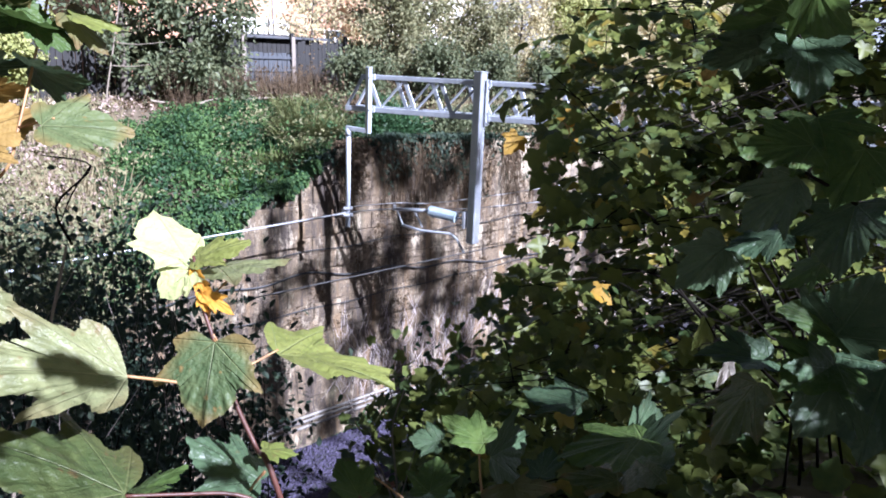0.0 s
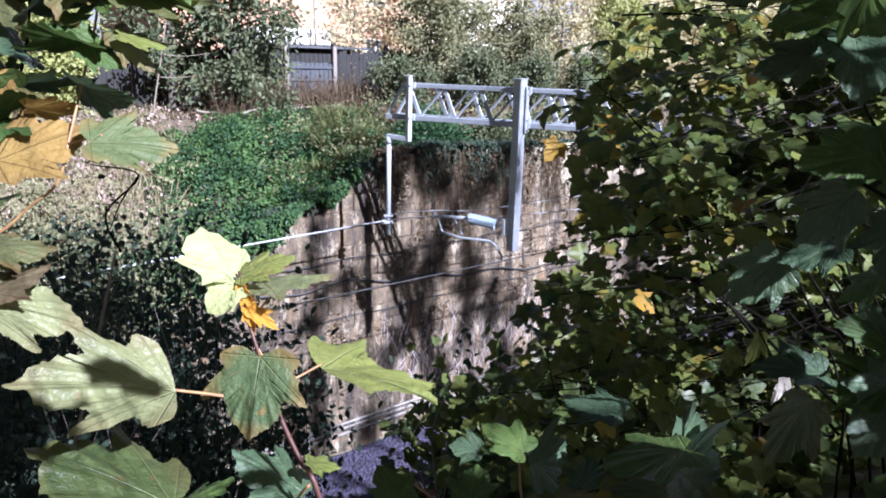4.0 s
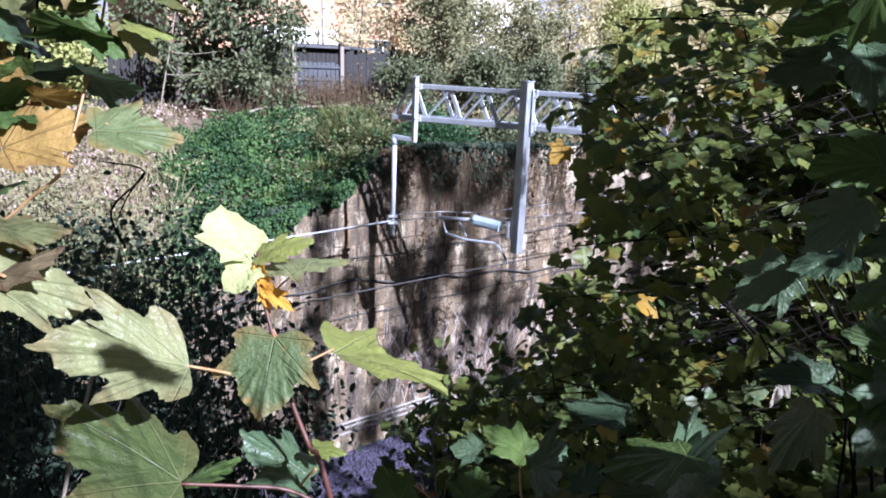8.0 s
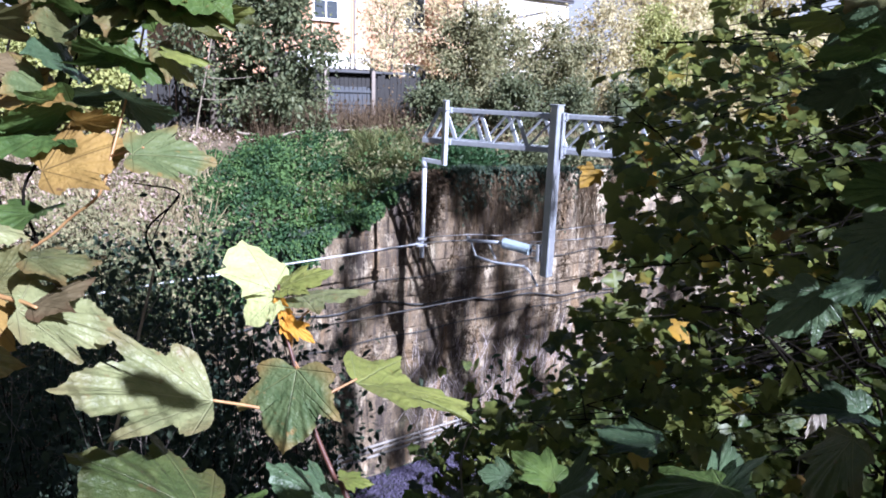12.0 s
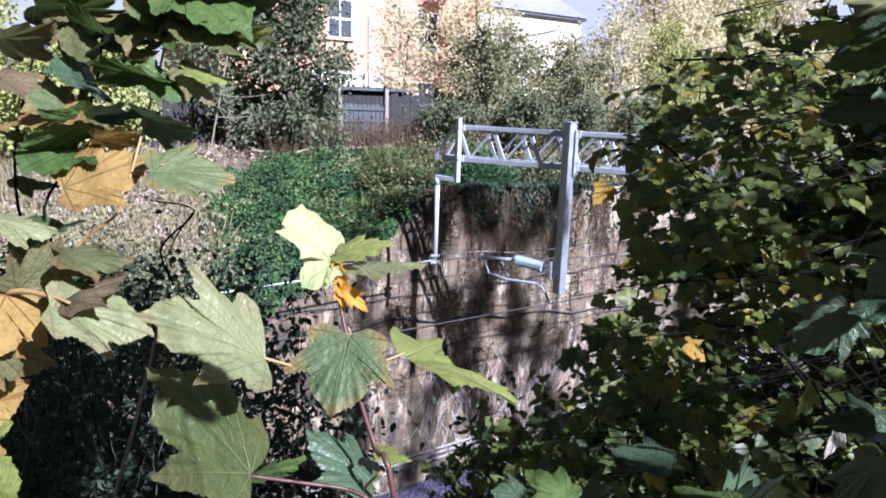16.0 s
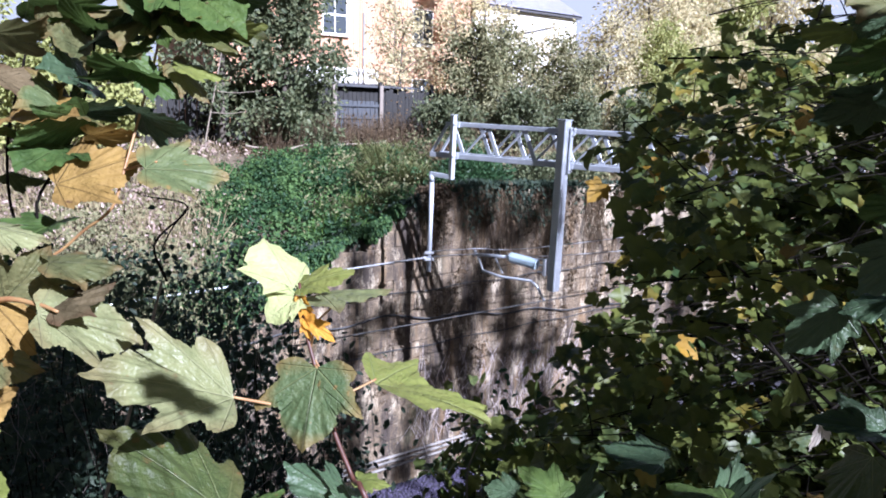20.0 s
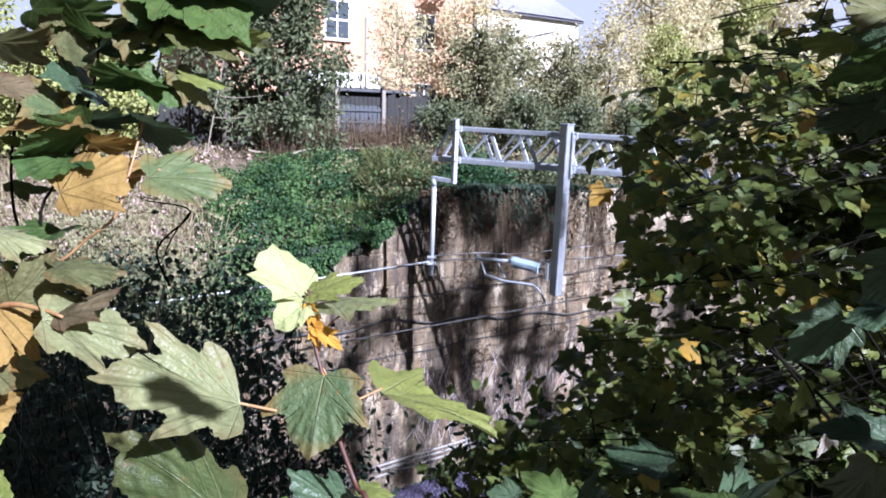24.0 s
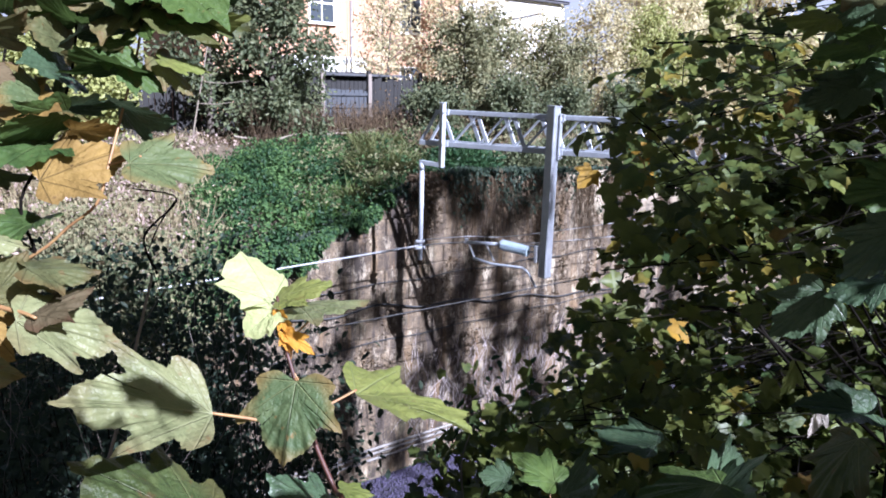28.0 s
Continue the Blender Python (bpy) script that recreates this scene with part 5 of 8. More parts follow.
def build_near_tree():
    """A broad young sycamore: limbs fan out from a trunk on the near slope, with leaves in level layers."""
    rng = np.random.RandomState(21)
    base = Vector((3.5, 4.3, 3.6))
    t = thing("sycamore_tree", base, "dense dark sycamore with green and yellowing leaves", "tree")
    o = np.array(base)
    part("trunk", tube_mesh(smooth_points([Vector((0, 0, -1.2)), Vector((0.02, 0, 1.5)), Vector((-0.06, -0.1, 3.6)), Vector((0.05, -0.15, 5.6)), Vector((0.0, -0.1, 8.0))], 4), 0.11, 0.03, 9), bark, t, smooth=True)
    spots, twigs = [], bmesh.new()

    def edge_at(p):
        return float(np.interp(7.7 + (p[2] - 7.7) * 3.8 / p[1], CROWN_Z, CROWN_X)) * p[1] / 3.8

    for k in range(120):
        h = rng.uniform(1.5, 6.0)
        p0 = o + np.array([0, -0.05, h])
        y_end = rng.uniform(2.2, 4.9)
        z_end = 7.7 + (3.6 + h + rng.uniform(-0.6, 0.3) - 7.7) * y_end / 3.8
        end = np.array([0.0, y_end, z_end])
        end[0] = edge_at(end) + (rng.rand() ** 1.9) * 0.52 * y_end
        mid = p0 + (end - p0) * 0.5 + np.array([rng.normal(0, 0.08), rng.normal(0, 0.08), 0.14])
        part("limb", tube_mesh(smooth_points([Vector(p0 - o), Vector(mid - o), Vector(end - o)], 4), 0.0045, 0.002, 5), shaded_stem, t, smooth=True)
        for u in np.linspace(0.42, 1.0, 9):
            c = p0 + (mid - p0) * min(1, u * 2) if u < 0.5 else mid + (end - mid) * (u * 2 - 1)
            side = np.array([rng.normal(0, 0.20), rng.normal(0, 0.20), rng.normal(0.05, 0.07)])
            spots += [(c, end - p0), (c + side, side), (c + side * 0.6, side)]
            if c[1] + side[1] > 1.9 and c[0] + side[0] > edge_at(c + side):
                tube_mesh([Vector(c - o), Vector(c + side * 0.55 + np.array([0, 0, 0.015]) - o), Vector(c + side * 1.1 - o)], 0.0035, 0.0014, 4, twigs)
    tagged(part("fine_branching", twigs, shaded_stem, t), kind="stuff")
    near, joined, golden = [], [], []
    rays = [(np.array(at), half) for at, half in SUNLIT if at[1] > 2.5]
    for k in range(29000):
        c, d = spots[rng.randint(len(spots))]
        p = c + rng.normal(0, 1, 3) * np.array([0.13, 0.13, 0.07])
        if p[1] < 1.9:
            continue
        level = 7.7 + (p[2] - 7.7) * 3.8 / p[1]
        edge = edge_at(p)
        if p[0] < edge + 0.03 + 0.22 * noise.noise((p[2] * 3.0, p[1] * 2.0, 5.0)):
            continue
        if level > 8.02 and rng.rand() < 0.7:
            continue
        if p[0] > 0.70 * p[1] and rng.rand() < 0.8:
            continue
        if p[0] > edge + 0.75 and rng.rand() < 0.12:
            continue
        gap = noise.noise((p[0] * 3.4, p[1] * 1.2, p[2] * 4.8))
        if gap > (0.10 if level > 7.6 or p[0] < edge + 0.45 else 0.22) and rng.rand() < 0.85:
            continue
        if p[1] < 2.9 and 0.49 < p[0] / p[1] < 0.63 and 0.21 < (7.7 - p[2]) / p[1] < 0.36 and rng.rand() < 0.9:
            continue
        shut = False
        for at, half in rays:
            v = p - at
            along = v @ np.array(TO_SUN)
            shut |= along > 0.25 and np.linalg.norm(v - along * np.array(TO_SUN)) < half
        if shut and rng.rand() < 0.95:
            continue
        y = unit(d) * np.array([0.8, 0.8, 0.2]) + rng.normal(0, 0.5, 3) * np.array([1, 1, 0.45]) + np.array([0, -0.22, -0.38])
        z = np.array([0.05, -0.42, 0.9]) + rng.normal(0, 0.28, 3)
        size = rng.uniform(0.042, 0.105) * (0.75 if p[1] < 2.8 else 1.0)
        row = (p, y, z, size)
        if len(near) < 290 and p[1] < 3.1 and p[0] < 0.62 * p[1]:
            near.append(row)
        else:
            (golden if rng.rand() < (0.10 if p[0] < edge + 0.35 else 0.045) else joined).append(row)
    for k, (p, y, z, size) in enumerate(near):
        mat = tree_leaf if rng.rand() < 0.9 else (yellow_leaf if rng.rand() < 0.5 else bright_leaf)
        leaf(t, Vector(p), Vector(p + unit(y) * size), z, 1.1, mat, k % 5, SMALL_SHAPES)
    for p, q in (((0.52, 3.25, 7.40), (0.46, 3.2, 7.33)), ((0.73, 3.1, 7.50), (0.66, 3.1, 7.42)), ((0.70, 3.1, 7.44), (0.78, 3.05, 7.40)), ((0.80, 2.9, 6.80), (0.88, 2.85, 6.76))):
        leaf(t, Vector(p), Vector(q), (0.2, -0.8, 0.6), 1.1, golden_leaf, 1, SMALL_SHAPES)
    scatter("foliage", "lobed", [(tuple(p), y, z, s) for p, y, z, s in joined], tree_foliage, t)
    scatter("yellow_foliage", "lobed", [(tuple(p), y, z, s) for p, y, z, s in golden], golden_foliage, t, "yellowing backlit leaves")


def bush(name, label, boxes, count, blade, sizes, material, stems, seed, base, parts=0):
    """Loose undergrowth: arching stems from the ground and leaves around them."""
    rng = np.random.RandomState(seed)
    t = thing(name, base, label, "undergrowth")
    o = np.array(base)
    spots = []
    (x0, x1), (y0, y1), (z0, z1) = boxes
    for k in range(stems):
        x, y = rng.uniform(x0, x1), rng.uniform(y0, y1)
        n = (Vector((x, y, 0)) - FOOT).dot(OUT)
        g = ground_height(n) - 0.1
        a = np.array([x + rng.normal(0, 0.15), y + 0.15, min(g, z1 - 0.3)])
        e = np.array([x + rng.normal(0, 0.3), y + rng.normal(0, 0.25), rng.uniform(z0 + (z1 - z0) * 0.35, z1)])
        m = (a + e) / 2 + np.array([rng.normal(0, 0.12), rng.normal(0, 0.12), 0.12])
        part("stem", tube_mesh(smooth_points([Vector(a - o), Vector(m - o), Vector(e - o)], 4), 0.008, 0.002, 5), shaded_stem, t, smooth=True)
        for u in np.linspace(0.15, 1.0, 10):
            c = a + (m - a) * u * 2 if u < 0.5 else m + (e - m) * (u * 2 - 1)
            if c[2] > z0 - 0.2:
                spots.append(c)
    rows = []
    for k in range(count):
        c = spots[rng.randint(len(spots))]
        p = c + rng.normal(0, 1, 3) * np.array([0.15, 0.15, 0.10])
        y = rng.normal(0, 0.7, 3) + np.array([0, -0.3, -0.2])
        z = np.array([0.05, -0.35, 0.9]) + rng.normal(0, 0.45, 3)
        rows.append((tuple(p), y, z, rng.uniform(*sizes)))
    for k, (p, y, z, size) in enumerate(rows[:parts]):
        leaf(t, Vector(p), Vector(np.array(p) + unit(y) * size), z, 1.1, tree_leaf if rng.rand() < 0.8 else shade_toned_leaf, k % 5, SMALL_SHAPES)
    scatter("foliage", blade, rows[parts:], material, t)
    return t


def build_undergrowth():
    bush("undergrowth", "low tangle of dark sycamore seedlings on the near slope", ((0.35, 2.6), (3.0, 4.8), (4.9, 6.15)), 4600, "lobed", (0.05, 0.12), tree_foliage, 70, 31, Vector((0.9, 3.6, 4.6)), 170)
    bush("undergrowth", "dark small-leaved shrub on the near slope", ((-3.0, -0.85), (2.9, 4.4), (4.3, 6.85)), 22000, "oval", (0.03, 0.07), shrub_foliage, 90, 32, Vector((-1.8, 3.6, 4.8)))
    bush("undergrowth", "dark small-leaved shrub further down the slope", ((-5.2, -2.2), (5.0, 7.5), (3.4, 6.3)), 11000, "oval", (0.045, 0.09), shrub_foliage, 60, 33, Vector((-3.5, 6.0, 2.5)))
    bush("undergrowth", "dusty grey-green scrub before the wall", ((-6.6, -3.7), (8.8, 11.5), (4.0, 6.3)), 7500, "oval", (0.04, 0.09), dusty_foliage, 60, 34, Vector((-5.0, 9.8, 1.5)))
    bush("undergrowth", "broad-leaved seedlings on the near slope", ((0.7, 2.6), (1.9, 3.2), (5.5, 6.25)), 1500, "lobed", (0.06, 0.13), tree_foliage, 36, 36, Vector((1.6, 2.6, 5.4)), 40)
    bush("undergrowth", "dark fine-leaved saplings before the stone wall", ((0.1, 1.5), (4.8, 6.0), (4.1, 5.6)), 3000, "oval", (0.05, 0.11), deep_foliage, 40, 37, Vector((0.5, 5.4, 3.4)))
    bush("undergrowth", "dark broad-leaved seedlings before the foot of the wall", ((0.15, 0.95), (3.8, 4.8), (5.15, 5.8)), 650, "lobed", (0.06, 0.13), tree_foliage, 26, 38, Vector((0.4, 4.3, 4.6)), 30)
    bush("undergrowth", "grey-green scrub standing before the tube", ((-5.3, -3.2), (6.6, 8.2), (5.0, 5.95)), 4500, "oval", (0.04, 0.085), dark_foliage, 40, 39, Vector((-4.2, 7.4, 3.0)))
    bush("undergrowth", "low leafy growth on the slope", ((0.5, 3.6), (5.0, 7.2), (3.0, 4.6)), 6000, "lobed", (0.06, 0.13), tree_foliage, 70, 35, Vector((0.5, 5.6, 3.0)), 60)


def build_sticks():
    rng = np.random.RandomState(55)
    places = []
    for k in range(240):
        p = (rng.uniform(-2.9, -0.4), rng.uniform(2.6, 3.6), rng.uniform(5.0, 6.5))
        places.append((p, np.array([rng.normal(0, 0.45), rng.normal(0, 0.3), 1.0]), rng.normal(0, 1, 3), rng.uniform(0.25, 0.7)))
    BLADES["twig"] = ([(-0.003, 0, 0), (0.003, 0, 0), (0, 0, 0.005), (0.04, 0.5, 0.0), (0.046, 0.5, 0.0), (0, 1, 0.0)], [(0, 1, 4, 3), (1, 2, 4), (2, 0, 3), (3, 4, 5)])
    tagged(scatter("dry_twigs", "twig", places, grey_straw), "thin dry grey twigs standing in the dark shrub", "dead plants")

    def stick(points, r, label, material=dead_wood):
        tagged(part("dead_stem", tube_mesh(smooth_points(points, 5), r, r * 0.5, 6), material, smooth=True), label, "dead stem", "dead stems")

    stick([(-1.30, 2.1, 5.2), (-1.22, 2.1, 6.2), (-1.07, 2.1, 6.75), (-0.96, 2.12, 7.16)], 0.008, "pale bare dead stem standing in the shrub")
    stick([(-0.934, 2.100, 7.170), (-0.967, 2.100, 7.284), (-0.862, 2.100, 7.398), (-0.993, 2.100, 7.427)], 0.004, "thin black forked twig over the shrub", shaded_stem)
    stick([(-0.862, 2.100, 7.398), (-0.927, 2.120, 7.319), (-0.959, 2.100, 7.238)], 0.003, "thin black forked twig over the shrub", shaded_stem)
    stick([(-6.706, 17.500, 6.595), (-6.657, 17.500, 6.960), (-6.422, 17.500, 8.013), (-6.189, 17.500, 9.133), (-6.084, 17.500, 9.860)], 0.022, "tall grey bare stem by the fence")
    stick([(-6.399, 17.500, 7.976), (-5.905, 17.500, 7.951), (-5.316, 17.500, 8.017)], 0.012, "thin grey bare twig by the fence")
    stick([(-6.572, 17.500, 7.477), (-6.062, 17.500, 7.465), (-5.665, 17.500, 7.527)], 0.012, "thin grey bare twig by the fence")
    stick([(0.02, 3.0, 5.5), (0.0, 3.0, 5.85), (-0.02, 3.0, 6.12), (0.03, 3.0, 6.3)], 0.006, "thin pale dry stalk on the slope")
    stick([(-0.05, 3.0, 5.4), (0.03, 3.0, 5.8), (0.12, 3.0, 6.15)], 0.005, "thin pale dry stalk on the slope")
    stick([(0.05, 2.9, 5.6), (-0.06, 2.9, 5.95), (-0.10, 2.9, 6.02)], 0.005, "thin pale dry stalk on the slope")


def open_to_sun(places, spots=SUNLIT):
    """Drops the leaves that would stand in the gaps."""
    p, size = np.array([q[0] for q in places], float), np.array([q[3] for q in places])
    keep = np.ones(len(p), bool)
    for at, half in spots:
        v = p - np.array(at)
        along = v @ np.array(TO_SUN)
        keep &= ~((along > 0.3) & (np.linalg.norm(v - along[:, None] * np.array(TO_SUN), axis=1) < half + 0.8 * size))
    return [q for q, k in zip(places, keep) if k]


def shade_tree(base, fork, clumps, leaves, size, seed, label, flat=0.8, limb=0.04):
    """An unseen tree of the near bank, added for shade: limbs run from its fork to leaf clumps, given as (centre,
    spread).
    """
    rng = np.random.RandomState(seed)
    t = thing("sycamore_tree", base, label, "tree", "trees on the near bank")
    o, fork = np.array(base), np.array(fork)
    part("trunk", tube_mesh(smooth_points([Vector((0, 0, -0.3)), Vector((fork - o) * 0.5), Vector(fork - o)], 5), 0.16, 0.08, 9), bark, t, smooth=True)
    places = []
    for c, r in clumps:
        c, r = np.array(c), np.array(r)
        part("limb", tube_mesh(smooth_points([Vector(fork - o), Vector((fork * 0.45 + c * 0.55) - o + np.array([0, 0, 0.1])), Vector(c - o)], 4), limb, min(limb, 0.008), 5), bark, t)
        for k in range(leaves):
            p = c + np.clip(rng.normal(0, 0.5, 3), -1, 1) * r
            places.append((tuple(p), rng.normal(0, 1, 3), np.array([0, 0, flat]) + rng.normal(0, 0.6, 3), size * rng.uniform(0.7, 1.3)))
    scatter("crown", "lobed", open_to_sun(places), tree_foliage, t)


def build_shade_trees():
    rng = np.random.RandomState(77)
    near = "unseen sycamore added on the near bank to shade the slope"
    # unseen spreading crowns, added to shade the near slope
    clumps = [((x, -1.6 + rng.uniform(-0.3, 0.3), 10.45 + rng.uniform(-0.3, 0.6)), (0.5, 0.5, 0.6)) for x in np.arange(-0.6, 2.6, 0.5)]
    shade_tree((-2.6, -3.0, 6.3), (-2.2, -2.6, 10.3), clumps, 80, 0.18, 41, near)
    clumps = [((x, -1.6 + rng.uniform(-0.3, 0.3), 9.9 + rng.uniform(-0.3, 0.3)), (0.45, 0.5, 0.4)) for x in np.arange(3.3, 6.6, 0.8)]
    clumps += [((x, -1.9, 9.4 + rng.uniform(-0.3, 0.3)), (0.36, 0.4, 0.45)) for x in np.arange(3.2, 6.8, 0.62)]
    clumps += [((x, -1.75, 9.3 + rng.uniform(-0.2, 0.2)), (0.36, 0.4, 0.4)) for x in np.arange(3.5, 6.8, 0.6)]
    clumps += [((x, -1.6, 9.3), (0.3, 0.3, 0.35)) for x in (2.0, 3.2, 3.4)]
    shade_tree((6.9, -3.0, 6.3), (6.6, -2.6, 9.3), clumps, 36, 0.17, 45, near)
    clumps = [((x, -1.7 + rng.uniform(-0.2, 0.2), 8.3 + rng.uniform(-0.2, 0.1)), (0.42, 0.4, 0.45)) for x in np.arange(-0.4, 4.2, 0.5)]
    for k in range(6):
        p = np.array([rng.uniform(1.3, 2.6), rng.uniform(2.4, 4.4), rng.uniform(6.3, 8.0)])
        clumps.append((tuple(p + np.array(TO_SUN) * ((p[1] + 1.5) / -TO_SUN.y)), (0.5, 0.4, 0.4)))
    shade_tree((3.2, -2.8, 6.3), (3.0, -2.4, 7.8), clumps, 44, 0.17, 46, near, limb=0.02)
    # unseen boughs high over the near slope, added for shade
    clumps = [((rng.uniform(-6.5, 8.0), rng.uniform(0.4, 2.8), rng.uniform(9.6, 10.6)), (0.9, 0.8, 0.4)) for k in range(22)]
    shade_tree((-6.5, 1.5, 5.6), (-5.6, 1.6, 9.4), clumps[:11], 60, 0.24, 47, near, limb=0.014)
    shade_tree((8.2, 2.0, 4.2), (7.6, 1.8, 9.4), clumps[11:], 60, 0.24, 48, near, limb=0.014)
    clumps = []
    for x0, x1, y0, y1, z0, z1, count in ((-3.0, -0.3, 2.5, 4.4, 4.6, 6.8, 34), (-5.0, -2.4, 4.6, 7.2, 4.0, 6.2, 16), (0.6, 2.8, 2.2, 4.0, 5.0, 6.2, 7)):
        for k in range(count):
            p = np.array([rng.uniform(x0, x1), rng.uniform(y0, y1), rng.uniform(z0, z1)])
            clumps.append((tuple(p + np.array(TO_SUN) * ((10.3 + rng.uniform(-0.3, 0.6) - p[2]) / TO_SUN.z)), (0.55, 0.45, 0.3)))
    shade_tree((7.4, -2.2, 6.3), (6.4, -1.6, 9.9), clumps, 40, 0.2, 52, near, limb=0.012)
    # an unseen row of trees behind, added low over the bank for shade
    clumps = [((x + rng.uniform(-0.4, 0.4), -4.6 + rng.uniform(-0.6, 0.6), z + rng.uniform(-0.4, 0.4)), (0.9, 0.7, 0.8)) for x in np.arange(-15, 17, 1.3) for z in (7.6, 8.8, 10.0)]
    shade_tree((-9.0, -4.8, 6.3), (-8.8, -4.8, 8.0), clumps[:33], 50, 0.26, 49, "unseen leafy tree added in a row along the near bank for shade")
    shade_tree((9.0, -4.8, 6.3), (8.8, -4.8, 8.0), clumps[48:], 50, 0.26, 50, "unseen leafy tree added in a row along the near bank for shade")
    # slim upright trees further along, whose trunks and leaves break the light on the stone wall
    def over(p, y):
        return np.array(p) + np.array(TO_SUN) * ((p[1] - y) / -TO_SUN.y)

    posts = [(boom(2.55, z), 0.10) for z in (-1.9, -1.4, -1.15, -0.5, -0.2, 0.3, 0.6)] + [(boom(0.45, z), 0.10) for z in (-1.6, -0.9, 0.2, 0.5)] + [(boom(d, z), 0.08) for d in (0.9, 1.5, 1.9) for z in (0.0, 0.5)]
    for s, spread, y, seed in ((-0.85, 0.30, -2.2, 81), (0.55, 0.16, -2.9, 82), (1.15, 0.30, -2.0, 83), (2.15, 0.40, -3.1, 84), (3.3, 0.30, -2.4, 85), (4.3, 0.26, -2.0, 86), (9.6, 0.4, -2.2, 88)):
        low, top = over(site(s, 0, 0.0), y), over(site(s, 0, wall_top(s) + 0.2), y)
        base = (float(low[0]), y, 6.3)
        t = thing("sycamore_tree", base, "slim upright sycamore on the near bank with short leafy limbs", "tree", "trees on the near bank")
        o = np.array(base)
        bend = [Vector((rng.normal(0, 0.07) * (k > 0), rng.normal(0, 0.07) * (k > 0), -0.3 + (top[2] - 6.0) * k / 6)) for k in range(7)]
        part("trunk", tube_mesh(smooth_points(bend, 3), 0.14, 0.03, 8), bark, t, smooth=True)
        places = []
        count = int(5 + spread * 30)
        lit = [over(boom(d, z), y) for d in np.arange(0.0, 3.4, 0.35) for z in (-1.8, -1.2, -0.6, 0.0, 0.5)]
        for k in range(count):
            f = rng.uniform(0.0, 1.0) ** 0.8
            c = low + (top - low) * f + np.array([rng.normal(0, spread), rng.normal(0, 0.3), rng.normal(0, 0.2)])
            if min(math.hypot(c[0] - q[0], c[2] - q[2]) for q in lit) < 0.42 and rng.rand() < 0.8:
                continue
            root = o + np.array([0, 0, c[2] - 6.3 - rng.uniform(0.3, 0.8)])
            part("limb", tube_mesh([Vector(root - o), Vector((root + c) / 2 - o + np.array([0, 0, 0.12])), Vector(c - o)], 0.009, 0.004, 5), bark, t)
            r = np.array([rng.uniform(0.14, 0.30), 0.3, rng.uniform(0.25, 0.65)])
            for q in range(46):
                places.append((tuple(c + np.clip(rng.normal(0, 0.5, 3), -1, 1) * r), rng.normal(0, 1, 3), np.array([0, 0, 0.2]) + rng.normal(0, 0.6, 3), 0.16 * rng.uniform(0.7, 1.3)))
        scatter("crown", "lobed", open_to_sun(places, posts), tree_foliage, t)
    clumps = [((-1.9 + rng.uniform(-0.8, 0.5), 0.0 + rng.uniform(-0.6, 0.2), 9.4 + rng.uniform(-0.4, 0.9)), (0.5, 0.4, 0.4)) for k in range(8)]
    shade_tree((-1.55, 0.3, 6.2), (-1.6, 0.2, 8.9), clumps, 26, 0.13, 43, "slim sycamore on the near bank beside the viewpoint")
    # an unseen low bough beside the viewpoint, added for shade
    clumps = [((x, 0.30 + rng.uniform(-0.1, 0.15), 8.27 + rng.uniform(-0.06, 0.16)), (0.22, 0.18, 0.16)) for x in (-1.2, -0.94, -0.68, 0.9, 1.16)]
    shade_tree((-1.75, 0.25, 6.2), (-1.7, 0.3, 8.2), clumps, 34, 0.11, 51, "unseen leaning sapling added beside the viewpoint for shade", 0.8, 0.012)
    # unseen leaves added beside the viewpoint, whose shadows fall on the shoots
    clumps = []
    for p in ((-0.278, 0.550, 7.452), (-0.256, 0.572, 7.440), (-0.315, 0.545, 7.474), (-0.165, 0.63, 7.41), (-0.165, 0.68, 7.31), (-0.19, 0.68, 7.32)):
        clumps.append((tuple(np.array(p) + np.array(TO_SUN) * rng.uniform(0.95, 1.1)), (0.035, 0.035, 0.03)))
    for p in ((-0.50, 0.75, 7.62), (-0.42, 0.75, 7.84)):
        clumps.append((tuple(np.array(p) + np.array(TO_SUN) * rng.uniform(1.5, 1.9)), (0.09, 0.09, 0.07)))
    for p in [(x, 1.0, z) for x in (0.44, 0.54, 0.64) for z in (7.20, 7.30, 7.40, 7.48, 7.56)] * 2:
        clumps.append((tuple(np.array(p) + np.array(TO_SUN) * rng.uniform(0.75, 1.0)), (0.07, 0.07, 0.06)))
    shade_tree((1.7, -1.3, 6.3), (1.5, -1.2, 8.0), clumps, 5, 0.06, 44, "unseen thin sycamore added to cast leaf shadows on the shoots", 0.8, 0.0016)


build_ground()
build_backdrop()
build_ballast()
build_track()
build_gantry()
build_houses()
build_shed()
build_far_trees()
build_bank_plants()
build_near_tree()
build_undergrowth()
build_sticks()
build_shade_trees()
build_wall_services()


def build_fallen_branches():
    rng = np.random.RandomState(9)
    for k in range(12):
        s, n = rng.uniform(-0.5, 5.5), rng.uniform(-6.6, -5.2)
        p, a, length = bank_point(s, n) + np.array([0, 0, 0.32]), rng.uniform(-0.5, 0.5), rng.uniform(0.5, 1.5)
        d = np.array(ALONG) * math.cos(a) * length + np.array(OUT) * math.sin(a) * length + np.array([0, 0, rng.uniform(-0.1, 0.25)])
        pts = [Vector(p), Vector(p + d * 0.5 + rng.normal(0, 0.05, 3)), Vector(p + d)]
        tagged(part("fallen_branch", tube_mesh(smooth_points(pts, 4), rng.uniform(0.02, 0.045), 0.012, 6), dead_wood, smooth=True), "pale fallen branch lying on the bank", "dead branch", "fallen branches")


build_fallen_branches()

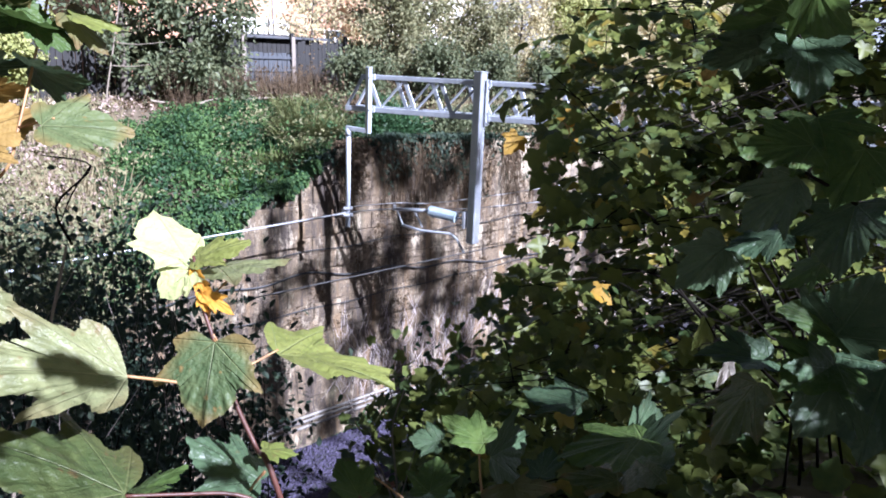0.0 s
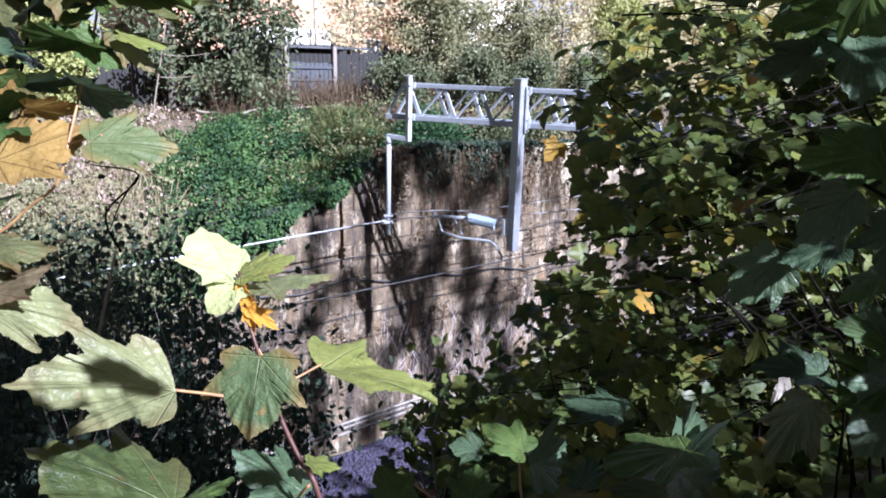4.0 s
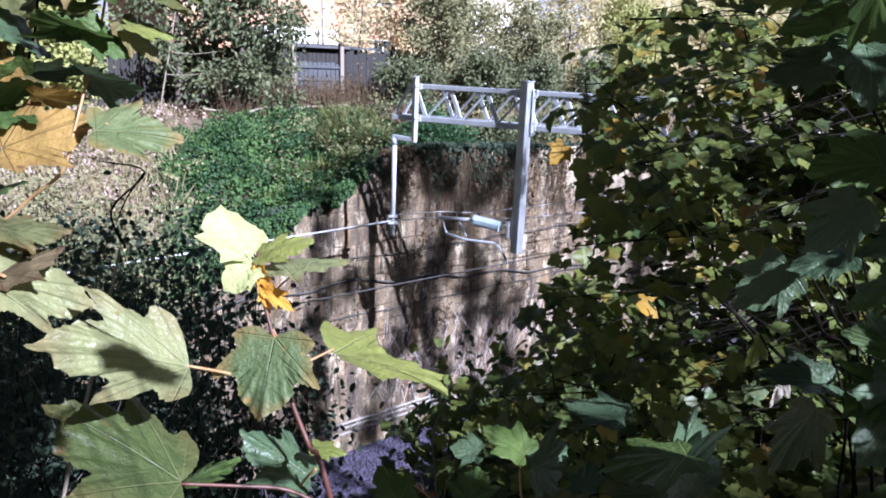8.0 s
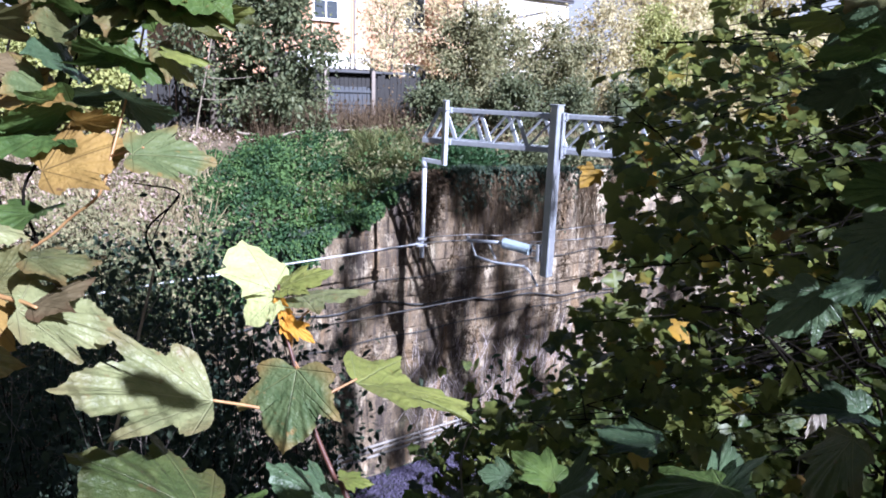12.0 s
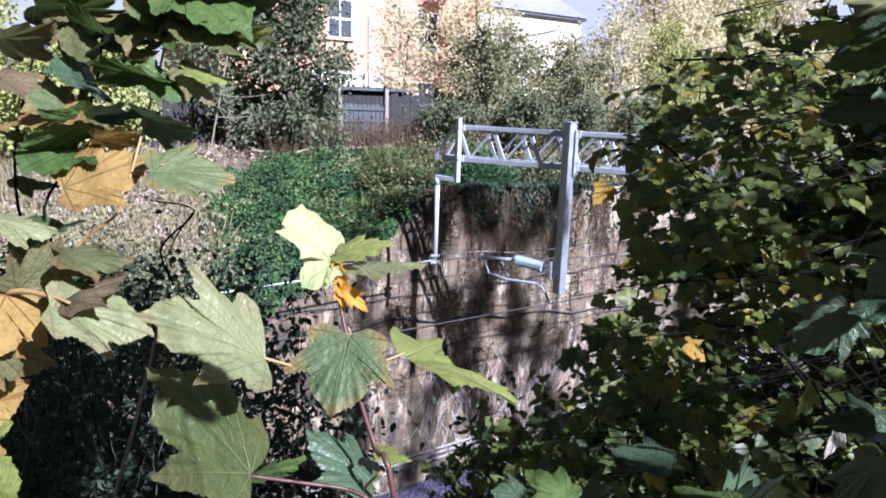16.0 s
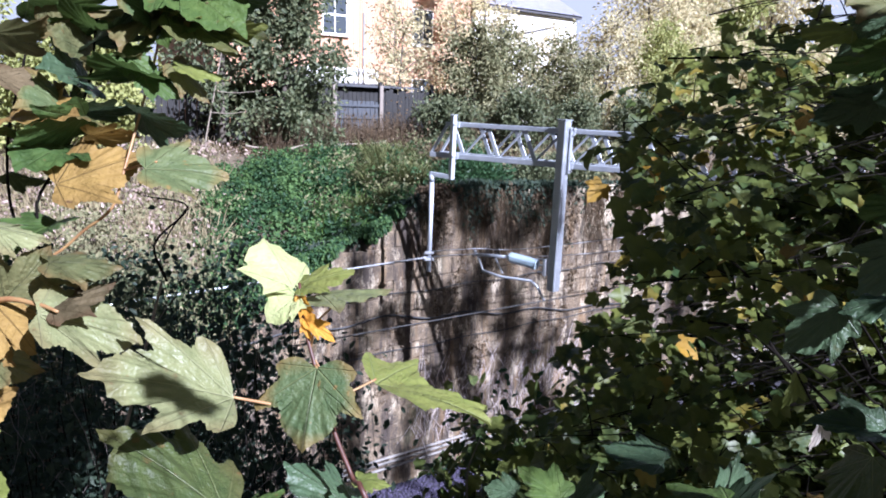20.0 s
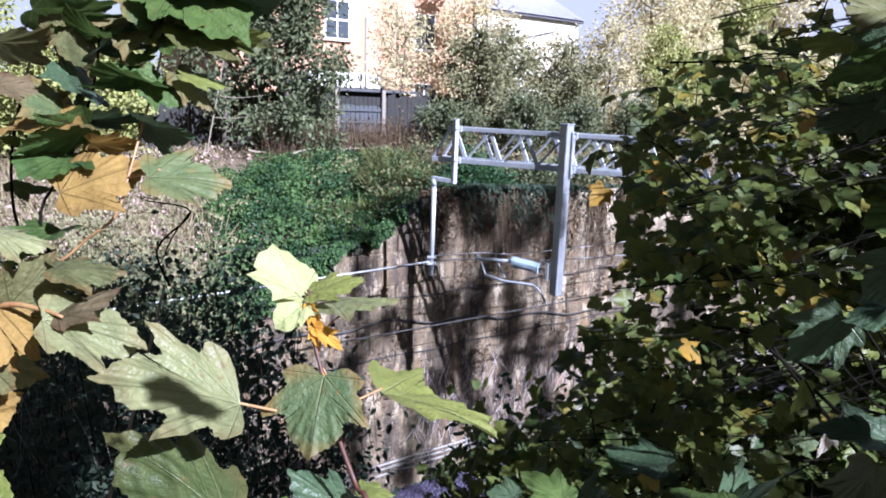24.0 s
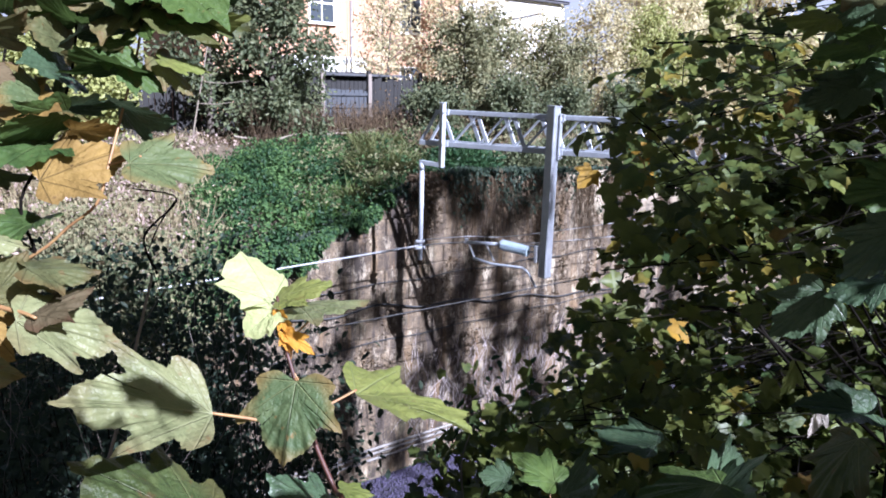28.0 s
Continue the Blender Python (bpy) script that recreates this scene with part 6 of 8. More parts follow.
# ---- leafy shoots close to the lens ----
shoot = thing("sycamore_shoot", (0.03, 0.70, 7.2), "young sycamore shoot with large sunlit leaves and orange bud leaves", "plant")
stem(shoot, "main_stem", [(0.060, 0.800, 6.100), (-0.030, 0.800, 6.700), (-0.100, 0.639, 7.283), (-0.126, 0.657, 7.339), (-0.146, 0.666, 7.388), (-0.165, 0.681, 7.447), (-0.176, 0.691, 7.484), (-0.182, 0.701, 7.524)], 0.0034, 0.0015, red_stem)
stem(shoot, "petiole", [(-0.165, 0.681, 7.447), (-0.152, 0.668, 7.435), (-0.159, 0.661, 7.458)], 0.0013, 0.0010, pale_stem)
stem(shoot, "petiole", [(-0.149, 0.668, 7.393), (-0.192, 0.650, 7.415), (-0.230, 0.623, 7.435)], 0.0018, 0.0014, pale_stem)
stem(shoot, "petiole", [(-0.100, 0.638, 7.281), (-0.142, 0.629, 7.308), (-0.185, 0.614, 7.320), (-0.231, 0.589, 7.336)], 0.0022, 0.0016, red_stem)
stem(shoot, "petiole", [(-0.154, 0.674, 7.409), (-0.132, 0.692, 7.414), (-0.108, 0.705, 7.423)], 0.0016, 0.0012, pale_stem)
stem(shoot, "petiole", [(-0.169, 0.686, 7.463), (-0.165, 0.693, 7.484), (-0.151, 0.706, 7.498)], 0.0013, 0.0010, pale_stem)
stem(shoot, "petiole", [(-0.118, 0.648, 7.320), (-0.131, 0.658, 7.302), (-0.144, 0.664, 7.278)], 0.0016, 0.0012, pale_stem)
leaf_front = leaf(shoot, (-0.158, 0.661, 7.450), (-0.166, 0.624, 7.384), (-0.10, -0.87, 0.47), 1.06, mottled_leaf, 101, fold=(8, 8), sweep=0.02)
leaf_side = leaf(shoot, (-0.227, 0.623, 7.434), (-0.321, 0.542, 7.482), (0.595, -0.230, 0.770), 1.08, pale_leaf, 102, fold=(22, 23), sweep=0.37)
leaf_low = leaf(shoot, (-0.228, 0.589, 7.338), (-0.330, 0.570, 7.415), (0.605, -0.004, 0.796), 1.01, mid_leaf, 103, fold=(6, 6), sweep=0.11)
leaf(shoot, (-0.109, 0.708, 7.417), (0.002, 0.781, 7.366), (0.355, 0.111, 0.928), 1.00, bright_leaf, 104, fold=(12, 14), sweep=0.17)
leaf(shoot, (-0.187, 0.700, 7.519), (-0.228, 0.736, 7.564), (0.564, -0.319, 0.762), 1.00, sun_paled_leaf, 105, fold=(-2, -5), sweep=0.00, shape=ROUND)
leaf(shoot, (-0.183, 0.690, 7.513), (-0.210, 0.673, 7.491), (-0.037, -0.755, 0.654), 1.00, sun_paled_leaf, 106, fold=(14, 14), sweep=0.02, shape=ROUND)
leaf(shoot, (-0.182, 0.706, 7.520), (-0.131, 0.712, 7.535), (-0.233, -0.275, 0.933), 1.00, bright_leaf, 107, fold=(5, 5), sweep=0.04)
leaf(shoot, (-0.165, 0.715, 7.509), (-0.094, 0.716, 7.514), (-0.057, 0.028, 0.998), 1.05, pale_leaf, 108, fold=(-1, -0), sweep=-0.22)
leaf(shoot, (-0.130, 0.680, 7.291), (-0.199, 0.685, 7.338), (0.554, -0.123, 0.823), 1.01, shade_toned_leaf, 109, fold=(2, 0), sweep=0.10)
leaf(shoot, (-0.127, 0.690, 7.321), (-0.093, 0.690, 7.314), (0.210, 0.063, 0.976), 1.00, bright_leaf, 110, fold=(5, 5), sweep=-0.03)
leaf(shoot, (-0.242, 0.640, 7.307), (-0.199, 0.666, 7.320), (-0.324, 0.074, 0.943), 1.01, green_leaf, 111, fold=(0, 1), sweep=0.08)
leaf(shoot, (-0.178, 0.688, 7.513), (-0.166, 0.688, 7.485), (-0.012, -1.000, -0.012), 0.45, orange_leaf, 2)
leaf(shoot, (-0.173, 0.688, 7.489), (-0.144, 0.683, 7.471), (0.262, -0.740, 0.619), 0.50, orange_leaf, 5)
leaf(shoot, (-0.175, 0.688, 7.490), (-0.169, 0.683, 7.471), (-0.418, -0.905, 0.086), 0.40, orange_leaf, 0)
spray = thing("sycamore_branch", (-0.62, 0.75, 7.45), "hanging sycamore branch with yellow-brown and green autumn leaves", "branch")
stem(spray, "main_stem", [(-1.500, 0.320, 7.600), (-0.675, 0.692, 7.446), (-0.524, 0.704, 7.499), (-0.434, 0.703, 7.545), (-0.399, 0.705, 7.573), (-0.368, 0.703, 7.597), (-0.358, 0.712, 7.634), (-0.351, 0.741, 7.695), (-0.343, 0.765, 7.755), (-0.334, 0.779, 7.847)], 0.0018, 0.0012, pale_stem)
stem(spray, "petiole", [(-0.358, 0.712, 7.634), (-0.332, 0.703, 7.641), (-0.315, 0.690, 7.645)], 0.0014, 0.0011, pale_stem)
stem(spray, "side_stem", [(-0.434, 0.703, 7.545), (-0.451, 0.713, 7.596), (-0.433, 0.741, 7.649), (-0.415, 0.764, 7.726), (-0.409, 0.774, 7.792)], 0.0018, 0.0012, shaded_stem)
leaf(spray, (-0.331, 0.760, 7.792), (-0.239, 0.814, 7.778), (0.392, -0.478, 0.786), 1.00, mid_leaf, 146, fold=(5, 6), sweep=0.11)
leaf(spray, (-0.467, 0.750, 7.798), (-0.389, 0.814, 7.769), (0.029, -0.446, -0.895), 1.01, green_leaf, 147, fold=(1, -0), sweep=0.09)
leaf(spray, (-0.374, 0.740, 7.749), (-0.336, 0.745, 7.730), (0.415, -0.625, 0.661), 1.00, green_leaf, 148, fold=(8, 9), sweep=0.05)
leaf(spray, (-0.315, 0.750, 7.737), (-0.273, 0.769, 7.726), (0.342, -0.183, 0.922), 1.00, bright_leaf, 149, fold=(5, 6), sweep=-0.02)
leaf(spray, (-0.503, 0.740, 7.724), (-0.455, 0.762, 7.708), (0.443, -0.307, 0.842), 1.00, rust_leaf, 150, fold=(8, 9), sweep=0.08)
leaf(spray, (-0.399, 0.720, 7.685), (-0.453, 0.684, 7.655), (0.595, -0.248, -0.764), 1.00, green_leaf, 151, fold=(3, 4), sweep=0.01)
leaf(spray, (-0.416, 0.690, 7.620), (-0.346, 0.726, 7.647), (0.088, -0.698, 0.711), 1.00, yellow_leaf, 112, fold=(9, 10), sweep=0.08)
leaf(spray, (-0.322, 0.680, 7.639), (-0.256, 0.715, 7.633), (0.306, -0.450, 0.839), 1.00, mottled_leaf, 113, fold=(11, 11), sweep=0.02)
leaf(spray, (-0.397, 0.720, 7.667), (-0.352, 0.738, 7.663), (0.105, -0.465, -0.879), 1.00, yellow_leaf, 114, fold=(5, 4), sweep=0.00)
leaf(spray, (-0.347, 0.740, 7.727), (-0.312, 0.747, 7.706), (0.518, -0.527, 0.674), 1.00, green_leaf, 115, fold=(7, 8), sweep=0.05)
leaf(spray, (-0.429, 0.750, 7.687), (-0.358, 0.783, 7.687), (0.093, -0.214, -0.972), 1.00, shade_toned_leaf, 116, fold=(1, 1), sweep=-0.00)
leaf(spray, (-0.325, 0.760, 7.739), (-0.293, 0.773, 7.702), (0.773, -0.292, 0.563), 1.00, dull_leaf, 117, fold=(7, 7), sweep=0.04)
leaf(spray, (-0.357, 0.760, 7.728), (-0.367, 0.687, 7.741), (0.177, -0.199, -0.964), 1.00, green_leaf, 0)
leaf(spray, (-0.422, 0.749, 7.688), (-0.430, 0.675, 7.702), (0.706, 0.071, 0.705), 1.00, mottled_leaf, 4)
leaf(spray, (-0.433, 0.742, 7.655), (-0.438, 0.667, 7.638), (0.112, -0.224, 0.968), 1.00, green_leaf, 0)
leaf(spray, (-0.418, 0.763, 7.721), (-0.426, 0.700, 7.733), (0.736, 0.035, 0.676), 1.00, shade_toned_leaf, 1)
leaf(spray, (-0.356, 0.739, 7.690), (-0.297, 0.721, 7.673), (-0.386, -0.617, -0.686), 0.90, shade_toned_leaf, 2)
leaf(spray, (-0.346, 0.783, 7.779), (-0.265, 0.749, 7.792), (-0.376, -0.627, 0.682), 1.10, green_leaf, 3)
leaf(spray, (-0.346, 0.783, 7.784), (-0.366, 0.726, 7.806), (0.854, -0.096, 0.511), 1.00, mottled_leaf, 0)
leaf(spray, (-0.337, 0.782, 7.821), (-0.244, 0.736, 7.786), (0.116, -0.444, 0.888), 1.10, green_leaf, 4)
leaf(spray, (-0.336, 0.781, 7.832), (-0.219, 0.762, 7.808), (-0.244, -0.417, -0.876), 0.90, shade_toned_leaf, 1)
leaf(spray, (-0.335, 0.786, 7.795), (-0.237, 0.761, 7.768), (-0.346, -0.481, -0.805), 0.80, bright_leaf, 5)
leaf(spray, (-0.331, 0.780, 7.847), (-0.307, 0.778, 7.898), (0.902, -0.088, -0.423), 1.10, green_leaf, 2)
leaf(spray, (-0.411, 0.775, 7.771), (-0.417, 0.723, 7.795), (-0.157, -0.400, -0.903), 1.10, green_leaf, 3)
leaf(spray, (-0.415, 0.774, 7.760), (-0.356, 0.756, 7.786), (0.350, -0.187, -0.918), 1.10, shade_toned_leaf, 5)
leaf(spray, (-0.418, 0.773, 7.749), (-0.429, 0.719, 7.764), (0.808, 0.004, 0.589), 1.00, dull_leaf, 0)
leaf(spray, (-0.401, 0.760, 7.737), (-0.351, 0.740, 7.743), (-0.042, -0.344, -0.938), 1.00, mottled_leaf, 1)
leaf(spray, (-0.430, 0.712, 7.580), (-0.446, 0.650, 7.563), (0.043, -0.271, 0.962), 1.10, green_leaf, 4)
stem(spray, "side_stem", [(-0.434, 0.703, 7.545), (-0.483, 0.725, 7.576), (-0.510, 0.765, 7.657), (-0.499, 0.795, 7.759), (-0.481, 0.804, 7.859)], 0.0018, 0.0012, shaded_stem)
leaf(spray, (-0.554, 0.733, 7.568), (-0.509, 0.689, 7.526), (-0.674, -0.736, 0.061), 0.96, dull_leaf, 1)
leaf(spray, (-0.604, 0.772, 7.615), (-0.638, 0.751, 7.595), (-0.138, -0.564, 0.814), 0.84, mottled_leaf, 1)
leaf(spray, (-0.542, 0.807, 7.617), (-0.512, 0.841, 7.600), (0.139, -0.529, -0.837), 0.85, mid_leaf, 2)
leaf(spray, (-0.546, 0.778, 7.888), (-0.524, 0.764, 7.843), (-0.537, -0.843, 0.015), 0.91, mottled_leaf, 1)
leaf(spray, (-0.399, 0.769, 7.896), (-0.417, 0.786, 7.925), (0.748, -0.242, 0.619), 0.94, mid_leaf, 0)
leaf(spray, (-0.430, 0.749, 7.697), (-0.420, 0.750, 7.721), (0.906, 0.189, -0.378), 0.94, mid_leaf, 0)
leaf(spray, (-0.537, 0.708, 7.544), (-0.518, 0.629, 7.530), (0.855, 0.291, -0.429), 1.05, dull_leaf, 2)
leaf(spray, (-0.545, 0.699, 7.693), (-0.537, 0.709, 7.709), (-0.148, -0.805, 0.574), 1.04, mottled_leaf, 3)
leaf(spray, (-0.483, 0.730, 7.682), (-0.395, 0.691, 7.690), (-0.305, -0.525, 0.794), 0.91, yellow_leaf, 0)
leaf(spray, (-0.472, 0.719, 7.871), (-0.445, 0.715, 7.841), (0.732, -0.181, 0.656), 1.05, dull_leaf, 1)
leaf(spray, (-0.470, 0.855, 7.912), (-0.522, 0.852, 7.914), (0.070, -0.625, 0.778), 0.86, dull_leaf, 2)
leaf(spray, (-0.518, 0.754, 7.764), (-0.439, 0.728, 7.773), (0.017, -0.264, -0.964), 0.84, dull_leaf, 1)
leaf(spray, (-0.491, 0.852, 7.869), (-0.437, 0.834, 7.831), (0.454, -0.354, 0.817), 1.03, dull_leaf, 5)
leaf(spray, (-0.459, 0.757, 7.773), (-0.421, 0.754, 7.793), (-0.310, -0.823, 0.476), 1.04, dull_leaf, 5)
leaf(spray, (-0.347, 0.889, 7.898), (-0.288, 0.854, 7.862), (0.371, -0.286, 0.883), 0.98, green_leaf, 0)
leaf(spray, (-0.306, 0.890, 7.847), (-0.338, 0.901, 7.795), (-0.610, -0.763, 0.215), 1.09, yellow_leaf, 5)
leaf(spray, (-0.308, 0.880, 7.826), (-0.356, 0.845, 7.781), (-0.274, -0.604, 0.749), 0.93, dull_leaf, 5)
leaf(spray, (-0.370, 0.797, 7.791), (-0.347, 0.746, 7.807), (-0.791, -0.476, -0.385), 1.10, dull_leaf, 5)
leaf(spray, (-0.375, 0.842, 7.863), (-0.423, 0.847, 7.827), (0.573, -0.255, -0.779), 0.88, yellow_leaf, 1)
leaf(spray, (-0.355, 0.899, 7.864), (-0.306, 0.874, 7.879), (0.218, -0.161, -0.963), 0.98, dull_leaf, 3)
leaf(spray, (-0.306, 0.804, 7.829), (-0.303, 0.743, 7.783), (-0.225, -0.589, 0.777), 0.89, dull_leaf, 2)
leaf(spray, (-0.353, 0.800, 7.799), (-0.362, 0.724, 7.758), (-0.149, -0.459, 0.876), 1.02, dull_leaf, 1)
leaf(spray, (-0.374, 0.873, 7.886), (-0.398, 0.824, 7.897), (0.652, -0.161, 0.741), 1.06, mid_leaf, 0)
leaf(spray, (-0.307, 0.808, 7.876), (-0.297, 0.838, 7.900), (0.832, 0.161, -0.530), 1.05, dull_leaf, 2)
low_spray = thing("sycamore_branch", (-0.75, 0.6, 7.35), "sycamore branch with pale and rust-edged leaves", "branch")
stem(low_spray, "main_stem", [(-1.500, 0.320, 7.350), (-0.768, 0.738, 7.427), (-0.561, 0.668, 7.480), (-0.452, 0.635, 7.519), (-0.402, 0.620, 7.521), (-0.377, 0.610, 7.518)], 0.0050, 0.0014, pale_stem)
leaf(low_spray, (-0.395, 0.609, 7.516), (-0.324, 0.657, 7.483), (0.555, -0.278, 0.784), 0.99, pale_leaf, 141, fold=(7, 11), sweep=0.13)
leaf(low_spray, (-0.452, 0.629, 7.590), (-0.407, 0.655, 7.573), (0.391, -0.077, 0.917), 1.01, pale_leaf, 142, fold=(-4, -3), sweep=0.00)
leaf(low_spray, (-0.417, 0.659, 7.541), (-0.370, 0.689, 7.535), (0.199, -0.135, 0.971), 1.00, dull_leaf, 143, fold=(8, 8), sweep=0.04)
leaf(low_spray, (-0.461, 0.619, 7.503), (-0.441, 0.639, 7.455), (0.898, 0.130, 0.420), 1.00, yellow_leaf, 144, fold=(7, 7), sweep=-0.04)
leaf(low_spray, (-0.449, 0.599, 7.478), (-0.437, 0.629, 7.442), (0.950, -0.008, 0.312), 0.99, dull_leaf, 145, fold=(8, 10), sweep=0.11)
leaf(low_spray, (-0.389, 0.620, 7.517), (-0.346, 0.650, 7.536), (-0.164, -0.329, 0.930), 1.00, rust_leaf, 118, fold=(-1, -0), sweep=-0.03)
leaf(low_spray, (-0.400, 0.640, 7.556), (-0.349, 0.669, 7.547), (0.230, -0.113, 0.967), 1.00, dull_leaf, 120, fold=(-0, 0), sweep=-0.04)
leaf(low_spray, (-0.445, 0.639, 7.518), (-0.406, 0.652, 7.564), (0.565, -0.780, -0.271), 1.00, dull_leaf, 3)
leaf(low_spray, (-0.452, 0.634, 7.517), (-0.445, 0.573, 7.473), (0.618, -0.409, 0.672), 1.10, yellow_leaf, 2)
leaf(low_spray, (-0.494, 0.662, 7.461), (-0.430, 0.650, 7.445), (-0.119, -0.965, 0.235), 0.90, dull_leaf, 4)
leaf(low_spray, (-0.542, 0.646, 7.386), (-0.456, 0.649, 7.422), (0.045, -0.998, -0.038), 1.00, yellow_leaf, 2)
leaf(low_spray, (-0.531, 0.629, 7.336), (-0.443, 0.606, 7.323), (-0.131, -0.824, 0.552), 1.10, bright_leaf, 0)
dark_spray = thing("sycamore_branch", (0.95, 0.95, 7.45), "sycamore branch with large dark leaves in shade", "branch")
stem(dark_spray, "main_stem", [(2.720, 3.250, 7.000), (1.203, 1.104, 7.227), (0.831, 1.024, 7.412), (0.658, 0.986, 7.515), (0.585, 0.979, 7.553), (0.558, 0.974, 7.568)], 0.0060, 0.0016, shaded_stem)
stem(dark_spray, "side_stem", [(0.658, 0.986, 7.515), (0.631, 1.014, 7.587), (0.603, 1.036, 7.643), (0.579, 1.107, 7.738)], 0.0040, 0.0014, shaded_stem)
stem(dark_spray, "side_stem", [(0.831, 1.024, 7.412), (0.736, 1.005, 7.329), (0.678, 1.012, 7.307)], 0.0040, 0.0014, shaded_stem)
leaf(dark_spray, (0.520, 1.052, 7.726), (0.467, 1.091, 7.698), (-0.154, -0.703, -0.694), 1.00, shade_toned_leaf, 154, fold=(14, 14), sweep=-0.03)
leaf(dark_spray, (0.550, 0.950, 7.555), (0.496, 0.985, 7.475), (-0.701, -0.692, 0.173), 1.00, shade_toned_leaf, 121, fold=(17, 27), sweep=0.24)
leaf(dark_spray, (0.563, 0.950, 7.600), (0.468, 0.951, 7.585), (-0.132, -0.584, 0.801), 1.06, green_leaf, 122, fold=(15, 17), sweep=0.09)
leaf(dark_spray, (0.540, 1.050, 7.742), (0.467, 1.117, 7.697), (0.136, -0.443, -0.886), 1.03, shade_toned_leaf, 124, fold=(10, 9), sweep=-0.16)
leaf(dark_spray, (0.508, 1.050, 7.438), (0.439, 1.053, 7.370), (-0.224, -0.956, 0.191), 0.93, shade_toned_leaf, 125, fold=(16, 24), sweep=0.12)
leaf(dark_spray, (0.564, 1.000, 7.469), (0.487, 1.005, 7.443), (-0.316, -0.216, 0.924), 1.00, shade_toned_leaf, 126, fold=(1, 1), sweep=0.04)
leaf(dark_spray, (0.618, 0.980, 7.431), (0.573, 0.998, 7.389), (-0.706, -0.199, 0.680), 1.00, green_leaf, 127, fold=(2, 1), sweep=0.06)
leaf(dark_spray, (0.583, 1.050, 7.213), (0.516, 1.035, 7.112), (-0.827, -0.073, 0.557), 1.01, mid_leaf, 128, fold=(5, 3), sweep=0.13)
leaf(dark_spray, (0.599, 1.015, 7.633), (0.580, 0.926, 7.576), (-0.109, -0.523, 0.845), 1.00, green_leaf, 4)
leaf(dark_spray, (0.678, 1.012, 7.307), (0.585, 0.991, 7.360), (0.444, -0.745, 0.498), 0.90, green_leaf, 5)
leaf(dark_spray, (0.676, 0.998, 7.269), (0.574, 0.954, 7.252), (-0.012, -0.346, 0.938), 1.00, green_leaf, 1)
leaf(dark_spray, (0.676, 0.995, 7.262), (0.586, 0.917, 7.194), (0.236, -0.777, 0.584), 1.00, shade_toned_leaf, 3)
leaf(dark_spray, (0.678, 1.012, 7.307), (0.681, 0.946, 7.415), (-0.594, -0.693, -0.409), 1.10, shade_toned_leaf, 2)
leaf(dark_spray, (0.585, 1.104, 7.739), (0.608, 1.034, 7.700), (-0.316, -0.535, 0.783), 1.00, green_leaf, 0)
leaf(dark_spray, (0.658, 0.986, 7.515), (0.611, 0.937, 7.432), (-0.638, -0.446, 0.628), 1.10, shade_toned_leaf, 4)
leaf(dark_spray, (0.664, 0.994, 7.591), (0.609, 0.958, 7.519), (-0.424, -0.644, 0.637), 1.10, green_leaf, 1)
leaf(dark_spray, (0.744, 0.977, 7.272), (0.672, 0.909, 7.167), (-0.534, -0.497, 0.683), 1.10, shade_toned_leaf, 4)
leaf(dark_spray, (0.627, 1.100, 7.231), (0.510, 1.106, 7.245), (0.096, -0.272, 0.957), 0.70, shade_toned_leaf, 1)
top_spray = thing("sycamore_branch", (0.70, 0.95, 7.85), "sycamore branch with bright yellow-green backlit leaves", "branch")
stem(top_spray, "main_stem", [(2.700, 3.200, 9.000), (0.853, 1.153, 8.140), (0.680, 1.077, 7.960), (0.549, 1.000, 7.847), (0.483, 0.980, 7.829), (0.438, 1.002, 7.817)], 0.0050, 0.0014, shaded_stem)
stem(top_spray, "side_stem", [(0.549, 1.000, 7.847), (0.536, 1.025, 7.786), (0.559, 1.027, 7.744)], 0.0030, 0.0012, shaded_stem)
leaf(top_spray, (0.453, 0.998, 7.810), (0.394, 1.025, 7.810), (-0.211, -0.477, 0.853), 1.00, bright_leaf, 152, fold=(3, 2), sweep=0.03)
leaf(top_spray, (0.496, 0.998, 7.831), (0.453, 1.021, 7.781), (0.052, -0.891, -0.451), 1.08, shade_toned_leaf, 153, fold=(22, 22), sweep=0.08)
leaf(top_spray, (0.515, 1.000, 7.784), (0.454, 1.059, 7.765), (-0.251, -0.517, -0.819), 1.00, green_leaf, 123, fold=(3, 4), sweep=0.05)
leaf(top_spray, (0.558, 1.027, 7.751), (0.534, 0.938, 7.679), (0.134, -0.643, 0.754), 1.00, shade_toned_leaf, 5)
leaf(top_spray, (0.547, 1.004, 7.827), (0.549, 0.928, 7.760), (-0.965, -0.188, 0.181), 1.10, green_leaf, 4)
leaf(top_spray, (0.492, 0.973, 7.842), (0.418, 0.901, 7.818), (0.090, -0.391, 0.916), 1.10, dull_leaf, 1)
leaf(top_spray, (0.522, 1.011, 7.868), (0.531, 0.994, 7.931), (0.043, -0.963, -0.267), 1.20, bright_leaf, 1)
sapling = thing("sycamore_sapling", (0.2, 1.4, 6.3), "low sycamore sapling with broad green leaves", "plant")
stem(sapling, "main_stem", [(0.350, 1.500, 5.900), (0.218, 1.250, 6.645), (0.177, 1.337, 6.840), (0.172, 1.395, 6.935)], 0.0050, 0.0018, pale_stem)
stem(sapling, "side_stem", [(0.218, 1.250, 6.645), (0.089, 1.265, 6.809), (-0.013, 1.270, 6.902), (-0.058, 1.285, 6.928)], 0.0040, 0.0016, pale_stem)
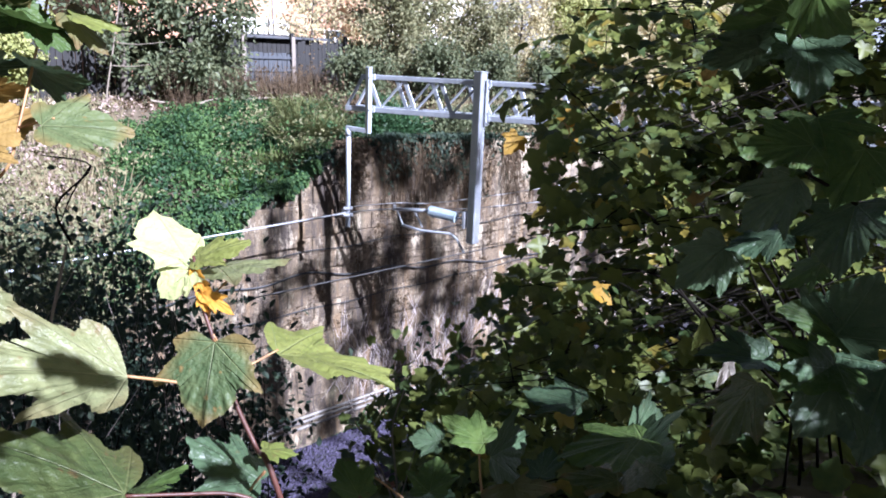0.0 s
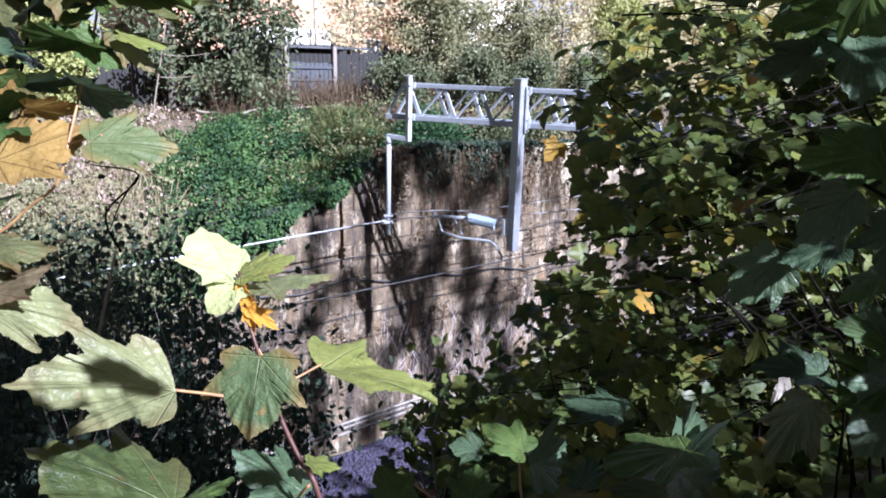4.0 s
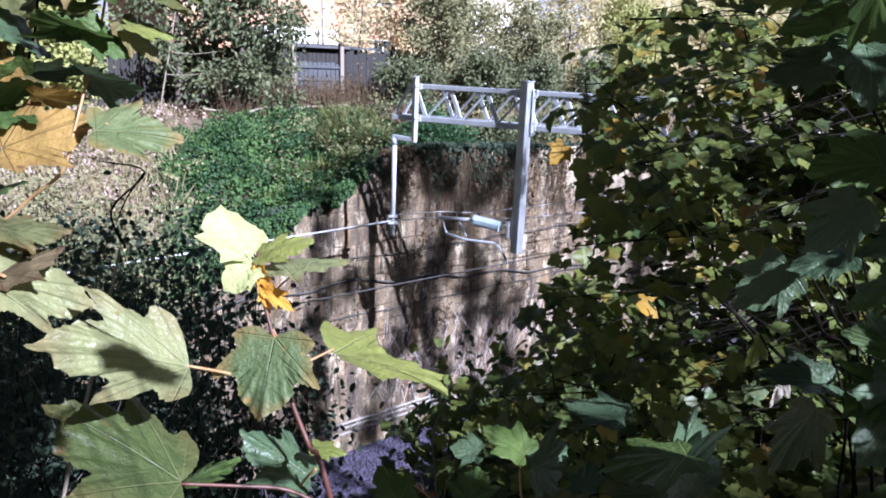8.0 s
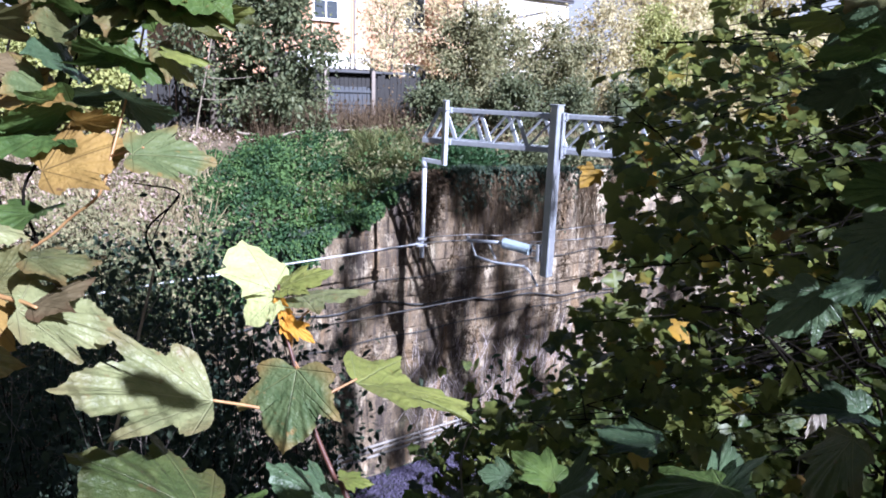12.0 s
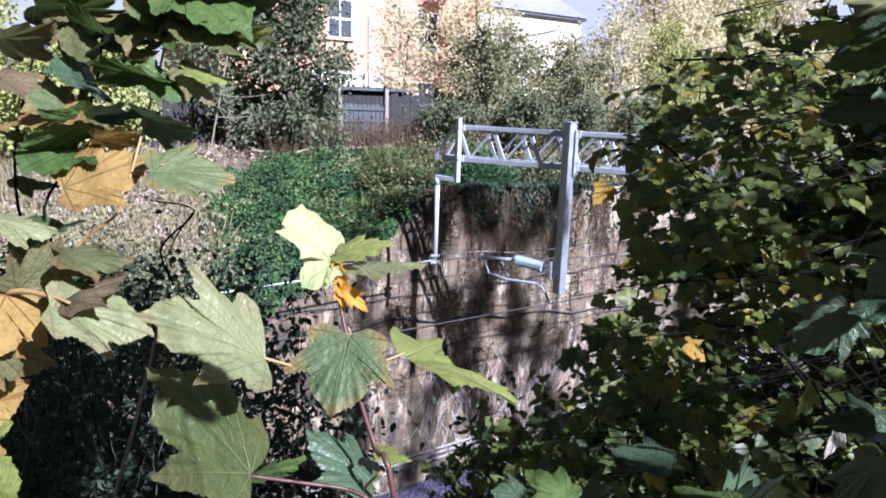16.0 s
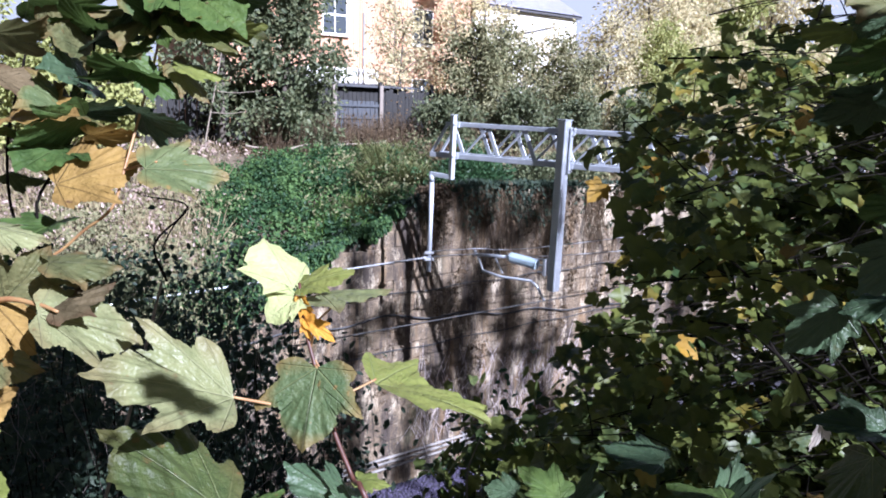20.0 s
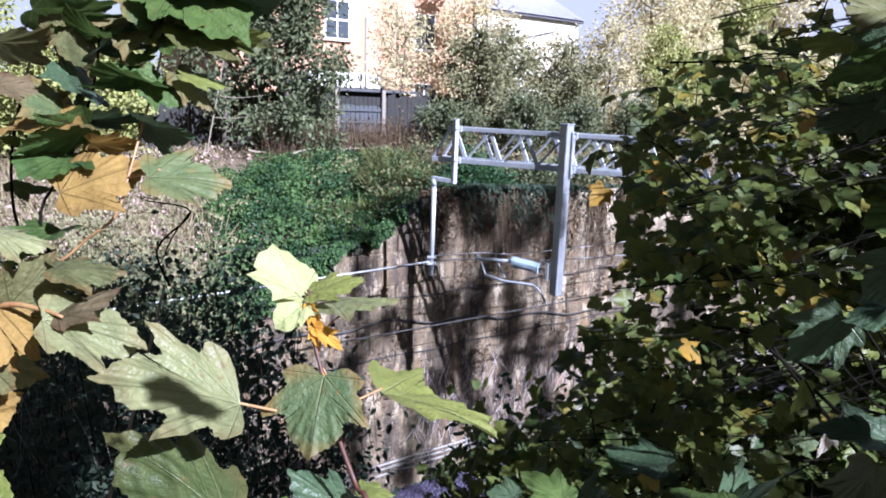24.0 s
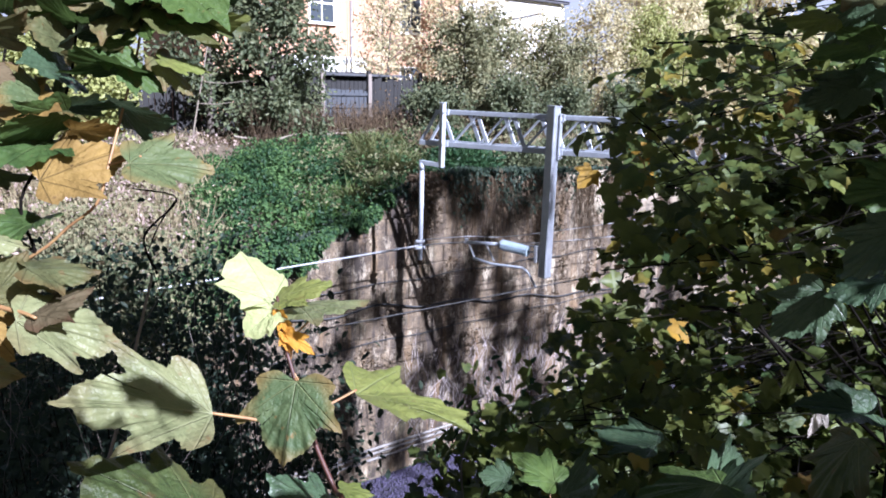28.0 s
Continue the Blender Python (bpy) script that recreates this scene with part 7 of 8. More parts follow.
stem(sapling, "side_stem", [(0.218, 1.250, 6.645), (0.347, 1.281, 6.806), (0.427, 1.323, 6.908), (0.482, 1.342, 6.974)], 0.0040, 0.0016, shaded_stem)
leaf(sapling, (0.466, 1.250, 7.018), (0.306, 1.244, 6.992), (-0.164, 0.098, 0.982), 1.00, green_leaf, 129, fold=(2, 2), sweep=-0.06)
leaf(sapling, (0.410, 1.200, 6.959), (0.309, 1.225, 6.959), (0.015, 0.064, 0.998), 1.00, mottled_leaf, 130, fold=(1, 1), sweep=0.03)
leaf(sapling, (0.170, 1.300, 6.980), (0.092, 1.342, 7.016), (0.251, -0.326, 0.911), 1.01, green_leaf, 131, fold=(17, 17), sweep=-0.04)
leaf(sapling, (0.084, 1.300, 6.984), (0.026, 1.313, 6.985), (-0.101, -0.494, 0.864), 1.01, shade_toned_leaf, 132, fold=(14, 15), sweep=-0.03)
leaf(sapling, (-0.069, 1.200, 6.932), (-0.108, 1.248, 6.979), (0.370, -0.468, 0.802), 1.03, green_leaf, 133, fold=(15, 16), sweep=-0.09)
leaf(sapling, (0.058, 1.150, 6.968), (0.075, 1.215, 6.999), (-0.231, -0.366, 0.902), 1.02, green_leaf, 134, fold=(10, 10), sweep=-0.07)
leaf(sapling, (0.385, 1.400, 7.015), (0.272, 1.454, 7.026), (0.027, -0.140, 0.990), 1.00, shade_toned_leaf, 135, fold=(6, 4), sweep=0.11)
leaf(sapling, (0.287, 1.300, 6.905), (0.315, 1.352, 6.942), (-0.541, -0.288, 0.790), 1.00, shade_toned_leaf, 136, fold=(10, 10), sweep=-0.00)
leaf(sapling, (0.482, 1.342, 6.974), (0.579, 1.428, 6.982), (0.610, -0.719, 0.334), 1.00, shade_toned_leaf, 2)
leaf(sapling, (0.470, 1.329, 6.943), (0.478, 1.166, 6.982), (-0.785, 0.111, 0.610), 1.20, shade_toned_leaf, 0)
leaf(sapling, (0.031, 1.259, 6.886), (0.050, 1.143, 6.894), (-0.316, 0.015, 0.949), 1.20, shade_toned_leaf, 3)
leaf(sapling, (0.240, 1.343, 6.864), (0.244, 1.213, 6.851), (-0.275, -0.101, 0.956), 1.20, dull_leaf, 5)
leaf(sapling, (0.195, 1.376, 6.907), (0.293, 1.470, 6.897), (0.691, -0.704, 0.166), 1.00, shade_toned_leaf, 1)
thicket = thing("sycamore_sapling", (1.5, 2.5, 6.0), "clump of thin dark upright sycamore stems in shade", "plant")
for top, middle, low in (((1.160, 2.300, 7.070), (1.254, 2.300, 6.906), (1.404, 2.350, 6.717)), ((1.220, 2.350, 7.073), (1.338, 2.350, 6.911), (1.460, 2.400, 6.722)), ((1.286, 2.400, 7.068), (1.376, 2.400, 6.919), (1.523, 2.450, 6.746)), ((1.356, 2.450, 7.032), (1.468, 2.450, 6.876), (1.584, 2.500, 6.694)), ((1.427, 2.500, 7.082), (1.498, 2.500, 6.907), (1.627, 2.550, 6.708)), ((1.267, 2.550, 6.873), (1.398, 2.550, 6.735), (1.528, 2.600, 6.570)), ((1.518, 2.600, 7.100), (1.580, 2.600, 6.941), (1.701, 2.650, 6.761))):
    stem(thicket, "upright_stem", [top, middle, low, (low[0] * 1.7 - 0.85, 2.5, 5.6)], 0.004, 0.006, shaded_stem)
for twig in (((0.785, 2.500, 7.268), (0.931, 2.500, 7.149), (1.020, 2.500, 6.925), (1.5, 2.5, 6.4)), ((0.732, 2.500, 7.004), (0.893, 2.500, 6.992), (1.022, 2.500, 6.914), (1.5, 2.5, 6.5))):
    stem(thicket, "side_branch", twig, 0.004, 0.007, shaded_stem)
hanging_leaf = thing("twig_leaf", (0.630, 1.259, 7.181), "leaf hanging on a dark twig, sunlight put into its whitish colour", "leaf")
leaf(hanging_leaf, (0.630, 1.259, 7.181), (0.610, 1.242, 7.121), (0.3, -0.9, 0.35), 0.5, sun_white_leaf, 2)
leaf(hanging_leaf, (0.594, 1.299, 7.242), (0.576, 1.284, 7.180), (0.3, -0.9, 0.3), 0.45, bright_leaf, 4)
stem(hanging_leaf, "twig", [(1.35, 2.0, 6.85), (0.741, 1.372, 7.162), (0.630, 1.259, 7.181), (0.594, 1.299, 7.242)], 0.004, 0.0015, shaded_stem)
build_fence()
build_wall()


def motions():
    rest = {ob.name: ob.location.copy() for ob in (shoot, spray, low_spray, dark_spray, top_spray, hanging_leaf)}
    still = {ob.name: ob.matrix_basis.copy() for ob in (leaf_side, leaf_low, leaf_front)}

    def sway(ob, dx, dy, dz, turn):
        return Matrix.Translation(rest[ob.name] + Vector((dx, dy, dz))) @ pose(0, 0, 0, 0, turn, 0)

    def flap(ob, axis, degrees):
        # a leaf lifts about its stalk
        m = still[ob.name]
        q = Matrix.Rotation(radians(degrees), 3, Vector(axis)).to_quaternion() @ m.to_quaternion()
        return Matrix.LocRotScale(m.translation, q, None)

    walk(shoot, [
        (0, sway(shoot, -0.0053, -0.0006, -0.0024, -2.0)),
        (0.5, sway(shoot, -0.0028, -0.0011, -0.0046, -2.7)),
        (1, sway(shoot, -0.0034, -0.0014, -0.0059, -2.0)),
        (1.5, sway(shoot, -0.0018, -0.0020, -0.0083, -2.3)),
        (2, sway(shoot, -0.0010, -0.0021, -0.0086, -1.7)),
        (2.5, sway(shoot, -0.0010, -0.0023, -0.0095, -1.6)),
        (3, sway(shoot, -0.0018, -0.0027, -0.0113, -1.9)),
        (3.5, sway(shoot, -0.0019, -0.0025, -0.0106, -2.4)),
        (5.5, sway(shoot, 0.0002, -0.0018, -0.0075, -1.4)),
        (6, sway(shoot, 0.0005, -0.0016, -0.0068, -1.7)),
        (6.5, sway(shoot, 0.0010, -0.0014, -0.0059, -1.3)),
        (7, sway(shoot, 0.0000, -0.0011, -0.0046, -1.3)),
        (7.5, sway(shoot, 0.0011, -0.0000, -0.0001, -1.0)),
        (8, sway(shoot, 0.0000, 0.0000, 0.0000, 0.0)),
        (8.5, sway(shoot, 0.0009, -0.0005, -0.0019, -0.5)),
        (9, sway(shoot, 0.0033, -0.0010, -0.0040, -1.3)),
        (9.5, sway(shoot, 0.0022, -0.0004, -0.0016, -0.7)),
        (10, sway(shoot, 0.0027, -0.0012, -0.0049, -1.7)),
        (10.5, sway(shoot, 0.0033, -0.0008, -0.0034, -1.8)),
        (11, sway(shoot, 0.0045, -0.0007, -0.0027, -1.8)),
        (11.5, sway(shoot, 0.0021, -0.0018, -0.0074, -2.6)),
        (12, sway(shoot, 0.0033, -0.0006, -0.0027, -2.4)),
        (12.5, sway(shoot, 0.0055, -0.0005, -0.0022, -2.3)),
        (14.5, sway(shoot, 0.0076, 0.0008, 0.0034, -0.0)),
        (15, sway(shoot, 0.0127, 0.0013, 0.0054, 0.1)),
        (15.5, sway(shoot, 0.0127, 0.0033, 0.0138, 1.6)),
        (16, sway(shoot, 0.0186, 0.0072, 0.0302, 2.6)),
        (16.5, sway(shoot, 0.0176, 0.0058, 0.0243, 0.6)),
        (17, sway(shoot, 0.0179, 0.0082, 0.0343, 4.4)),
        (17.5, sway(shoot, 0.0154, 0.0061, 0.0253, 3.0)),
        (18, sway(shoot, 0.0154, 0.0038, 0.0160, 2.2)),
        (18.5, sway(shoot, 0.0160, 0.0040, 0.0167, -0.2)),
        (19, sway(shoot, 0.0106, 0.0022, 0.0093, 0.1)),
        (19.5, sway(shoot, 0.0140, 0.0026, 0.0109, -0.5)),
        (20, sway(shoot, 0.0142, 0.0024, 0.0100, -1.9)),
        (20.5, sway(shoot, 0.0076, -0.0005, -0.0022, -0.8)),
        (21, sway(shoot, 0.0097, 0.0001, 0.0002, -0.9)),
        (21.5, sway(shoot, 0.0077, -0.0000, -0.0002, -1.2)),
        (23.5, sway(shoot, 0.0119, 0.0013, 0.0053, -0.4)),
        (24, sway(shoot, 0.0123, 0.0005, 0.0022, -0.3)),
        (24.5, sway(shoot, 0.0073, -0.0000, -0.0001, -0.2)),
        (25, sway(shoot, 0.0049, -0.0013, -0.0052, -0.1)),
        (25.5, sway(shoot, 0.0081, -0.0001, -0.0002, -0.1)),
        (26, sway(shoot, 0.0064, -0.0014, -0.0059, -0.9)),
        (26.5, sway(shoot, 0.0046, -0.0019, -0.0079, -0.3)),
        (27, sway(shoot, 0.0060, -0.0029, -0.0123, -3.5)),
        (27.5, sway(shoot, 0.0054, -0.0016, -0.0068, -2.2)),
        (28, sway(shoot, 0.0030, -0.0026, -0.0110, -2.2)),
    ])
    walk(spray, [
        (0, sway(spray, 0.0035, -0.0003, -0.0013, 0.0)),
        (0.5, sway(spray, -0.0004, -0.0001, -0.0005, 0.0)),
        (1, sway(spray, -0.0050, 0.0007, 0.0030, 0.0)),
        (1.5, sway(spray, -0.0053, 0.0000, 0.0001, 0.0)),
        (2, sway(spray, -0.0036, -0.0003, -0.0012, 0.0)),
        (2.5, sway(spray, -0.0004, -0.0015, -0.0064, 0.0)),
        (3, sway(spray, -0.0004, -0.0009, -0.0039, 0.0)),
        (3.5, sway(spray, 0.0013, -0.0016, -0.0067, 0.0)),
        (5.5, sway(spray, 0.0001, -0.0011, -0.0046, 0.0)),
        (6, sway(spray, 0.0001, -0.0007, -0.0030, 0.0)),
        (6.5, sway(spray, -0.0000, -0.0007, -0.0031, 0.0)),
        (7, sway(spray, 0.0010, -0.0006, -0.0026, 0.0)),
        (7.5, sway(spray, 0.0010, -0.0008, -0.0035, 0.0)),
        (8, sway(spray, 0.0000, 0.0000, 0.0000, 0.0)),
        (8.5, sway(spray, -0.0014, 0.0004, 0.0018, 0.0)),
        (9, sway(spray, 0.0007, -0.0004, -0.0019, 0.0)),
        (9.5, sway(spray, 0.0012, -0.0006, -0.0024, 0.0)),
        (10, sway(spray, -0.0007, 0.0003, 0.0012, 0.0)),
        (10.5, sway(spray, -0.0013, 0.0001, 0.0005, 0.0)),
        (11, sway(spray, -0.0024, 0.0006, 0.0025, 0.0)),
        (11.5, sway(spray, -0.0034, 0.0011, 0.0045, 0.0)),
        (12, sway(spray, -0.0007, -0.0001, -0.0005, 0.0)),
        (12.5, sway(spray, -0.0010, 0.0001, 0.0006, 0.0)),
        (14.5, sway(spray, 0.0034, -0.0005, -0.0022, 0.0)),
        (15, sway(spray, 0.0016, 0.0003, 0.0012, 0.0)),
        (15.5, sway(spray, 0.0056, -0.0013, -0.0052, 0.0)),
        (16, sway(spray, 0.0031, -0.0001, -0.0003, 0.0)),
        (16.5, sway(spray, 0.0061, -0.0013, -0.0054, 0.0)),
        (17, sway(spray, 0.0037, -0.0004, -0.0016, 0.0)),
        (17.5, sway(spray, 0.0045, -0.0001, -0.0004, 0.0)),
        (18, sway(spray, 0.0055, -0.0006, -0.0027, 0.0)),
        (18.5, sway(spray, 0.0036, 0.0001, 0.0004, 0.0)),
        (19, sway(spray, 0.0021, 0.0001, 0.0006, 0.0)),
        (19.5, sway(spray, 0.0032, -0.0004, -0.0016, 0.0)),
        (20, sway(spray, 0.0030, -0.0004, -0.0016, 0.0)),
        (20.5, sway(spray, 0.0028, -0.0006, -0.0025, 0.0)),
        (21, sway(spray, 0.0035, -0.0013, -0.0053, 0.0)),
        (21.5, sway(spray, 0.0023, -0.0009, -0.0037, 0.0)),
        (23.5, sway(spray, 0.0079, -0.0025, -0.0102, 0.0)),
        (24, sway(spray, 0.0038, -0.0011, -0.0047, 0.0)),
        (24.5, sway(spray, 0.0045, -0.0007, -0.0028, 0.0)),
        (25, sway(spray, 0.0009, -0.0005, -0.0020, 0.0)),
        (25.5, sway(spray, 0.0040, -0.0009, -0.0038, 0.0)),
        (26, sway(spray, 0.0011, -0.0008, -0.0032, 0.0)),
        (26.5, sway(spray, 0.0006, -0.0006, -0.0026, 0.0)),
        (27, sway(spray, 0.0013, -0.0010, -0.0041, 0.0)),
        (27.5, sway(spray, -0.0002, -0.0008, -0.0033, 0.0)),
        (28, sway(spray, -0.0003, -0.0009, -0.0039, 0.0)),
    ])
    walk(low_spray, [
        (0, sway(low_spray, -0.0149, -0.0019, -0.0078, 0.0)),
        (0.5, sway(low_spray, -0.0149, -0.0019, -0.0078, 0.0)),
        (1, sway(low_spray, -0.0149, -0.0019, -0.0078, 0.0)),
        (1.5, sway(low_spray, -0.0149, -0.0019, -0.0078, 0.0)),
        (2, sway(low_spray, -0.0149, -0.0019, -0.0078, 0.0)),
        (2.5, sway(low_spray, -0.0114, -0.0046, -0.0190, 0.0)),
        (3, sway(low_spray, -0.0111, -0.0028, -0.0118, 0.0)),
        (3.5, sway(low_spray, -0.0088, -0.0029, -0.0119, 0.0)),
        (5.5, sway(low_spray, -0.0078, -0.0027, -0.0113, 0.0)),
        (6, sway(low_spray, -0.0062, -0.0027, -0.0111, 0.0)),
        (6.5, sway(low_spray, -0.0048, -0.0021, -0.0089, 0.0)),
        (7, sway(low_spray, -0.0039, -0.0017, -0.0072, 0.0)),
        (7.5, sway(low_spray, -0.0025, -0.0017, -0.0072, 0.0)),
        (8, sway(low_spray, 0.0000, 0.0000, 0.0000, 0.0)),
        (8.5, sway(low_spray, -0.0006, 0.0001, 0.0003, 0.0)),
        (9, sway(low_spray, -0.0028, -0.0016, -0.0065, 0.0)),
        (9.5, sway(low_spray, -0.0018, -0.0012, -0.0049, 0.0)),
        (10, sway(low_spray, -0.0025, -0.0002, -0.0007, 0.0)),
        (10.5, sway(low_spray, -0.0048, -0.0013, -0.0055, 0.0)),
        (11, sway(low_spray, -0.0039, -0.0008, -0.0033, 0.0)),
        (11.5, sway(low_spray, -0.0060, -0.0006, -0.0023, 0.0)),
        (12, sway(low_spray, -0.0052, -0.0025, -0.0102, 0.0)),
        (12.5, sway(low_spray, -0.0049, -0.0018, -0.0075, 0.0)),
        (14.5, sway(low_spray, 0.0033, -0.0012, -0.0048, 0.0)),
        (15, sway(low_spray, 0.0072, -0.0006, -0.0024, 0.0)),
        (15.5, sway(low_spray, 0.0104, 0.0002, 0.0009, 0.0)),
        (16, sway(low_spray, 0.0096, 0.0019, 0.0080, 0.0)),
        (16.5, sway(low_spray, 0.0113, 0.0002, 0.0007, 0.0)),
        (17, sway(low_spray, 0.0107, 0.0012, 0.0052, 0.0)),
        (17.5, sway(low_spray, 0.0120, 0.0022, 0.0092, 0.0)),
        (18, sway(low_spray, 0.0111, 0.0013, 0.0052, 0.0)),
        (18.5, sway(low_spray, 0.0107, 0.0013, 0.0054, 0.0)),
        (19, sway(low_spray, 0.0087, 0.0010, 0.0041, 0.0)),
        (19.5, sway(low_spray, 0.0077, 0.0005, 0.0019, 0.0)),
        (20, sway(low_spray, 0.0061, -0.0008, -0.0033, 0.0)),
        (20.5, sway(low_spray, 0.0028, -0.0009, -0.0036, 0.0)),
        (21, sway(low_spray, 0.0037, -0.0019, -0.0079, 0.0)),
        (21.5, sway(low_spray, 0.0076, -0.0011, -0.0045, 0.0)),
        (23.5, sway(low_spray, 0.0091, -0.0023, -0.0096, 0.0)),
        (24, sway(low_spray, 0.0078, -0.0009, -0.0037, 0.0)),
        (24.5, sway(low_spray, 0.0082, -0.0005, -0.0020, 0.0)),
        (25, sway(low_spray, 0.0023, -0.0012, -0.0052, 0.0)),
        (25.5, sway(low_spray, 0.0035, -0.0023, -0.0097, 0.0)),
        (26, sway(low_spray, -0.0011, -0.0018, -0.0076, 0.0)),
        (26.5, sway(low_spray, -0.0007, -0.0019, -0.0078, 0.0)),
        (27, sway(low_spray, -0.0031, -0.0023, -0.0095, 0.0)),
        (27.5, sway(low_spray, -0.0048, -0.0032, -0.0133, 0.0)),
        (28, sway(low_spray, -0.0043, -0.0033, -0.0137, 0.0)),
    ])
    walk(dark_spray, [
        (0, sway(dark_spray, -0.0150, 0.0020, 0.0083, 0.0)),
        (0.5, sway(dark_spray, -0.0100, 0.0016, 0.0066, 0.0)),
        (1, sway(dark_spray, -0.0086, 0.0010, 0.0043, 0.0)),
        (1.5, sway(dark_spray, -0.0060, 0.0009, 0.0039, 0.0)),
        (2, sway(dark_spray, -0.0042, 0.0009, 0.0039, 0.0)),
        (2.5, sway(dark_spray, -0.0040, 0.0006, 0.0025, 0.0)),
        (3, sway(dark_spray, -0.0047, 0.0009, 0.0038, 0.0)),
        (3.5, sway(dark_spray, -0.0050, 0.0006, 0.0024, 0.0)),
        (5.5, sway(dark_spray, 0.0016, -0.0003, -0.0013, 0.0)),
        (6, sway(dark_spray, 0.0037, -0.0003, -0.0011, 0.0)),
        (6.5, sway(dark_spray, 0.0002, 0.0003, 0.0014, 0.0)),
        (7, sway(dark_spray, -0.0008, -0.0000, -0.0000, 0.0)),
        (7.5, sway(dark_spray, -0.0004, 0.0002, 0.0007, 0.0)),
        (8, sway(dark_spray, 0.0000, 0.0000, 0.0000, 0.0)),
        (8.5, sway(dark_spray, -0.0011, 0.0004, 0.0016, 0.0)),
        (9, sway(dark_spray, -0.0011, 0.0010, 0.0040, 0.0)),
        (9.5, sway(dark_spray, -0.0022, 0.0007, 0.0030, 0.0)),
        (10, sway(dark_spray, -0.0034, 0.0011, 0.0045, 0.0)),
        (10.5, sway(dark_spray, -0.0035, 0.0006, 0.0026, 0.0)),
        (11, sway(dark_spray, 0.0010, 0.0008, 0.0033, 0.0)),
        (11.5, sway(dark_spray, -0.0007, 0.0001, 0.0006, 0.0)),
        (12, sway(dark_spray, -0.0046, -0.0003, -0.0011, 0.0)),
        (12.5, sway(dark_spray, 0.0010, 0.0005, 0.0019, 0.0)),
        (14.5, sway(dark_spray, 0.0038, -0.0007, -0.0027, 0.0)),
        (15, sway(dark_spray, 0.0041, 0.0003, 0.0012, 0.0)),
        (15.5, sway(dark_spray, 0.0109, 0.0001, 0.0003, 0.0)),
        (16, sway(dark_spray, 0.0103, 0.0003, 0.0011, 0.0)),
        (16.5, sway(dark_spray, 0.0119, -0.0005, -0.0023, 0.0)),
        (17, sway(dark_spray, 0.0220, -0.0018, -0.0073, 0.0)),
        (17.5, sway(dark_spray, 0.0209, -0.0015, -0.0062, 0.0)),
        (18, sway(dark_spray, 0.0125, -0.0007, -0.0029, 0.0)),
        (18.5, sway(dark_spray, 0.0081, 0.0007, 0.0028, 0.0)),
        (19, sway(dark_spray, -0.0035, 0.0017, 0.0071, 0.0)),
        (19.5, sway(dark_spray, 0.0025, 0.0010, 0.0040, 0.0)),
        (20, sway(dark_spray, 0.0090, -0.0002, -0.0009, 0.0)),
        (20.5, sway(dark_spray, 0.0105, -0.0007, -0.0030, 0.0)),
        (21, sway(dark_spray, 0.0085, 0.0004, 0.0019, 0.0)),
        (21.5, sway(dark_spray, 0.0012, 0.0004, 0.0015, 0.0)),
        (23.5, sway(dark_spray, 0.0095, -0.0017, -0.0069, 0.0)),
        (24, sway(dark_spray, 0.0095, -0.0017, -0.0069, 0.0)),
        (24.5, sway(dark_spray, 0.0127, -0.0023, -0.0097, 0.0)),
        (25, sway(dark_spray, 0.0101, -0.0014, -0.0057, 0.0)),
        (25.5, sway(dark_spray, 0.0095, -0.0012, -0.0048, 0.0)),
        (26, sway(dark_spray, 0.0057, -0.0008, -0.0034, 0.0)),
        (26.5, sway(dark_spray, 0.0011, -0.0001, -0.0004, 0.0)),
        (27, sway(dark_spray, 0.0015, -0.0007, -0.0027, 0.0)),
        (27.5, sway(dark_spray, 0.0052, -0.0013, -0.0052, 0.0)),
        (28, sway(dark_spray, 0.0042, -0.0008, -0.0033, 0.0)),
    ])
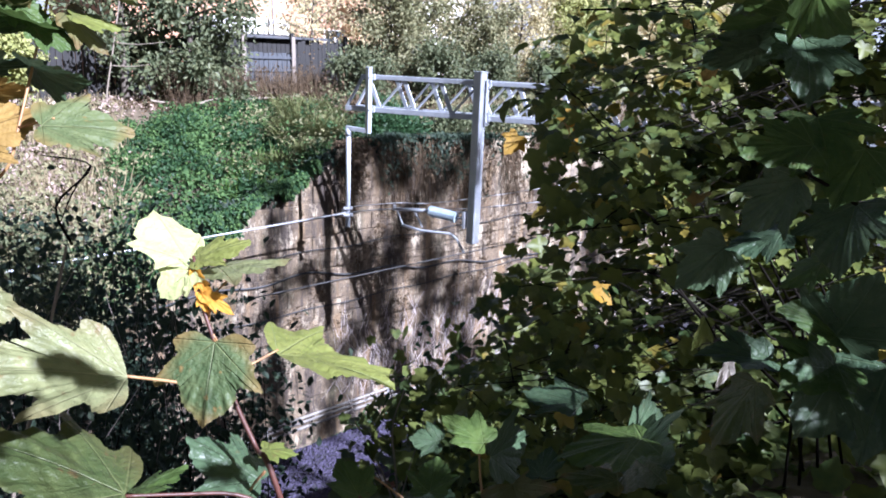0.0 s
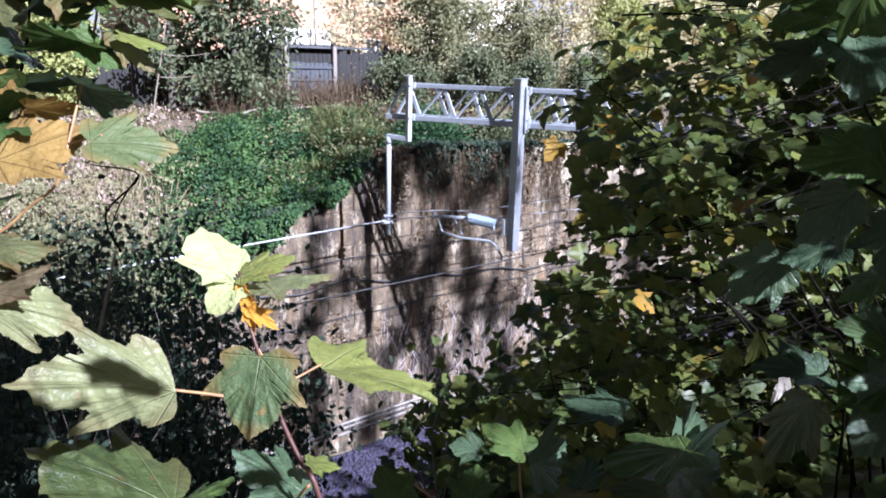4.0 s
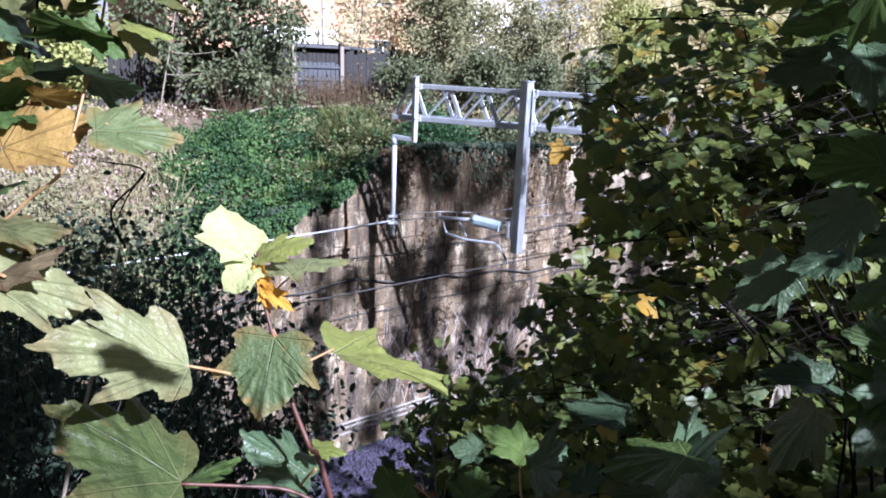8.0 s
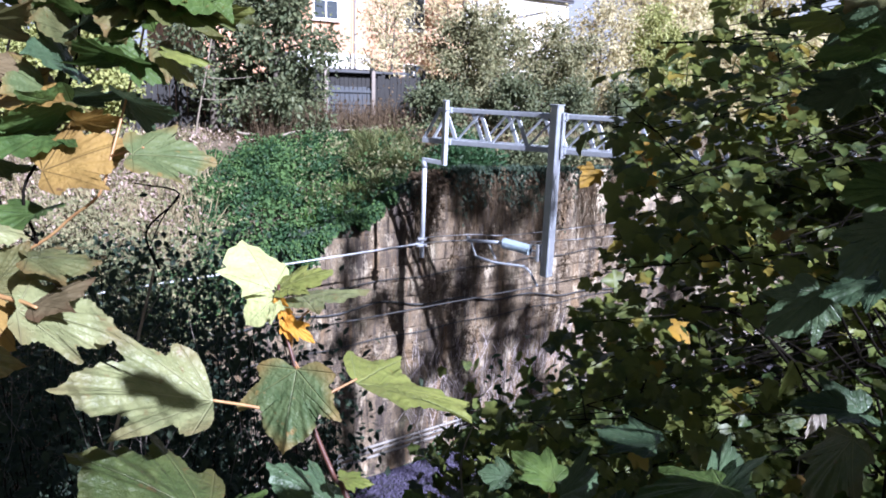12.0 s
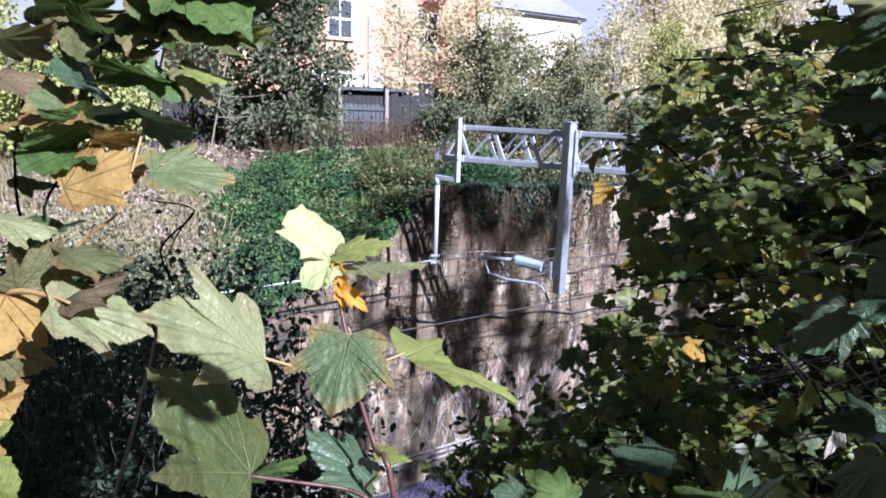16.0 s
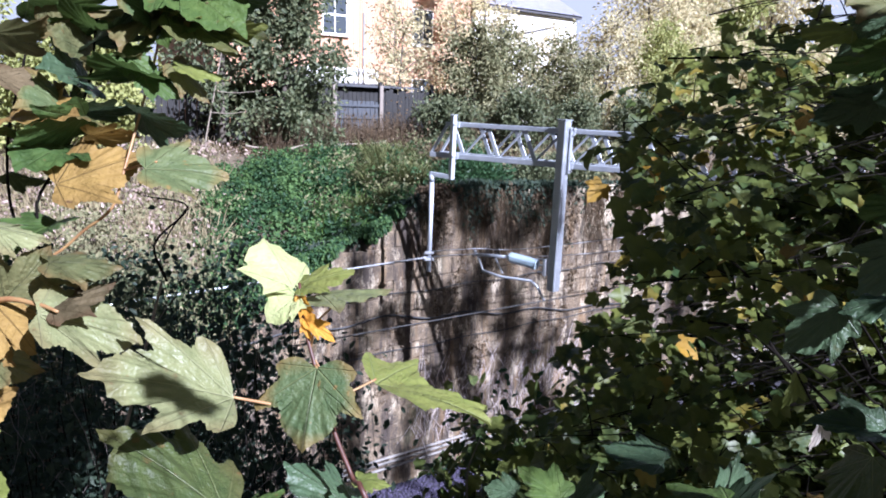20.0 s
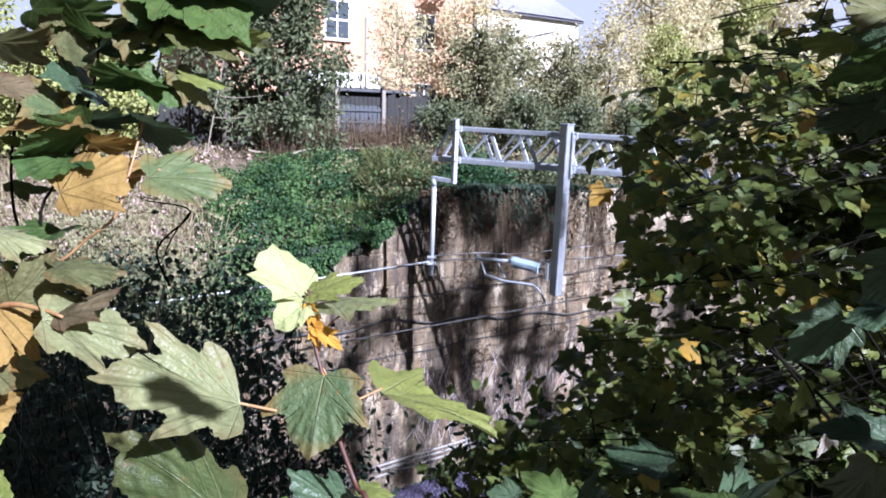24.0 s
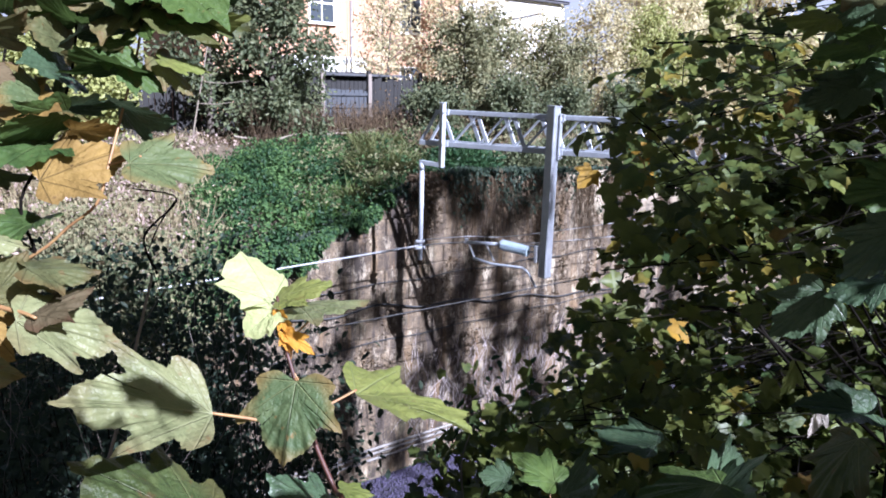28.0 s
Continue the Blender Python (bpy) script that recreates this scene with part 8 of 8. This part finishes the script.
    walk(top_spray, [
        (0, sway(top_spray, -0.0041, -0.0015, -0.0061, 0.0)),
        (0.5, sway(top_spray, -0.0041, -0.0015, -0.0061, 0.0)),
        (1, sway(top_spray, -0.0041, -0.0015, -0.0061, 0.0)),
        (1.5, sway(top_spray, -0.0041, -0.0015, -0.0061, 0.0)),
        (2, sway(top_spray, -0.0041, -0.0015, -0.0061, 0.0)),
        (2.5, sway(top_spray, -0.0044, -0.0009, -0.0036, 0.0)),
        (3, sway(top_spray, -0.0022, -0.0004, -0.0015, 0.0)),
        (3.5, sway(top_spray, -0.0025, -0.0004, -0.0018, 0.0)),
        (5.5, sway(top_spray, -0.0025, -0.0005, -0.0019, 0.0)),
        (6, sway(top_spray, -0.0016, -0.0005, -0.0021, 0.0)),
        (6.5, sway(top_spray, -0.0028, -0.0001, -0.0006, 0.0)),
        (7, sway(top_spray, -0.0011, -0.0000, -0.0002, 0.0)),
        (7.5, sway(top_spray, -0.0003, 0.0003, 0.0014, 0.0)),
        (8, sway(top_spray, 0.0000, 0.0000, 0.0000, 0.0)),
        (8.5, sway(top_spray, 0.0070, 0.0003, 0.0013, 0.0)),
        (9, sway(top_spray, 0.0083, 0.0001, 0.0005, 0.0)),
        (9.5, sway(top_spray, 0.0060, -0.0002, -0.0008, 0.0)),
        (10, sway(top_spray, 0.0047, -0.0004, -0.0017, 0.0)),
        (10.5, sway(top_spray, 0.0051, -0.0002, -0.0008, 0.0)),
        (11, sway(top_spray, 0.0058, -0.0004, -0.0018, 0.0)),
        (11.5, sway(top_spray, 0.0049, -0.0004, -0.0017, 0.0)),
        (12, sway(top_spray, 0.0045, -0.0009, -0.0037, 0.0)),
        (12.5, sway(top_spray, 0.0049, -0.0010, -0.0041, 0.0)),
        (14.5, sway(top_spray, 0.0063, -0.0004, -0.0019, 0.0)),
        (15, sway(top_spray, 0.0016, 0.0001, 0.0002, 0.0)),
        (15.5, sway(top_spray, 0.0021, 0.0003, 0.0013, 0.0)),
        (16, sway(top_spray, -0.0007, 0.0015, 0.0061, 0.0)),
        (16.5, sway(top_spray, -0.0029, 0.0019, 0.0080, 0.0)),
        (17, sway(top_spray, -0.0012, 0.0020, 0.0084, 0.0)),
        (17.5, sway(top_spray, 0.0028, 0.0004, 0.0018, 0.0)),
        (18, sway(top_spray, 0.0103, 0.0024, 0.0099, 0.0)),
        (18.5, sway(top_spray, 0.0104, 0.0018, 0.0073, 0.0)),
        (19, sway(top_spray, 0.0091, 0.0022, 0.0091, 0.0)),
        (19.5, sway(top_spray, 0.0028, -0.0003, -0.0011, 0.0)),
        (20, sway(top_spray, 0.0093, 0.0008, 0.0032, 0.0)),
        (20.5, sway(top_spray, 0.0146, 0.0020, 0.0084, 0.0)),
        (21, sway(top_spray, 0.0135, 0.0010, 0.0043, 0.0)),
        (21.5, sway(top_spray, 0.0129, 0.0008, 0.0031, 0.0)),
        (23.5, sway(top_spray, 0.0081, -0.0009, -0.0038, 0.0)),
        (24, sway(top_spray, 0.0070, -0.0011, -0.0047, 0.0)),
        (24.5, sway(top_spray, 0.0080, -0.0009, -0.0039, 0.0)),
        (25, sway(top_spray, 0.0082, -0.0010, -0.0041, 0.0)),
        (25.5, sway(top_spray, 0.0075, -0.0007, -0.0028, 0.0)),
        (26, sway(top_spray, 0.0062, -0.0007, -0.0028, 0.0)),
        (26.5, sway(top_spray, 0.0072, -0.0011, -0.0046, 0.0)),
        (27, sway(top_spray, 0.0064, -0.0009, -0.0038, 0.0)),
        (27.5, sway(top_spray, 0.0075, -0.0010, -0.0042, 0.0)),
        (28, sway(top_spray, 0.0068, -0.0009, -0.0036, 0.0)),
    ])
    walk(hanging_leaf, [
        (0, sway(hanging_leaf, -0.0093, 0.0003, 0.0013, 0.0)),
        (0.5, sway(hanging_leaf, -0.0050, -0.0005, -0.0023, 0.0)),
        (1, sway(hanging_leaf, -0.0010, -0.0014, -0.0058, 0.0)),
        (1.5, sway(hanging_leaf, 0.0033, -0.0022, -0.0092, 0.0)),
        (2, sway(hanging_leaf, 0.0075, -0.0019, -0.0079, 0.0)),
        (2.5, sway(hanging_leaf, 0.0070, -0.0022, -0.0091, 0.0)),
        (3, sway(hanging_leaf, 0.0060, -0.0019, -0.0078, 0.0)),
        (3.5, sway(hanging_leaf, 0.0060, -0.0019, -0.0078, 0.0)),
        (5.5, sway(hanging_leaf, 0.0035, -0.0013, -0.0053, 0.0)),
        (6, sway(hanging_leaf, 0.0021, -0.0008, -0.0032, 0.0)),
        (6.5, sway(hanging_leaf, 0.0040, -0.0011, -0.0045, 0.0)),
        (7, sway(hanging_leaf, 0.0023, -0.0011, -0.0046, 0.0)),
        (7.5, sway(hanging_leaf, -0.0001, 0.0004, 0.0015, 0.0)),
        (8, sway(hanging_leaf, 0.0000, 0.0000, 0.0000, 0.0)),
        (8.5, sway(hanging_leaf, 0.0008, -0.0009, -0.0036, 0.0)),
        (9, sway(hanging_leaf, 0.0042, -0.0010, -0.0040, 0.0)),
        (9.5, sway(hanging_leaf, -0.0004, -0.0006, -0.0023, 0.0)),
        (10, sway(hanging_leaf, -0.0033, -0.0001, -0.0004, 0.0)),
        (10.5, sway(hanging_leaf, 0.0003, -0.0008, -0.0032, 0.0)),
        (11, sway(hanging_leaf, -0.0007, -0.0008, -0.0034, 0.0)),
        (11.5, sway(hanging_leaf, 0.0014, -0.0005, -0.0023, 0.0)),
        (12, sway(hanging_leaf, -0.0035, -0.0005, -0.0022, 0.0)),
        (12.5, sway(hanging_leaf, -0.0001, -0.0005, -0.0019, 0.0)),
        (14.5, sway(hanging_leaf, -0.0036, 0.0001, 0.0006, 0.0)),
        (15, sway(hanging_leaf, 0.0023, -0.0008, -0.0031, 0.0)),
        (15.5, sway(hanging_leaf, -0.0117, 0.0018, 0.0074, 0.0)),
        (16, sway(hanging_leaf, -0.0016, -0.0005, -0.0020, 0.0)),
        (16.5, sway(hanging_leaf, -0.0029, 0.0003, 0.0011, 0.0)),
        (17, sway(hanging_leaf, 0.0005, 0.0002, 0.0010, 0.0)),
        (17.5, sway(hanging_leaf, 0.0020, -0.0004, -0.0015, 0.0)),
        (18, sway(hanging_leaf, 0.0019, -0.0002, -0.0009, 0.0)),
        (18.5, sway(hanging_leaf, -0.0101, 0.0022, 0.0091, 0.0)),
        (19, sway(hanging_leaf, -0.0087, 0.0022, 0.0090, 0.0)),
        (19.5, sway(hanging_leaf, -0.0072, 0.0000, 0.0001, 0.0)),
        (20, sway(hanging_leaf, -0.0137, 0.0015, 0.0062, 0.0)),
        (20.5, sway(hanging_leaf, -0.0110, 0.0003, 0.0013, 0.0)),
        (21, sway(hanging_leaf, -0.0122, 0.0011, 0.0046, 0.0)),
        (21.5, sway(hanging_leaf, -0.0173, 0.0036, 0.0151, 0.0)),
        (23.5, sway(hanging_leaf, -0.0149, 0.0025, 0.0104, 0.0)),
        (24, sway(hanging_leaf, -0.0058, 0.0008, 0.0032, 0.0)),
        (24.5, sway(hanging_leaf, -0.0104, 0.0023, 0.0094, 0.0)),
        (25, sway(hanging_leaf, -0.0054, 0.0001, 0.0003, 0.0)),
        (25.5, sway(hanging_leaf, -0.0041, 0.0004, 0.0016, 0.0)),
        (26, sway(hanging_leaf, -0.0034, 0.0000, 0.0001, 0.0)),
        (26.5, sway(hanging_leaf, -0.0070, -0.0003, -0.0013, 0.0)),
        (27, sway(hanging_leaf, -0.0009, -0.0005, -0.0022, 0.0)),
        (27.5, sway(hanging_leaf, 0.0015, -0.0010, -0.0041, 0.0)),
        (28, sway(hanging_leaf, 0.0007, -0.0008, -0.0032, 0.0)),
    ])
    for part_leaf, axis, most in ((leaf_side, (0.10, 0.81, 0.58), 23.8), (leaf_low, (0.33, 0.94, -0.03), 31.4), (leaf_front, (-0.77, 0.10, 0.63), 18.0)):
        walk(part_leaf, [
            (0, flap(part_leaf, axis, -0.14 * most)),
            (0.5, flap(part_leaf, axis, -0.15 * most)),
            (1, flap(part_leaf, axis, -0.15 * most)),
            (1.5, flap(part_leaf, axis, -0.15 * most)),
            (2, flap(part_leaf, axis, -0.15 * most)),
            (2.5, flap(part_leaf, axis, -0.15 * most)),
            (3, flap(part_leaf, axis, -0.15 * most)),
            (3.5, flap(part_leaf, axis, -0.15 * most)),
            (5.5, flap(part_leaf, axis, -0.11 * most)),
            (6, flap(part_leaf, axis, -0.15 * most)),
            (6.5, flap(part_leaf, axis, -0.14 * most)),
            (7, flap(part_leaf, axis, -0.10 * most)),
            (7.5, flap(part_leaf, axis, -0.02 * most)),
            (8, flap(part_leaf, axis, 0.07 * most)),
            (8.5, flap(part_leaf, axis, 0.08 * most)),
            (9, flap(part_leaf, axis, -0.05 * most)),
            (9.5, flap(part_leaf, axis, -0.07 * most)),
            (10, flap(part_leaf, axis, -0.12 * most)),
            (10.5, flap(part_leaf, axis, -0.15 * most)),
            (11, flap(part_leaf, axis, -0.06 * most)),
            (11.5, flap(part_leaf, axis, -0.15 * most)),
            (12, flap(part_leaf, axis, -0.15 * most)),
            (12.5, flap(part_leaf, axis, -0.15 * most)),
            (14.5, flap(part_leaf, axis, 0.17 * most)),
            (15, flap(part_leaf, axis, 0.26 * most)),
            (15.5, flap(part_leaf, axis, 0.40 * most)),
            (16, flap(part_leaf, axis, 0.57 * most)),
            (16.5, flap(part_leaf, axis, 0.52 * most)),
            (17, flap(part_leaf, axis, 0.99 * most)),
            (17.5, flap(part_leaf, axis, 0.95 * most)),
            (18, flap(part_leaf, axis, 0.84 * most)),
            (18.5, flap(part_leaf, axis, 0.62 * most)),
            (19, flap(part_leaf, axis, 0.53 * most)),
            (19.5, flap(part_leaf, axis, 0.31 * most)),
            (20, flap(part_leaf, axis, 0.22 * most)),
            (20.5, flap(part_leaf, axis, 0.10 * most)),
            (21, flap(part_leaf, axis, 0.06 * most)),
            (21.5, flap(part_leaf, axis, 0.05 * most)),
            (23.5, flap(part_leaf, axis, 0.26 * most)),
            (24, flap(part_leaf, axis, 0.23 * most)),
            (24.5, flap(part_leaf, axis, 0.19 * most)),
            (25, flap(part_leaf, axis, 0.07 * most)),
            (25.5, flap(part_leaf, axis, 0.11 * most)),
            (26, flap(part_leaf, axis, 0.07 * most)),
            (26.5, flap(part_leaf, axis, 0.11 * most)),
            (27, flap(part_leaf, axis, -0.15 * most)),
            (27.5, flap(part_leaf, axis, 0.04 * most)),
            (28, flap(part_leaf, axis, -0.02 * most)),
        ])


motions()
